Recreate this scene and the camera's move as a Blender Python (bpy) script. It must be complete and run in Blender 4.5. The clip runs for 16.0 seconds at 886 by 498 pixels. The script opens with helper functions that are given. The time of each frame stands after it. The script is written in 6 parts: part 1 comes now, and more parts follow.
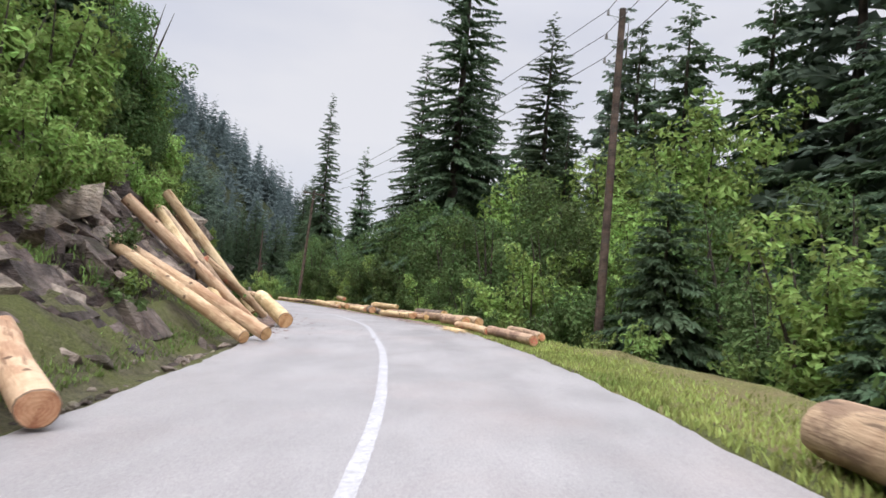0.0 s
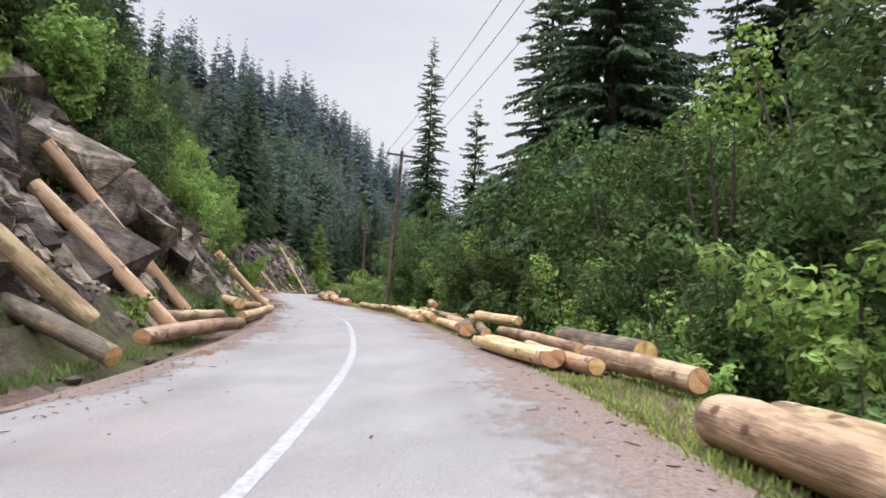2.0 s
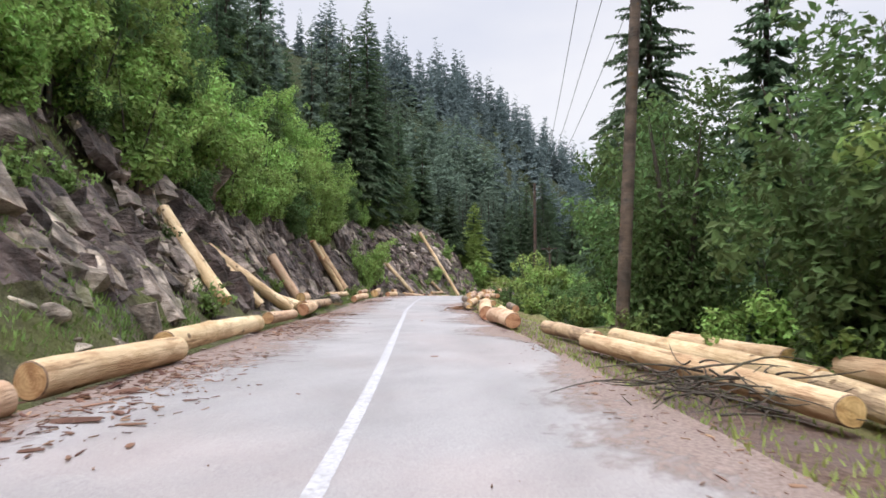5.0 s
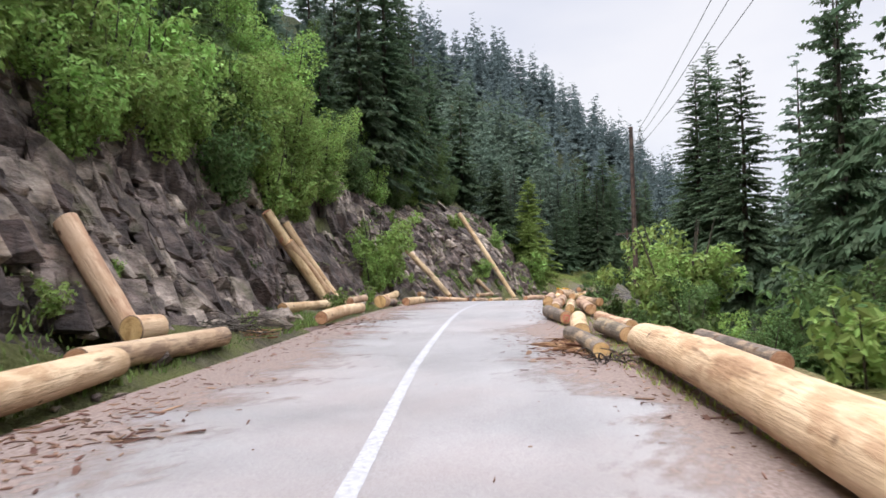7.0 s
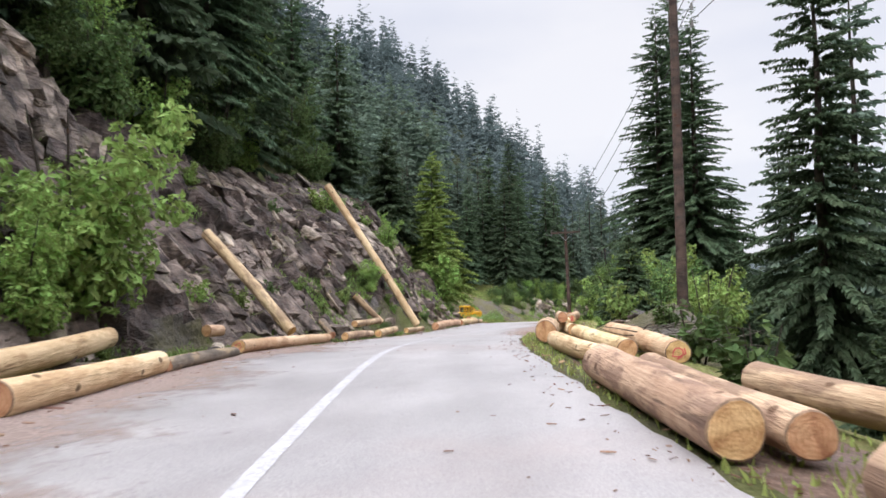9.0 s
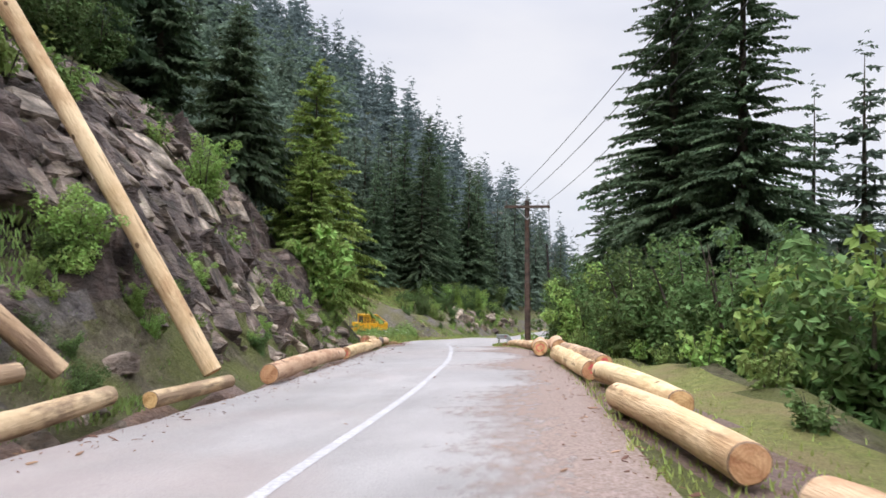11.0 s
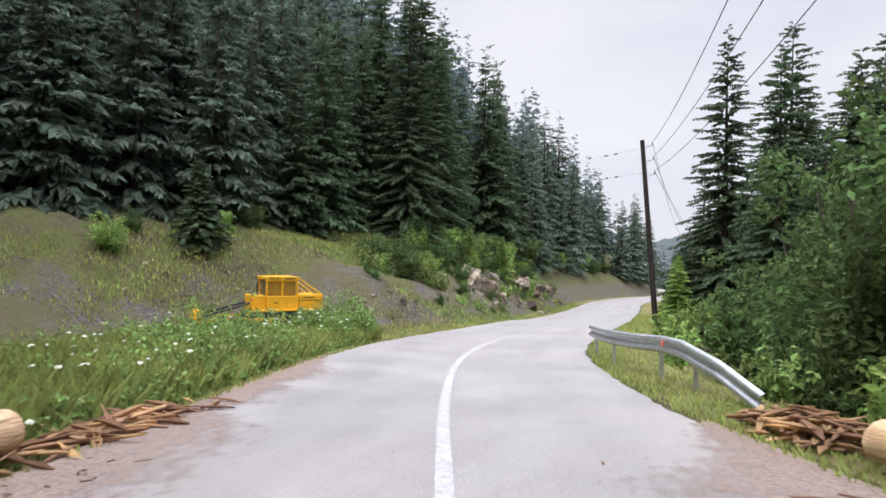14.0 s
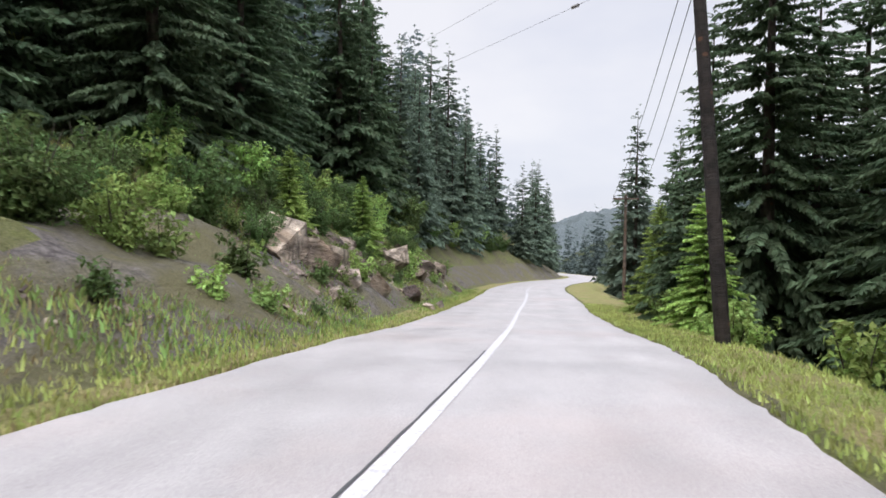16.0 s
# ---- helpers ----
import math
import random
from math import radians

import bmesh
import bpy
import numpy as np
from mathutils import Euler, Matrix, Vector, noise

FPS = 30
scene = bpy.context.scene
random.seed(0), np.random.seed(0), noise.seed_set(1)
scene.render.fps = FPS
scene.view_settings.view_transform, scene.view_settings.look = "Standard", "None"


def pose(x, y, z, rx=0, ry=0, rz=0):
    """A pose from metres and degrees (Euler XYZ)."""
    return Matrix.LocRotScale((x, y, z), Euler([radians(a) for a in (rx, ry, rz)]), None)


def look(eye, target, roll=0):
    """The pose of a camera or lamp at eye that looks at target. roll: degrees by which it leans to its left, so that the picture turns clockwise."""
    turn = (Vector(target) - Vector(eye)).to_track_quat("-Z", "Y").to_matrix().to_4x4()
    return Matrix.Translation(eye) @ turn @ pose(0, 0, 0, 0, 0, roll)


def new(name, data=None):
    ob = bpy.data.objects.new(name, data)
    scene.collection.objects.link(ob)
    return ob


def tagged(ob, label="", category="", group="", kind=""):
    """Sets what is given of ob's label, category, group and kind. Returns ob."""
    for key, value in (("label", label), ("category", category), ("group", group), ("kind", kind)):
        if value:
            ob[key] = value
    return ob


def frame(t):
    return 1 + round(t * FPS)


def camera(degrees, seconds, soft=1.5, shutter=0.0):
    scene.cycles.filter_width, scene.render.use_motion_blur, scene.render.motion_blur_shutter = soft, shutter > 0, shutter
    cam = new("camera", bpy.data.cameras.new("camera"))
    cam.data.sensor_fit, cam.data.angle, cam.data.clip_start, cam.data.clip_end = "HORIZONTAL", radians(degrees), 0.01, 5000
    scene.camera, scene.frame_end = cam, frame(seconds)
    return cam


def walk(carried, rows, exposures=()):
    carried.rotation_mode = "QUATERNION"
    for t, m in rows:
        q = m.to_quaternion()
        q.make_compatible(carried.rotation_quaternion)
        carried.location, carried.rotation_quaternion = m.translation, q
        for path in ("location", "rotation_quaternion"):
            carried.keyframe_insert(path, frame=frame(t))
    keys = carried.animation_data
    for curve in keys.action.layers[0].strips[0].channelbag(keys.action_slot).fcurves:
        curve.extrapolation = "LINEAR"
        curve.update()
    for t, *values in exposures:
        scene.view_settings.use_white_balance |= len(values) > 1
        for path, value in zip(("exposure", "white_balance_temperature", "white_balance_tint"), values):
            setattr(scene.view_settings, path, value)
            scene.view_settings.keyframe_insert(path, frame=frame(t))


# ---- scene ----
PATH = [
    (0, (0.0, 0.0, 1.35), (-0.072, 1.997, 1.44), 5.0),
    (0.5, (0.048, 5.023, 1.262), (-0.119, 7.014, 1.349), 4.1),
    (1, (-0.142, 10.127, 1.197), (-0.4, 12.108, 1.274), 3.4),
    (1.5, (-0.698, 15.194, 1.093), (-1.059, 17.16, 1.16), 3.2),
    (2, (-1.557, 20.266, 0.878), (-2.021, 22.211, 0.938), 2.9),
    (2.5, (-2.633, 24.928, 0.764), (-3.179, 26.851, 0.813), 2.4),
    (3, (-4.084, 29.666, 0.529), (-4.693, 31.571, 0.557), 1.7),
    (3.5, (-5.808, 34.396, 0.319), (-6.488, 36.277, 0.316), 1.2),
    (4, (-7.812, 39.072, 0.113), (-8.581, 40.918, 0.1), 0.6),
    (4.5, (-9.975, 43.733, -0.052), (-10.833, 45.54, -0.028), 0.2),
    (7, (-21.732, 65.236, -0.838), (-22.767, 66.947, -0.806), -1.7),
    (7.5, (-24.477, 69.943, -1.053), (-25.475, 71.676, -1.005), -1.4),
    (8, (-27.102, 74.723, -1.207), (-28.036, 76.49, -1.141), -1.1),
    (8.5, (-29.485, 79.436, -1.306), (-30.323, 81.251, -1.238), -1.1),
    (9, (-31.677, 84.319, -1.482), (-32.405, 86.181, -1.414), -1.2),
    (9.5, (-33.761, 89.254, -1.549), (-34.386, 91.152, -1.474), -0.7),
    (12, (-40.184, 112.809, -2.903), (-40.627, 114.757, -2.816), 2.1),
    (12.5, (-41.429, 117.966, -3.171), (-41.889, 119.911, -3.106), 1.9),
    (13, (-42.663, 123.279, -3.423), (-43.146, 125.22, -3.384), 1.8),
    (13.5, (-43.899, 128.805, -3.824), (-44.397, 130.742, -3.809), 1.5),
    (14, (-44.992, 134.113, -4.246), (-45.479, 136.053, -4.253), 1.0),
    (14.5, (-45.876, 139.313, -4.737), (-46.323, 141.262, -4.755), 0.4),
    (15, (-46.755, 144.764, -5.219), (-47.126, 146.729, -5.243), 0.1),
    (15.5, (-47.274, 150.551, -5.622), (-47.534, 152.534, -5.66), 0.1),
    (16, (-47.349, 156.525, -6.102), (-47.496, 158.519, -6.141), 0.9),
]

cam = camera(67.0, 16.0, 1.6, 0.10)
walk(cam, [(t, look(eye, target, roll)) for t, eye, target, roll in PATH], [(0.0, -0.12), (1.5, -0.06), (3.0, 0.02), (7.0, 0.10), (9.5, 0.08), (12.0, 0.03), (16.0, 0.05)])

# ---- light: an overcast sky, with one very soft sun behind the clouds ----
SUN_UP, SUN_TURN = 58.0, 200.0
world = bpy.data.worlds.new("overcast_sky")
scene.world = world
world.use_nodes = True
wn, wl = world.node_tree.nodes, world.node_tree.links
wn.clear()
w_out, w_bg = wn.new("ShaderNodeOutputWorld"), wn.new("ShaderNodeBackground")
w_sky = wn.new("ShaderNodeTexSky")
w_sky.sky_type, w_sky.sun_disc = "NISHITA", False
w_sky.sun_elevation, w_sky.sun_rotation = radians(SUN_UP), radians(SUN_TURN)
w_dim = wn.new("ShaderNodeVectorMath")
w_dim.operation = "SCALE"
w_dim.inputs["Scale"].default_value = 0.10
w_tc, w_map, w_noise, w_ramp = (wn.new(n) for n in ("ShaderNodeTexCoord", "ShaderNodeMapping", "ShaderNodeTexNoise", "ShaderNodeValToRGB"))
w_map.inputs["Scale"].default_value = (1.0, 1.0, 2.6)
w_noise.inputs["Scale"].default_value, w_noise.inputs["Detail"].default_value = 1.7, 5.0
w_ramp.color_ramp.elements[0].position, w_ramp.color_ramp.elements[0].color = 0.30, (0.66, 0.70, 0.85, 1)
w_ramp.color_ramp.elements[1].position, w_ramp.color_ramp.elements[1].color = 0.68, (0.935, 0.93, 0.985, 1)
w_mix = wn.new("ShaderNodeMixRGB")
w_mix.inputs["Fac"].default_value = 0.88
wl.new(w_sky.outputs["Color"], w_dim.inputs[0])
wl.new(w_tc.outputs["Generated"], w_map.inputs["Vector"])
wl.new(w_map.outputs["Vector"], w_noise.inputs["Vector"])
wl.new(w_noise.outputs["Fac"], w_ramp.inputs["Fac"])
wl.new(w_dim.outputs["Vector"], w_mix.inputs["Color1"])
wl.new(w_ramp.outputs["Color"], w_mix.inputs["Color2"])
# an overcast sky is about three times as bright overhead as near the horizon
w_sep, w_lift, w_scale = wn.new("ShaderNodeSeparateXYZ"), wn.new("ShaderNodeMapRange"), wn.new("ShaderNodeVectorMath")
w_lift.interpolation_type = "SMOOTHSTEP"
w_lift.inputs["From Min"].default_value, w_lift.inputs["From Max"].default_value = 0.35, 1.0
w_lift.inputs["To Min"].default_value, w_lift.inputs["To Max"].default_value = 1.0, 4.7
w_scale.operation = "SCALE"
wl.new(w_tc.outputs["Generated"], w_sep.inputs[0])
wl.new(w_sep.outputs["Z"], w_lift.inputs["Value"])
wl.new(w_mix.outputs["Color"], w_scale.inputs[0])
wl.new(w_lift.outputs["Result"], w_scale.inputs["Scale"])
wl.new(w_scale.outputs["Vector"], w_bg.inputs["Color"])
w_bg.inputs["Strength"].default_value = 1.0
wl.new(w_bg.outputs["Background"], w_out.inputs["Surface"])
sun = new("sun", bpy.data.lights.new("sun", "SUN"))
sun.data.energy, sun.data.angle, sun.data.color = 2.3, radians(50), (1.0, 0.98, 0.95)
sun.matrix_world = pose(0, 0, 60, 90 - SUN_UP, 0, 180 - SUN_TURN)


# ---- materials ----
def material(name, rough=0.8, spec=0.3):
    m = bpy.data.materials.new(name)
    m.use_nodes = True
    b = m.node_tree.nodes["Principled BSDF"]
    b.inputs["Roughness"].default_value, b.inputs["Specular IOR Level"].default_value = rough, spec
    return m, m.node_tree.nodes, m.node_tree.links, b


def grain(m, scale, stops, detail=6.0, stretch=(1, 1, 1), coords="Object", kind="noise", seed=None):
    """A colour socket: noise at a real-world scale through a ramp of (position, colour)."""
    n, l = m.node_tree.nodes, m.node_tree.links
    tc, mp = n.new("ShaderNodeTexCoord"), n.new("ShaderNodeMapping")
    mp.inputs["Scale"].default_value = stretch
    if kind == "noise":
        tex = n.new("ShaderNodeTexNoise")
        tex.inputs["Detail"].default_value, tex.inputs["Roughness"].default_value = detail, 0.62
    else:
        tex = n.new("ShaderNodeTexVoronoi")
        tex.feature = "DISTANCE_TO_EDGE" if kind == "edge" else "F1"
    tex.inputs["Scale"].default_value = scale
    ramp = n.new("ShaderNodeValToRGB")
    els = ramp.color_ramp.elements
    while len(els) < len(stops):
        els.new(0.5)
    for e, (p, c) in zip(els, stops):
        e.position, e.color = p, (*c, 1) if len(c) == 3 else c
    if coords == "World":
        g = n.new("ShaderNodeNewGeometry")
        l.new(g.outputs["Position"], mp.inputs["Vector"])
    else:
        l.new(tc.outputs[coords], mp.inputs["Vector"])
    l.new(mp.outputs["Vector"], tex.inputs["Vector"])
    l.new(tex.outputs["Fac" if kind == "noise" else "Distance"], ramp.inputs["Fac"])
    return ramp.outputs["Color"]


def blend(m, a, b, fac, how="MIX"):
    x = m.node_tree.nodes.new("ShaderNodeMixRGB")
    x.blend_type = how
    for s, v in (("Color1", a), ("Color2", b), ("Fac", fac)):
        if isinstance(v, (tuple, float, int)):
            x.inputs[s].default_value = (*v, 1) if isinstance(v, tuple) else v
        else:
            m.node_tree.links.new(v, x.inputs[s])
    return x.outputs["Color"]


def varied(m, colour, low, high, source="object", hue=0.02):
    """The colour times a random brightness, piece by piece."""
    n, l = m.node_tree.nodes, m.node_tree.links
    if source == "object":
        r = n.new("ShaderNodeObjectInfo").outputs["Random"]
    else:
        r = n.new("ShaderNodeNewGeometry").outputs["Random Per Island"]
    mr = n.new("ShaderNodeMapRange")
    mr.inputs["To Min"].default_value, mr.inputs["To Max"].default_value = low, high
    l.new(r, mr.inputs["Value"])
    mr2 = n.new("ShaderNodeMapRange")
    mr2.inputs["To Min"].default_value, mr2.inputs["To Max"].default_value = 0.5 - hue, 0.5 + hue
    l.new(r, mr2.inputs["Value"])
    hsv = n.new("ShaderNodeHueSaturation")
    l.new(mr.outputs["Result"], hsv.inputs["Value"])
    l.new(mr2.outputs["Result"], hsv.inputs["Hue"])
    l.new(colour, hsv.inputs["Color"])
    return hsv.outputs["Color"]


def bump(m, bsdf, height, strength=0.4, distance=0.02):
    b = m.node_tree.nodes.new("ShaderNodeBump")
    b.inputs["Strength"].default_value, b.inputs["Distance"].default_value = strength, distance
    m.node_tree.links.new(height, b.inputs["Height"])
    m.node_tree.links.new(b.outputs["Normal"], bsdf.inputs["Normal"])


BW = [(0.3, (0, 0, 0)), (0.7, (1, 1, 1))]


def asphalt_material():
    m, n, l, b = material("damp_asphalt", 0.42, 0.5)
    fine = grain(m, 55, [(0.28, (0.225, 0.218, 0.222)), (0.50, (0.330, 0.320, 0.324)), (0.72, (0.440, 0.428, 0.430))], 5, coords="World")
    wide = grain(m, 0.30, [(0.3, (0.86, 0.855, 0.86)), (0.7, (1.08, 1.07, 1.07))], 9, coords="World")
    blotch = grain(m, 1.9, [(0.35, (0.88, 0.87, 0.87)), (0.65, (1.03, 1.03, 1.03))], 10, (1.0, 0.35, 1), coords="World")
    bark = grain(m, 0.22, [(0.50, (0, 0, 0)), (0.68, (1, 1, 1))], 8, coords="World")
    colour = blend(m, blend(m, fine, wide, 1.0, "MULTIPLY"), blotch, 1.0, "MULTIPLY")
    colour = blend(m, colour, (0.37, 0.285, 0.265), blend(m, (0.0, 0.0, 0.0), bark, 0.34))
    # two worn wheel tracks on each side of the line, by the distance from it
    across = n.new("ShaderNodeAttribute")
    across.attribute_name = "across"
    worn = n.new("ShaderNodeValToRGB")
    els = worn.color_ramp.elements
    stops = [(0.0, 0.97), (0.10, 1.02), (0.20, 0.93), (0.30, 1.02), (0.43, 1.0), (0.50, 0.98), (0.57, 1.0), (0.68, 1.02), (0.78, 0.92), (0.88, 1.02), (1.0, 0.95)]
    while len(els) < len(stops):
        els.new(0.5)
    for e, (p, v) in zip(els, stops):
        e.position, e.color = p, (v, v, v, 1)
    l.new(across.outputs["Fac"], worn.inputs["Fac"])
    colour = blend(m, colour, worn.outputs["Color"], 1.0, "MULTIPLY")
    colour = blend(m, colour, (1.02, 0.995, 0.965), 1.0, "MULTIPLY")
    l.new(colour, b.inputs["Base Color"])
    l.new(grain(m, 0.6, [(0.3, (0.36, 0.36, 0.36)), (0.7, (0.62, 0.62, 0.62))], 6, coords="World"), b.inputs["Roughness"])
    bump(m, b, grain(m, 150, BW, 3, coords="World"), 0.35, 0.005)
    return m


def ground_material(name, dark, light, second, scale=3.0, patch=0.4, rough=0.95):
    m, n, l, b = material(name, rough, 0.15)
    c = grain(m, scale, [(0.3, dark), (0.7, light)], 8, coords="World")
    c = blend(m, c, second, grain(m, patch, [(0.38, (0, 0, 0)), (0.58, (1, 1, 1))], 9, coords="World"))
    c = blend(m, c, grain(m, 30, [(0.3, (0.62, 0.62, 0.62)), (0.7, (1.2, 1.2, 1.2))], 3, coords="World"), 1.0, "MULTIPLY")
    l.new(c, b.inputs["Base Color"])
    bump(m, b, grain(m, 7, BW, 10, coords="World"), 1.0, 0.12)
    return m


def rock_material():
    m, n, l, b = material("fractured_rock", 0.75, 0.35)
    c = grain(m, 1.3, [(0.30, (0.050, 0.045, 0.043)), (0.48, (0.165, 0.150, 0.138)), (0.60, (0.30, 0.275, 0.255)), (0.70, (0.50, 0.465, 0.43))], 10, (1, 1, 1.6), coords="World")
    rust = grain(m, 0.7, [(0.52, (0, 0, 0)), (0.66, (1, 1, 1))], 6, coords="World")
    c = blend(m, c, (0.22, 0.165, 0.13), blend(m, (0.0, 0.0, 0.0), rust, 0.45))
    joints = grain(m, 0.9, [(0.0, (0.50, 0.49, 0.48)), (0.16, (1, 1, 1))], coords="World", kind="edge", stretch=(1.7, 1.7, 0.7))
    c = blend(m, c, joints, 1.0, "MULTIPLY")
    moss = grain(m, 0.9, [(0.56, (0, 0, 0)), (0.68, (1, 1, 1))], 7, (1, 1, 1.4), coords="World")
    c = blend(m, c, (0.085, 0.10, 0.045), blend(m, (0.0, 0.0, 0.0), moss, 0.55))
    c = blend(m, c, (1.22, 1.06, 0.93), 1.0, "MULTIPLY")
    c = varied(m, c, 0.40, 1.9, "island", 0.018)
    c = varied(m, c, 0.65, 1.5, "object", 0.012)
    l.new(c, b.inputs["Base Color"])
    bump(m, b, grain(m, 5, BW, 10, (1, 1, 2.2), coords="World"), 0.9, 0.10)
    return m


def leaf_material(name, low, high, rough=0.55, spread=1.0):
    m, n, l, b = material(name, rough, 0.08)
    c = grain(m, 0.8, [(0.3, low), (0.7, high)], 4, coords="World")
    c = varied(m, c, 1 - 0.45 * spread, 1 + 0.5 * spread, "island", 0.02)
    c = varied(m, c, 0.78, 1.25, "object", 0.012)
    l.new(c, b.inputs["Base Color"])
    tr = n.new("ShaderNodeBsdfTranslucent")
    l.new(c, tr.inputs["Color"])
    mix = n.new("ShaderNodeMixShader")
    mix.inputs["Fac"].default_value = 0.36
    out = n["Material Output"]
    l.new(b.outputs["BSDF"], mix.inputs[1])
    l.new(tr.outputs["BSDF"], mix.inputs[2])
    l.new(mix.outputs["Shader"], out.inputs["Surface"])
    return m


def bark_material(name, dark, light, patch, amount=0.5, rough=0.8, soft=0.75):
    """Wood along the piece's own length (x): grain, torn bark patches, scars and knots."""
    m, n, l, b = material(name, rough, 0.25)
    c = grain(m, 4, [(0.28, tuple(0.5 * (a + b) for a, b in zip(dark, light))), (0.72, light)], 9, (0.35, 2.4, 2.4))
    c = blend(m, c, dark, grain(m, 2.6, [(0.46, (0, 0, 0)), (0.62, (0.9, 0.9, 0.9))], 10, (0.7, 1.3, 1.3)))
    p = grain(m, 1.7, [(0.62 - 0.25 * amount, (0, 0, 0)), (0.70 - 0.22 * amount, (soft, soft, soft))], 11, (0.75, 2.2, 2.2))
    c = blend(m, c, patch, p)
    scar = grain(m, 3.4, [(0.585, (0, 0, 0)), (0.66, (0.8, 0.8, 0.8))], 10, (0.25, 2.2, 2.2))
    c = blend(m, c, tuple(0.55 * v for v in patch), scar)
    knots = grain(m, 2.1, [(0.09, (0.9, 0.9, 0.9)), (0.15, (0, 0, 0))], coords="Object", kind="voronoi", stretch=(1.0, 1.3, 1.3))
    c = blend(m, c, (0.14, 0.08, 0.045), knots)
    c = blend(m, c, grain(m, 0.9, [(0.35, (0.74, 0.68, 0.63)), (0.6, (1.03, 1.02, 1.0))], 9, (0.5, 1.2, 1.2)), 1.0, "MULTIPLY")
    c = varied(m, c, 0.84, 1.12, "object", 0.014)
    l.new(c, b.inputs["Base Color"])
    bump(m, b, grain(m, 8, BW, 9, (0.22, 3, 3)), 0.55, 0.03)
    return m


def plain(name, colour, rough=0.6, metal=0.0, wear=0.2, scale=6.0):
    m, n, l, b = material(name, rough, 0.4)
    b.inputs["Metallic"].default_value = metal
    lo, hi = tuple(v * (1 - wear) for v in colour), tuple(min(1, v * (1 + wear)) for v in colour)
    c = grain(m, scale, [(0.3, lo), (0.7, hi)], 7)
    l.new(c, b.inputs["Base Color"])
    bump(m, b, grain(m, scale * 6, BW, 5), 0.2, 0.005)
    return m


def cut_material():
    """Sawn end: year rings round the piece's own x axis."""
    m, n, l, b = material("sawn_wood", 0.75, 0.2)
    tc, w = n.new("ShaderNodeTexCoord"), n.new("ShaderNodeTexWave")
    w.wave_type, w.rings_direction = "RINGS", "X"
    w.inputs["Scale"].default_value, w.inputs["Distortion"].default_value, w.inputs["Detail"].default_value = 9.0, 9.0, 6.0
    l.new(tc.outputs["Object"], w.inputs["Vector"])
    ramp = n.new("ShaderNodeValToRGB")
    ramp.color_ramp.elements[0].color, ramp.color_ramp.elements[1].color = (0.58, 0.37, 0.20, 1), (0.66, 0.45, 0.255, 1)
    l.new(w.outputs["Fac"], ramp.inputs["Fac"])
    stain = grain(m, 4.5, [(0.34, (0.50, 0.34, 0.27)), (0.48, (0.92, 0.80, 0.70)), (0.64, (1.10, 1.04, 0.96))], 9)
    l.new(varied(m, blend(m, ramp.outputs["Color"], stain, 1.0, "MULTIPLY"), 0.75, 1.15, "object", 0.02), b.inputs["Base Color"])
    bump(m, b, grain(m, 14, BW, 8), 0.5, 0.02)
    return m



def paint_material():
    """Road paint with the asphalt showing through where it is worn."""
    m, n, l, b = material("worn_white_paint", 0.6, 0.3)
    white = grain(m, 2.2, [(0.3, (0.42, 0.41, 0.42)), (0.7, (0.56, 0.55, 0.56))], 6, coords="World")
    worn = grain(m, 21, [(0.42, (0, 0, 0)), (0.66, (1, 1, 1))], 12, coords="World")
    l.new(blend(m, white, (0.33, 0.315, 0.32), worn), b.inputs["Base Color"])
    bump(m, b, grain(m, 120, BW, 3, coords="World"), 0.25, 0.004)
    return m


def dust_material(name, stops, most=0.68):
    """Bark dust, thinning out in flecks towards the open road."""
    m, n, l, b = material(name, 0.95, 0.1)
    c = grain(m, 26, stops, 6, coords="World")
    l.new(c, b.inputs["Base Color"])
    thin = n.new("ShaderNodeAttribute")
    thin.attribute_name = "spread"
    fleck = grain(m, 7, [(0.25, (0, 0, 0)), (0.75, (1, 1, 1))], 10, (1.0, 0.5, 1.0), coords="World")
    cover = n.new("ShaderNodeMath")
    cover.operation = "SUBTRACT"
    l.new(fleck, cover.inputs[0])
    l.new(thin.outputs["Fac"], cover.inputs[1])
    sharp = n.new("ShaderNodeMapRange")
    sharp.inputs["From Min"].default_value, sharp.inputs["From Max"].default_value = -0.30, 0.40
    sharp.inputs["To Max"].default_value = most
    l.new(cover.outputs["Value"], sharp.inputs["Value"])
    l.new(sharp.outputs["Result"], b.inputs["Alpha"])
    bump(m, b, grain(m, 40, BW, 6, coords="World"), 0.5, 0.01)
    return m


ASPHALT = asphalt_material()
DUST = dust_material("bark_dust", [(0.3, (0.20, 0.135, 0.108)), (0.55, (0.37, 0.28, 0.24)), (0.75, (0.47, 0.375, 0.335))])
TAR = plain("black_road_tar", (0.05, 0.05, 0.052), 0.5, 0, 0.3, 20)
# Backdrop mountains: atmospheric haze is put into the blue-grey base colour.
HAZY = ground_material("hazed_wooded_slope", (0.075, 0.09, 0.09), (0.13, 0.15, 0.155), (0.10, 0.12, 0.125), 0.12, 0.03)
PAINT = paint_material()
SOIL = ground_material("slope_soil_and_moss", (0.065, 0.055, 0.038), (0.23, 0.20, 0.135), (0.165, 0.175, 0.065), 4.0, 0.6)
VERGE = ground_material("verge_grass", (0.17, 0.20, 0.06), (0.36, 0.38, 0.125), (0.32, 0.27, 0.13), 6.0, 0.6)
LITTER = ground_material("bark_litter", (0.15, 0.085, 0.06), (0.42, 0.29, 0.22), (0.30, 0.22, 0.19), 9.0, 1.1)
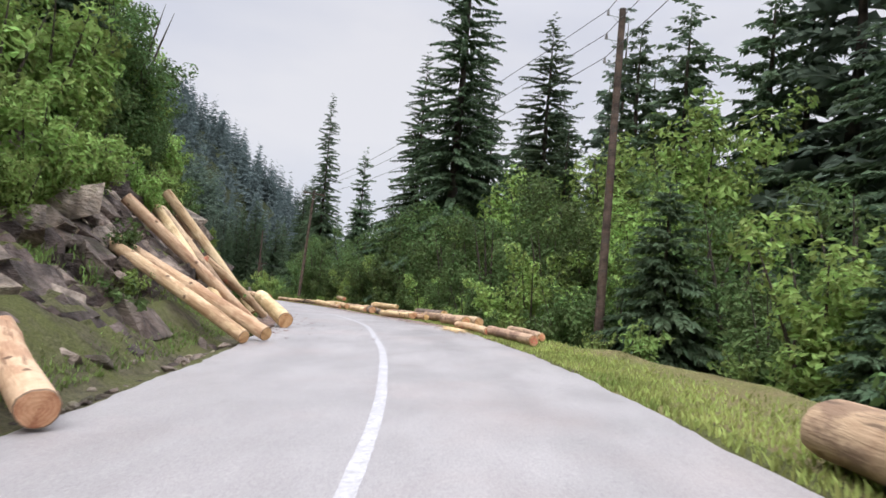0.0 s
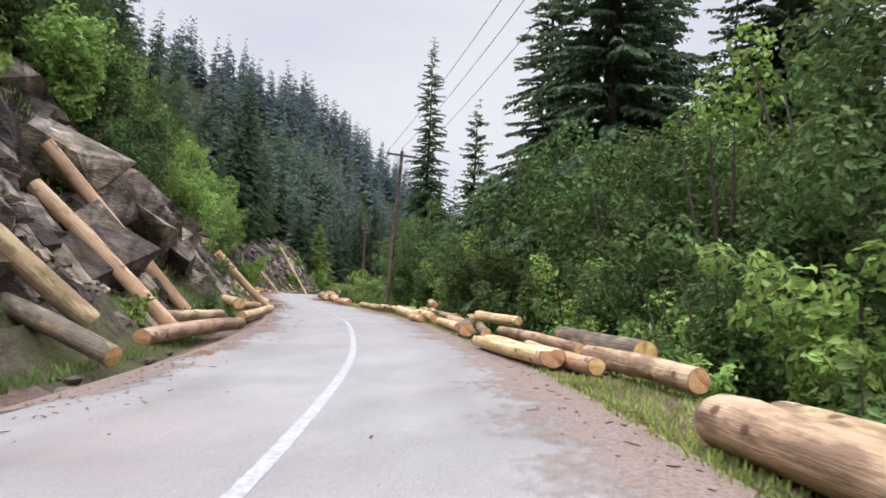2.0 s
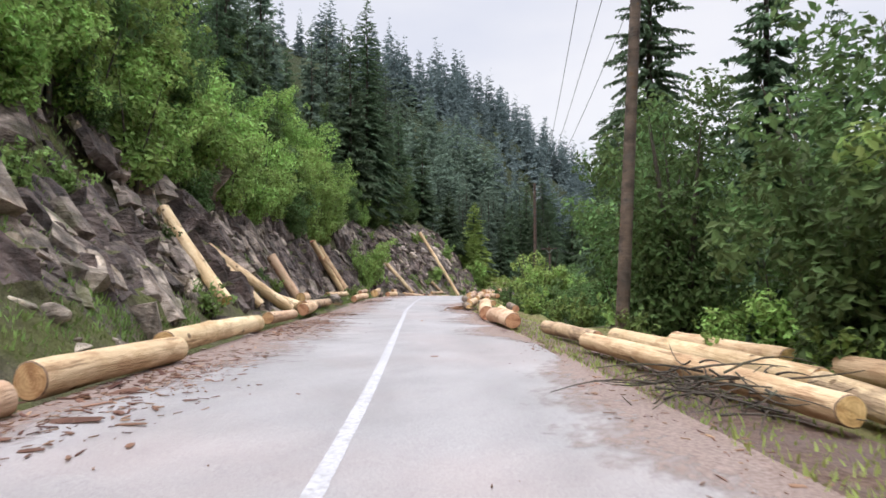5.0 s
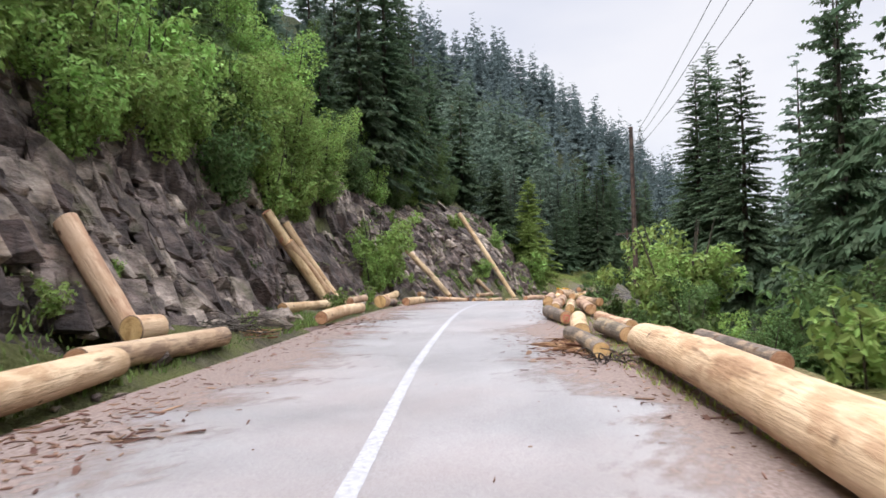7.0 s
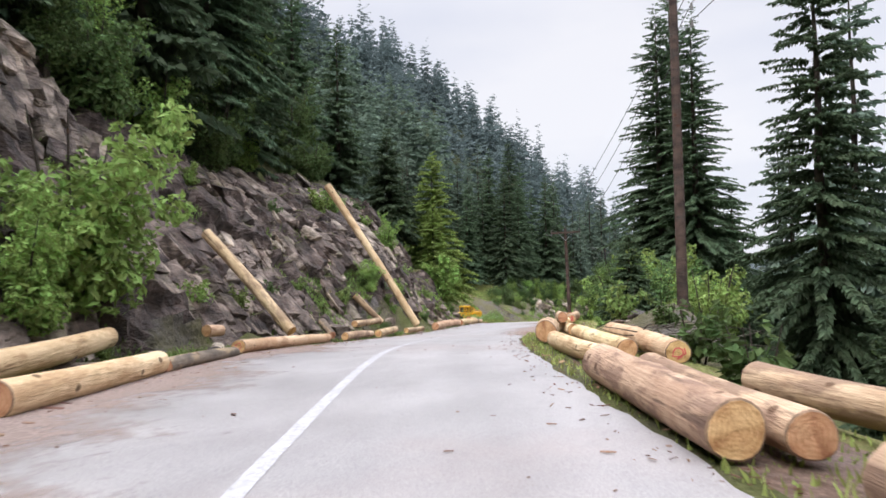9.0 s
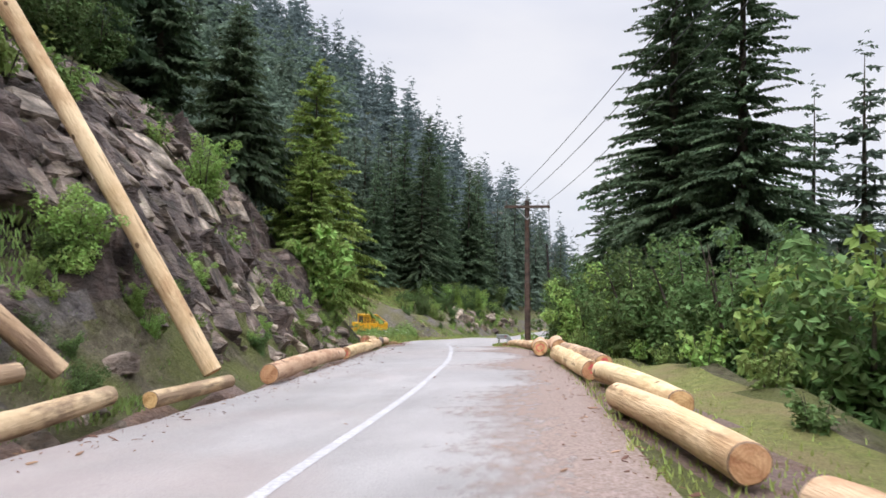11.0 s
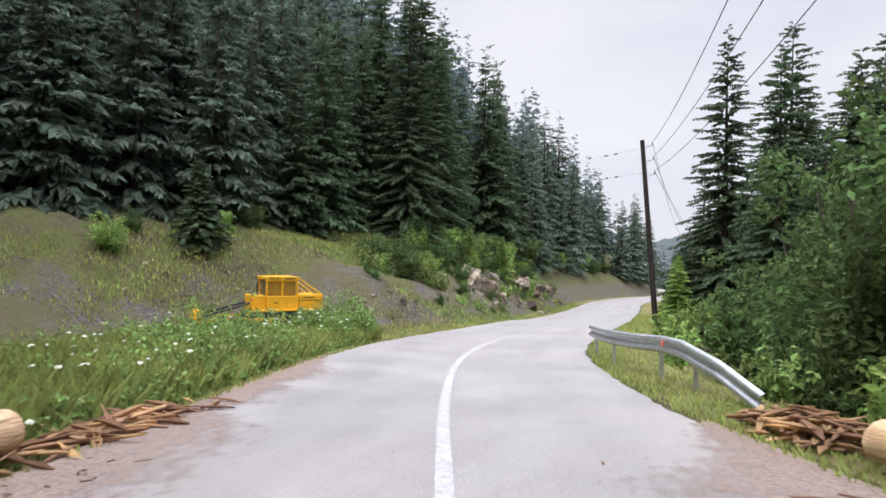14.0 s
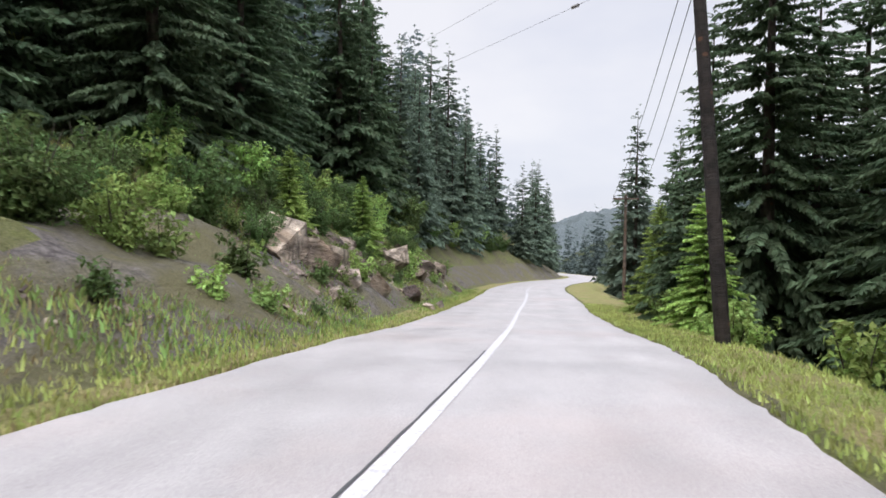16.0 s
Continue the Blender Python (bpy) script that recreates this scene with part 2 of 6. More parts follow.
SCREE = ground_material("grey_scree_slope", (0.075, 0.066, 0.064), (0.27, 0.24, 0.225), (0.17, 0.155, 0.085), 5.0, 0.55)
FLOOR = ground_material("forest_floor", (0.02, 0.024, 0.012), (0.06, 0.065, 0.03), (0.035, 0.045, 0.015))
ROCK = rock_material()
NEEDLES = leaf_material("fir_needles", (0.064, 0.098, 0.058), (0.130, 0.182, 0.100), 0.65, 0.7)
# Lighter hillside firs, with some distance haze mixed into the green.
HAZED_HILL_NEEDLES = leaf_material("hazed_hillside_needles", (0.098, 0.135, 0.104), (0.175, 0.228, 0.164), 0.7, 0.55)
# Paler, bluer fir green: the far woods' haze is painted into this colour.
HAZED_FAR_NEEDLES = leaf_material("hazed_far_fir_needles", (0.105, 0.138, 0.136), (0.170, 0.214, 0.206), 0.7, 0.4)
NEEDLES_BRIGHT = leaf_material("young_fir_needles", (0.17, 0.245, 0.065), (0.35, 0.45, 0.135), 0.6)
LEAVES = leaf_material("hazel_leaves", (0.066, 0.106, 0.038), (0.148, 0.214, 0.078))
LEAVES_BRIGHT = leaf_material("light_leaves", (0.165, 0.25, 0.066), (0.335, 0.45, 0.14))
GRASS = leaf_material("grass_blades", (0.19, 0.235, 0.068), (0.42, 0.44, 0.15), 0.7)
DRY = leaf_material("dry_grass", (0.20, 0.165, 0.085), (0.40, 0.33, 0.18), 0.8)
WEEDS = leaf_material("weed_leaves", (0.12, 0.175, 0.055), (0.27, 0.35, 0.115), 0.7)
PALE_LOG = bark_material("peeled_log", (0.62, 0.43, 0.255), (0.82, 0.63, 0.415), (0.45, 0.265, 0.145), 0.42, soft=0.62)
TAN_LOG = bark_material("part_peeled_log", (0.48, 0.33, 0.21), (0.70, 0.53, 0.355), (0.27, 0.18, 0.125), 0.56, soft=0.8)
DARK_LOG = bark_material("barked_log", (0.095, 0.075, 0.062), (0.25, 0.20, 0.165), (0.42, 0.30, 0.20), 0.34, soft=0.8)
TRUNK = bark_material("tree_bark", (0.045, 0.036, 0.030), (0.11, 0.09, 0.075), (0.07, 0.075, 0.05), 0.4)
POLE_WOOD = bark_material("weathered_pole", (0.06, 0.045, 0.038), (0.16, 0.115, 0.09), (0.10, 0.085, 0.075), 0.4)
CUT = cut_material()
RIM = plain("bark_rim", (0.24, 0.155, 0.10), 0.85, 0, 0.45, 14)
RED_SPRAY = plain("red_spray_paint", (0.62, 0.12, 0.11), 0.7, 0, 0.35)
SAWDUST = dust_material("sawdust", [(0.3, (0.50, 0.33, 0.17)), (0.55, (0.66, 0.47, 0.25)), (0.75, (0.78, 0.60, 0.34))], 0.96)
STEEL = plain("galvanised_steel", (0.50, 0.52, 0.54), 0.38, 0.75, 0.2)
YELLOW = plain("machine_yellow", (0.72, 0.38, 0.02), 0.45, 0, 0.15)
BLACK = plain("black_rubber_and_iron", (0.03, 0.03, 0.032), 0.6, 0, 0.4)
GLASS = plain("dark_cab_glass", (0.10, 0.09, 0.07), 0.15, 0, 0.1)
TARRED = bark_material("tarred_pole", (0.016, 0.014, 0.013), (0.05, 0.042, 0.038), (0.03, 0.028, 0.028), 0.4)
CERAMIC = plain("glazed_insulator", (0.20, 0.19, 0.18), 0.25, 0, 0.2)
WIRE = plain("cable", (0.05, 0.05, 0.055), 0.5, 0.5, 0.1)
WHITE_FLOWER = plain("white_umbel", (0.60, 0.62, 0.50), 0.8, 0, 0.1)


# ---- mesh helpers ----
def mesh_of(name, verts, faces, mats=(), smooth=False, index=None):
    me = bpy.data.meshes.new(name)
    if isinstance(verts, np.ndarray) and isinstance(faces, np.ndarray):
        k = faces.shape[1]
        me.vertices.add(len(verts))
        me.vertices.foreach_set("co", verts.astype(np.float32).ravel())
        me.loops.add(faces.size)
        me.loops.foreach_set("vertex_index", faces.astype(np.int32).ravel())
        me.polygons.add(len(faces))
        me.polygons.foreach_set("loop_start", np.arange(0, faces.size, k, dtype=np.int32))
        me.update(calc_edges=True)
        me.validate()
    else:
        me.from_pydata([tuple(v) for v in verts], [], [tuple(f) for f in faces])
    for m in mats:
        me.materials.append(m)
    if index is not None:
        me.polygons.foreach_set("material_index", np.asarray(index, dtype=np.int32))
    me.polygons.foreach_set("use_smooth", np.full(len(me.polygons), bool(smooth)))
    me.update()
    return me


def part(name, bm, mat, parent, label=""):
    me = bpy.data.meshes.new(name)
    bm.to_mesh(me)
    bm.free()
    me.materials.append(mat)
    ob = new(name, me)
    ob.parent = parent
    if label:
        ob["label"] = label
    return ob


def child(name, me, parent, label=""):
    ob = new(name, me)
    ob.parent = parent
    if label:
        ob["label"] = label
    return ob


def box_bm(sx, sy, sz, at=(0, 0, 0), bevel=0.0, turn=None):
    bm = bmesh.new()
    bmesh.ops.create_cube(bm, size=1.0, matrix=Matrix.Diagonal((sx, sy, sz, 1)))
    if bevel:
        bmesh.ops.bevel(bm, geom=bm.edges[:], offset=bevel, segments=2, affect="EDGES", profile=0.7)
    m = Matrix.Translation(at)
    if turn is not None:
        m = m @ turn
    bm.transform(m)
    return bm


def rod_bm(a, b, ra, rb=None, sides=10):
    a, b = Vector(a), Vector(b)
    bm = bmesh.new()
    bmesh.ops.create_cone(bm, cap_ends=True, segments=sides, radius1=ra, radius2=ra if rb is None else rb, depth=(b - a).length)
    bm.transform(Matrix.Translation((a + b) / 2) @ (b - a).to_track_quat("Z", "Y").to_matrix().to_4x4())
    return bm


# ---- the line of the road: stations 8 m apart (x, y, z, bank in degrees), the first at -24 m ----
STATIONS = np.array([
    (1.20, -24.00, 0.75, 5.0), (0.80, -16.00, 0.55, 5.0), (0.40, -8.00, 0.35, 5.0), (0.11, 0.06, 0.16, 5.0), (0.05, 8.04, 0.03, 3.6),
    (-0.75, 16.06, -0.13, 3.2), (-2.30, 23.86, -0.40, 2.6), (-4.68, 31.49, -0.75, 1.5), (-7.71, 38.88, -1.08, 0.6),
    (-11.13, 46.10, -1.33, 0.0), (-14.89, 53.23, -1.58, -0.9), (-18.84, 60.16, -1.83, -1.6), (-22.87, 67.11, -2.13, -1.5),
    (-26.79, 74.08, -2.39, -1.1), (-30.33, 81.21, -2.57, -1.2), (-33.48, 88.51, -2.73, -0.8), (-36.12, 96.12, -3.02, 0.2),
    (-38.07, 103.83, -3.52, 1.4), (-39.86, 111.67, -4.03, 2.0), (-41.74, 119.48, -4.44, 1.9), (-43.53, 127.29, -4.91, 1.6),
    (-45.14, 135.05, -5.53, 0.9), (-46.49, 142.97, -6.27, 0.2)])
STATIONS = np.vstack([STATIONS, [
    (-47.35, 150.88, -6.87, 0.1), (-47.30, 159.10, -7.42, 0.8), (-46.65, 167.10, -7.88, 0.8), (-46.15, 175.10, -8.53, 0.5),
    (-45.65, 183.10, -9.05, 0.0), (-45.0, 191.1, -9.42, 0.0), (-44.5, 199.1, -9.75, 0.0)]])
# beyond that it bends away to the right, then back
head_now, far_rows = 0.0, []
px, py, pz = STATIONS[-1, :3]
for k in range(40):
    head_now += (-3.0 if k < 6 else 3.2 if k < 12 else 0.5)
    px, py, pz = px - 8 * math.sin(radians(head_now)), py + 8 * math.cos(radians(head_now)), pz - 0.33
    far_rows.append((px, py, pz, 0.0))
# and behind the start it runs back straight
near_rows = [(1.2 + 0.4 * k, -24 - 8 * k, 0.75 + 0.2 * k, 5.0) for k in range(10, 0, -1)]
STATIONS = np.vstack([near_rows, STATIONS, far_rows])
S0 = -104.0
SLOPES = np.gradient(STATIONS, 8.0, axis=0)


def station(s):
    """Rows of x, y, z, bank along the road, for an array of distances."""
    s = np.atleast_1d(np.asarray(s, float))
    k = np.clip(((s - S0) // 8).astype(int), 0, len(STATIONS) - 2)
    x = ((s - S0 - 8 * k) / 8)[:, None]
    a, b, ma, mb = STATIONS[k], STATIONS[k + 1], SLOPES[k] * 8, SLOPES[k + 1] * 8
    return (2 * x**3 - 3 * x**2 + 1) * a + (x**3 - 2 * x**2 + x) * ma + (-2 * x**3 + 3 * x**2) * b + (x**3 - x**2) * mb


FINE_S = np.arange(S0, S0 + 8 * (len(STATIONS) - 1), 0.5)
FINE = station(FINE_S)
FINE_T = np.gradient(FINE[:, :2], axis=0)
FINE_T /= np.linalg.norm(FINE_T, axis=1)[:, None]


def lay(s, u, h=0.0):
    """World places for distance s along the road, u metres to its right and h above its plane."""
    s, u, h = np.broadcast_arrays(np.atleast_1d(np.asarray(s, float)), np.asarray(u, float), np.asarray(h, float))
    c = station(s.ravel())
    tx, ty = np.interp(s.ravel(), FINE_S, FINE_T[:, 0]), np.interp(s.ravel(), FINE_S, FINE_T[:, 1])
    flat = np.clip(u.ravel(), -7, 6)
    x, y = c[:, 0] + ty * u.ravel(), c[:, 1] - tx * u.ravel()
    return np.stack([x, y, c[:, 2] + flat * np.sin(np.radians(c[:, 3])) + h.ravel()], -1)


def at(s, u, h=0.0):
    return Vector(lay(s, u, h)[0])


def heading(s):
    """Degrees to the left of +y in which the road runs."""
    return math.degrees(math.atan2(-np.interp(s, FINE_S, FINE_T[:, 0]), np.interp(s, FINE_S, FINE_T[:, 1])))


LINE_S = [-60, 0, 4, 10, 13.5, 16, 20, 27, 39, 45, 56, 75, 85, 92, 98, 102, 106, 110, 114, 119, 124, 130, 136, 142, 147, 152, 156, 160, 165, 170, 183, 400]
LINE_U = [-0.5, -0.5, -0.7, -1.03, -1.10, -1.28, -1.24, -1.20, -0.9, -0.66, -0.72, -0.62, -0.74, -0.98, -1.08, -1.28, -1.50, -1.68, -1.60, -1.10, -0.45, 0.08, 0.2, 0.08, -0.22, -0.65, -0.92, -1.02, -1.02, -0.72, -0.62, -0.6]


LINE_FINE = np.arange(-110, 480, 0.5)
LINE_SOFT = np.convolve(np.pad(np.interp(LINE_FINE, LINE_S, LINE_U), 7, mode="edge"), np.hanning(17)[1:-1] / np.hanning(17).sum(), mode="valid")


def line_u(s):
    return np.interp(s, LINE_FINE, LINE_SOFT)


def hills(p, seed, size):
    """Smooth random heights in about -1..1 for rows of x, y."""
    rng = np.random.default_rng(seed)
    out, amp, total = np.zeros(len(p)), 1.0, 0.0
    for k in range(4):
        for _ in range(3):
            a, ph = rng.uniform(0, 2 * math.pi), rng.uniform(0, 2 * math.pi)
            out += amp * np.sin((p[:, 0] * math.cos(a) + p[:, 1] * math.sin(a)) / size * 2 * math.pi + ph)
        total += amp * 1.7
        amp, size = amp * 0.5, size * 0.47
    return out / total


# how the ground lies: heights above the road's plane, by distance along it and across it
RAMP_S = [-20, 0, 14, 20, 28, 36, 40, 46, 52, 64, 72, 81, 93, 98, 111, 118, 124, 134, 150, 162, 178]
RAMP_G = [0.55, 0.55, 0.55, 0.8, 1.0, 1.0, 1.15, 1.1, 1.2, 1.15, 1.15, 1.4, 1.8, 1.5, 1.0, 1.2, 1.5, 1.2, 0.9, 0.42, 0.45]
FOOT_S = [-20, 0, 20, 30, 38, 46, 52, 60, 68, 75, 81, 88, 93, 98, 104, 111, 118, 124, 134, 142]
FOOT_D = [0.9, 0.9, 1.0, 1.6, 1.6, 1.3, 1.0, 1.1, 1.7, 2.0, 2.5, 2.7, 3.0, 2.7, 2.3, 2.0, 1.6, 1.3, 1.1, 1.1]


def rise(s, u):
    s, u = np.asarray(s, float), np.asarray(u, float)
    half = 2.85
    lu, ru = line_u(s) - half, line_u(s) + half
    left, right = lu - u, u - ru
    # left: a ditch, a rubble slope, a rock cliff, then the steep wooded hill
    open_ = np.clip((s - 143) / 9, 0, 1) * np.clip((172 - s) / 9, 0, 1)
    low = np.clip((s - 178) / 8, 0, 1)
    bay = np.clip((s - 158) / 8, 0, 1) * np.clip((191 - s) / 9, 0, 1)
    foot = np.interp(s, FOOT_S, FOOT_D) * (1 - open_) + 9.0 * open_ + 0.4 * low
    d1 = np.clip(left - foot, 0, None)
    ramp = np.interp(s, RAMP_S, RAMP_G) * (1 - low) + 0.75 * low
    ramp = ramp * (1 - open_) + 0.50 * open_
    w1, w2 = np.clip(3.9 / ramp, 2.0, 7.0), 2.2 + 5.0 * np.maximum(open_, bay)
    cliff = (3.6 + 1.3 * np.sin(s / 13.0 + 1) + 0.8 * np.sin(s / 5.1)) * (1 - 0.45 * low) * (1 - open_) + 2.2 * open_
    cliff = cliff * (1 - bay) + 1.8 * bay
    d2l = np.clip(d1 - w1, 0, None)
    h_left = -0.20 * np.exp(-((left - 0.55) / 0.30) ** 2) + ramp * np.minimum(d1, w1)
    h_left = h_left + cliff * np.clip(d2l / w2, 0, 1) ** 0.8 + (0.80 + 0.06 * np.exp(-(((s - 235) / 38) ** 2))) * np.clip(d2l - w2, 0, 75) + 0.25 * np.clip(d2l - w2 - 75, 0, 40)
    # right: a level verge, then a bank down to the stream, a flat and the far side
    verge = 2.3 + 0.7 * np.sin(s / 11.0 + 2) + 1.6 * np.exp(-((s - 112) / 9) ** 2)
    d2 = np.clip(right - verge, 0, None)
    h_right = -0.05 * np.clip(right, 0, 2) - 0.42 * np.minimum(d2, 6) + 0.55 * np.clip(d2 - 20, 0, 90)
    mound = 0.75 * np.exp(-((s - 109) / 5) ** 2 - ((right - 3.6) / 1.6) ** 2)
    # a level stand for the machine
    h_left = h_left * (1 - np.exp(-((s - 166.3) / 3.4) ** 4 - ((u + 10.0) / 3.4) ** 4))
    return np.where(left > 0, h_left, 0) + np.where(right > 0, h_right + mound, 0)


# ---- ground ----
def ground_sheet():
    s = np.unique(np.concatenate([np.arange(-104, -10, 6.0), np.arange(-10, 215, 0.8), np.arange(215, 480, 6.0)]))
    u = np.unique(np.concatenate([np.arange(-170, -24, 7.0), np.arange(-24, -14, 1.2), np.arange(-14, -2, 0.35), [-2, 0, 2], np.arange(2, 12, 0.4), np.arange(12, 80, 5.0)]))
    ss, uu = np.meshgrid(s, u, indexing="ij")
    h = rise(ss, uu)
    flat = lay(ss, uu, h.ravel().reshape(ss.shape))
    left = (line_u(ss) - 2.85 - uu).ravel()
    right = (uu - line_u(ss) - 2.85).ravel()
    rough = np.clip(np.maximum(left - 0.6, right - 1.8), 0, 1.5)
    flat[:, 2] += rough * (0.10 * hills(flat, 3, 3.0) + 0.25 * hills(flat, 4, 9.0))
    flat[:, 2] += np.clip((np.maximum(left, right) - 20) / 30, 0, 1) * 4 * hills(flat, 5, 70.0)
    behind = (ss.ravel() > -12) & (ss.ravel() < 141) & (left > 2.2) & (left < 9.2)
    flat[:, 2] -= np.where(behind, 0.8, 0.0)
    flat[:, 2] -= np.where((left < 0.15) & (right < 0.15), 0.05, 0.0)
    i, j = len(s), len(u)
    k = (np.arange(i - 1)[:, None] * j + np.arange(j - 1)[None]).ravel()
    faces = np.stack([k, k + j, k + j + 1, k + 1], -1)[:, ::-1]
    mid_s, mid_l, mid_r = ss.ravel()[k], left[k], right[k]
    open_ = (mid_s > 143) & (mid_s < 184)
    index = np.zeros(len(k), int)
    index[(mid_r > 0) & (mid_r < 2.6)] = 1
    index[(mid_l > 0) & (mid_l < 1.3) & (mid_s > 140)] = 1
    index[(mid_r > -0.3) & (mid_r < 1.4) & (mid_s > 17) & (mid_s < 142)] = 2
    index[(mid_l > -0.3) & (mid_l < 0.9) & (mid_s > 20) & (mid_s < 140)] = 2
    index[open_ & (mid_s < 158) & (mid_l > 8) & (mid_l < 14)] = 3
    index[(mid_s > 182) & (mid_l > 1.5) & (mid_l < 4)] = 3
    index[(mid_s > 150) & (mid_s < 184) & (mid_l > 6.0) & (mid_l < 16)] = 0
    bay = (mid_s > 156) & (mid_s < 184)
    soft = hills(flat[k], 8, 6.0)
    start = np.interp(mid_s, [156, 166, 168, 171, 174], [8.5, 6.0, 3.6, 1.9, 1.3])
    index[bay & (mid_l > start + 0.4 * soft) & (mid_l < start + 5.0 + 2.2 * soft)] = 3
    index[(mid_s > 103.5) & (mid_s < 114.5) & (mid_r > 2.0) & (mid_r < 5.6)] = 3
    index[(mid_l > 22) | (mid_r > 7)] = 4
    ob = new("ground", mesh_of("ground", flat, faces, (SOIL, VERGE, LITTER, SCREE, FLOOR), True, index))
    tagged(ob, "mossy soil slopes and grassy verges of a mountain valley", "ground", kind="structure")


def ribbon(name, s, lo, hi, lift, mat, cols=2):
    u = np.linspace(0, 1, cols)
    ss = np.repeat(s, cols)
    uu = (np.asarray(lo)[:, None] * (1 - u) + np.asarray(hi)[:, None] * u).ravel()
    v = lay(ss, uu, lift)
    k = (np.arange(len(s) - 1)[:, None] * cols + np.arange(cols - 1)[None]).ravel()
    return new(name, mesh_of(name, v, np.stack([k, k + cols, k + cols + 1, k + 1], -1)[:, ::1 if hi[0] < lo[0] else -1], (mat,), True))


def road():
    s = np.arange(-104, 470, 0.25)
    wob = 0.025 * np.sin(s * 0.7) + 0.025 * np.sin(s * 1.9 + 1) + np.random.default_rng(5).normal(0, 0.018, len(s))
    wob2 = 0.025 * np.sin(s * 0.6 + 2) + 0.025 * np.sin(s * 2.1) + np.random.default_rng(6).normal(0, 0.018, len(s))
    ob = ribbon("road", s, line_u(s) - 2.85 + wob, line_u(s) + 2.85 + wob2, 0.0, ASPHALT, 9)
    across = ob.data.attributes.new("across", "FLOAT", "POINT")
    across.data.foreach_set("value", np.tile(np.linspace(0.0, 1.0, 9), len(s)).astype(np.float32))
    tagged(ob, "damp pale grey asphalt road with bark litter", "road", kind="structure")
    s = np.concatenate([np.arange(-104, 0, 0.5), np.arange(0, 215, 0.1), np.arange(215, 470, 0.5)])
    rag = np.random.default_rng(9).normal(0, 0.003, (2, len(s)))
    ob = ribbon("centre_line", s, line_u(s) - 0.065 + rag[0], line_u(s) + 0.065 + rag[1], 0.004, PAINT)
    tagged(ob, "worn white painted centre line on the asphalt", "road marking", kind="structure")
    s = np.arange(166.5, 176, 0.25)
    w = 0.008 + 0.012 * np.abs(np.sin(s * 2.3) * np.sin(s * 5.1 + 1))
    ob = ribbon("tar_seam", s, line_u(s) - 0.09 - w, line_u(s) - 0.075, 0.004, TAR)
    tagged(ob, "dark tar seam beside the worn centre line", "road marking", kind="structure")


def dust(name, s0, s1, side, reach, seed, label):
    """A thin, ragged spread of bark dust over the asphalt's edge."""
    rng = np.random.default_rng(seed)
    s = np.arange(s0, s1, 0.2)
    ragged = hills(np.stack([s, s * 0], -1), seed, 5.0) * 0.5 + hills(np.stack([s, s * 0], -1), seed + 1, 1.4) * 0.25 + rng.normal(0, 0.05, len(s))
    w = np.clip(reach * (1.0 + ragged), 0.08, None) * np.clip((s - s0) / 4, 0, 1) * np.clip((s1 - s) / 4, 0, 1)
    edge = line_u(s) + side * 3.0
    ob = ribbon(name, s, edge, edge + w * 1.7 if side < 0 else edge - w * 1.7, 0.009, DUST, 6)
    thin = ob.data.attributes.new("spread", "FLOAT", "POINT")
    thin.data.foreach_set("value", np.tile(np.array([-0.45, -0.20, 0.10, 0.45, 0.75, 1.0]), len(s)).astype(np.float32))
    tagged(ob, label, "bark litter", kind="stuff")


ground_sheet()
road()
dust("bark_dust", 26, 70, -1, 0.55, 3, "reddish bark dust over the road edge")
dust("bark_dust", 56, 112, -1, 1.15, 5, "reddish bark dust over the road edge")
dust("bark_dust", 20, 62, 1, 0.75, 7, "reddish bark dust over the road edge")
dust("bark_dust", 63, 90, 1, 1.0, 9, "reddish bark dust over the road edge")
dust("bark_dust", 112, 151, 1, 1.25, 11, "reddish bark dust over the road edge")
dust("bark_dust", 138, 158, -1, 0.7, 13, "reddish bark dust over the road edge")


# ---- trees ----
def tube(points, radii, sides=6):
    """Vertices and quads of a tapered tube through points."""
    p = np.asarray(points, float)
    t = np.gradient(p, axis=0)
    t /= np.linalg.norm(t, axis=1)[:, None] + 1e-9
    ref = np.where(np.abs(t[:, 2:3]) > 0.9, np.array([[1.0, 0, 0]]), np.array([[0, 0, 1.0]]))
    a = np.cross(t, ref)
    a /= np.linalg.norm(a, axis=1)[:, None] + 1e-9
    b = np.cross(t, a)
    ang = np.linspace(0, 2 * math.pi, sides, endpoint=False)
    v = p[:, None] + np.asarray(radii)[:, None, None] * (a[:, None] * np.cos(ang)[None, :, None] + b[:, None] * np.sin(ang)[None, :, None])
    n = len(p)
    i, j = np.meshgrid(np.arange(n - 1), np.arange(sides), indexing="ij")
    k, k2 = (i * sides + j).ravel(), (i * sides + (j + 1) % sides).ravel()
    return v.reshape(-1, 3), np.stack([k, k2, k2 + sides, k + sides], -1)


def gather(pieces):
    verts, faces, n = [], [], 0
    for v, f in pieces:
        verts.append(v)
        faces.append(f + n)
        n += len(v)
    return np.concatenate(verts), np.concatenate(faces)


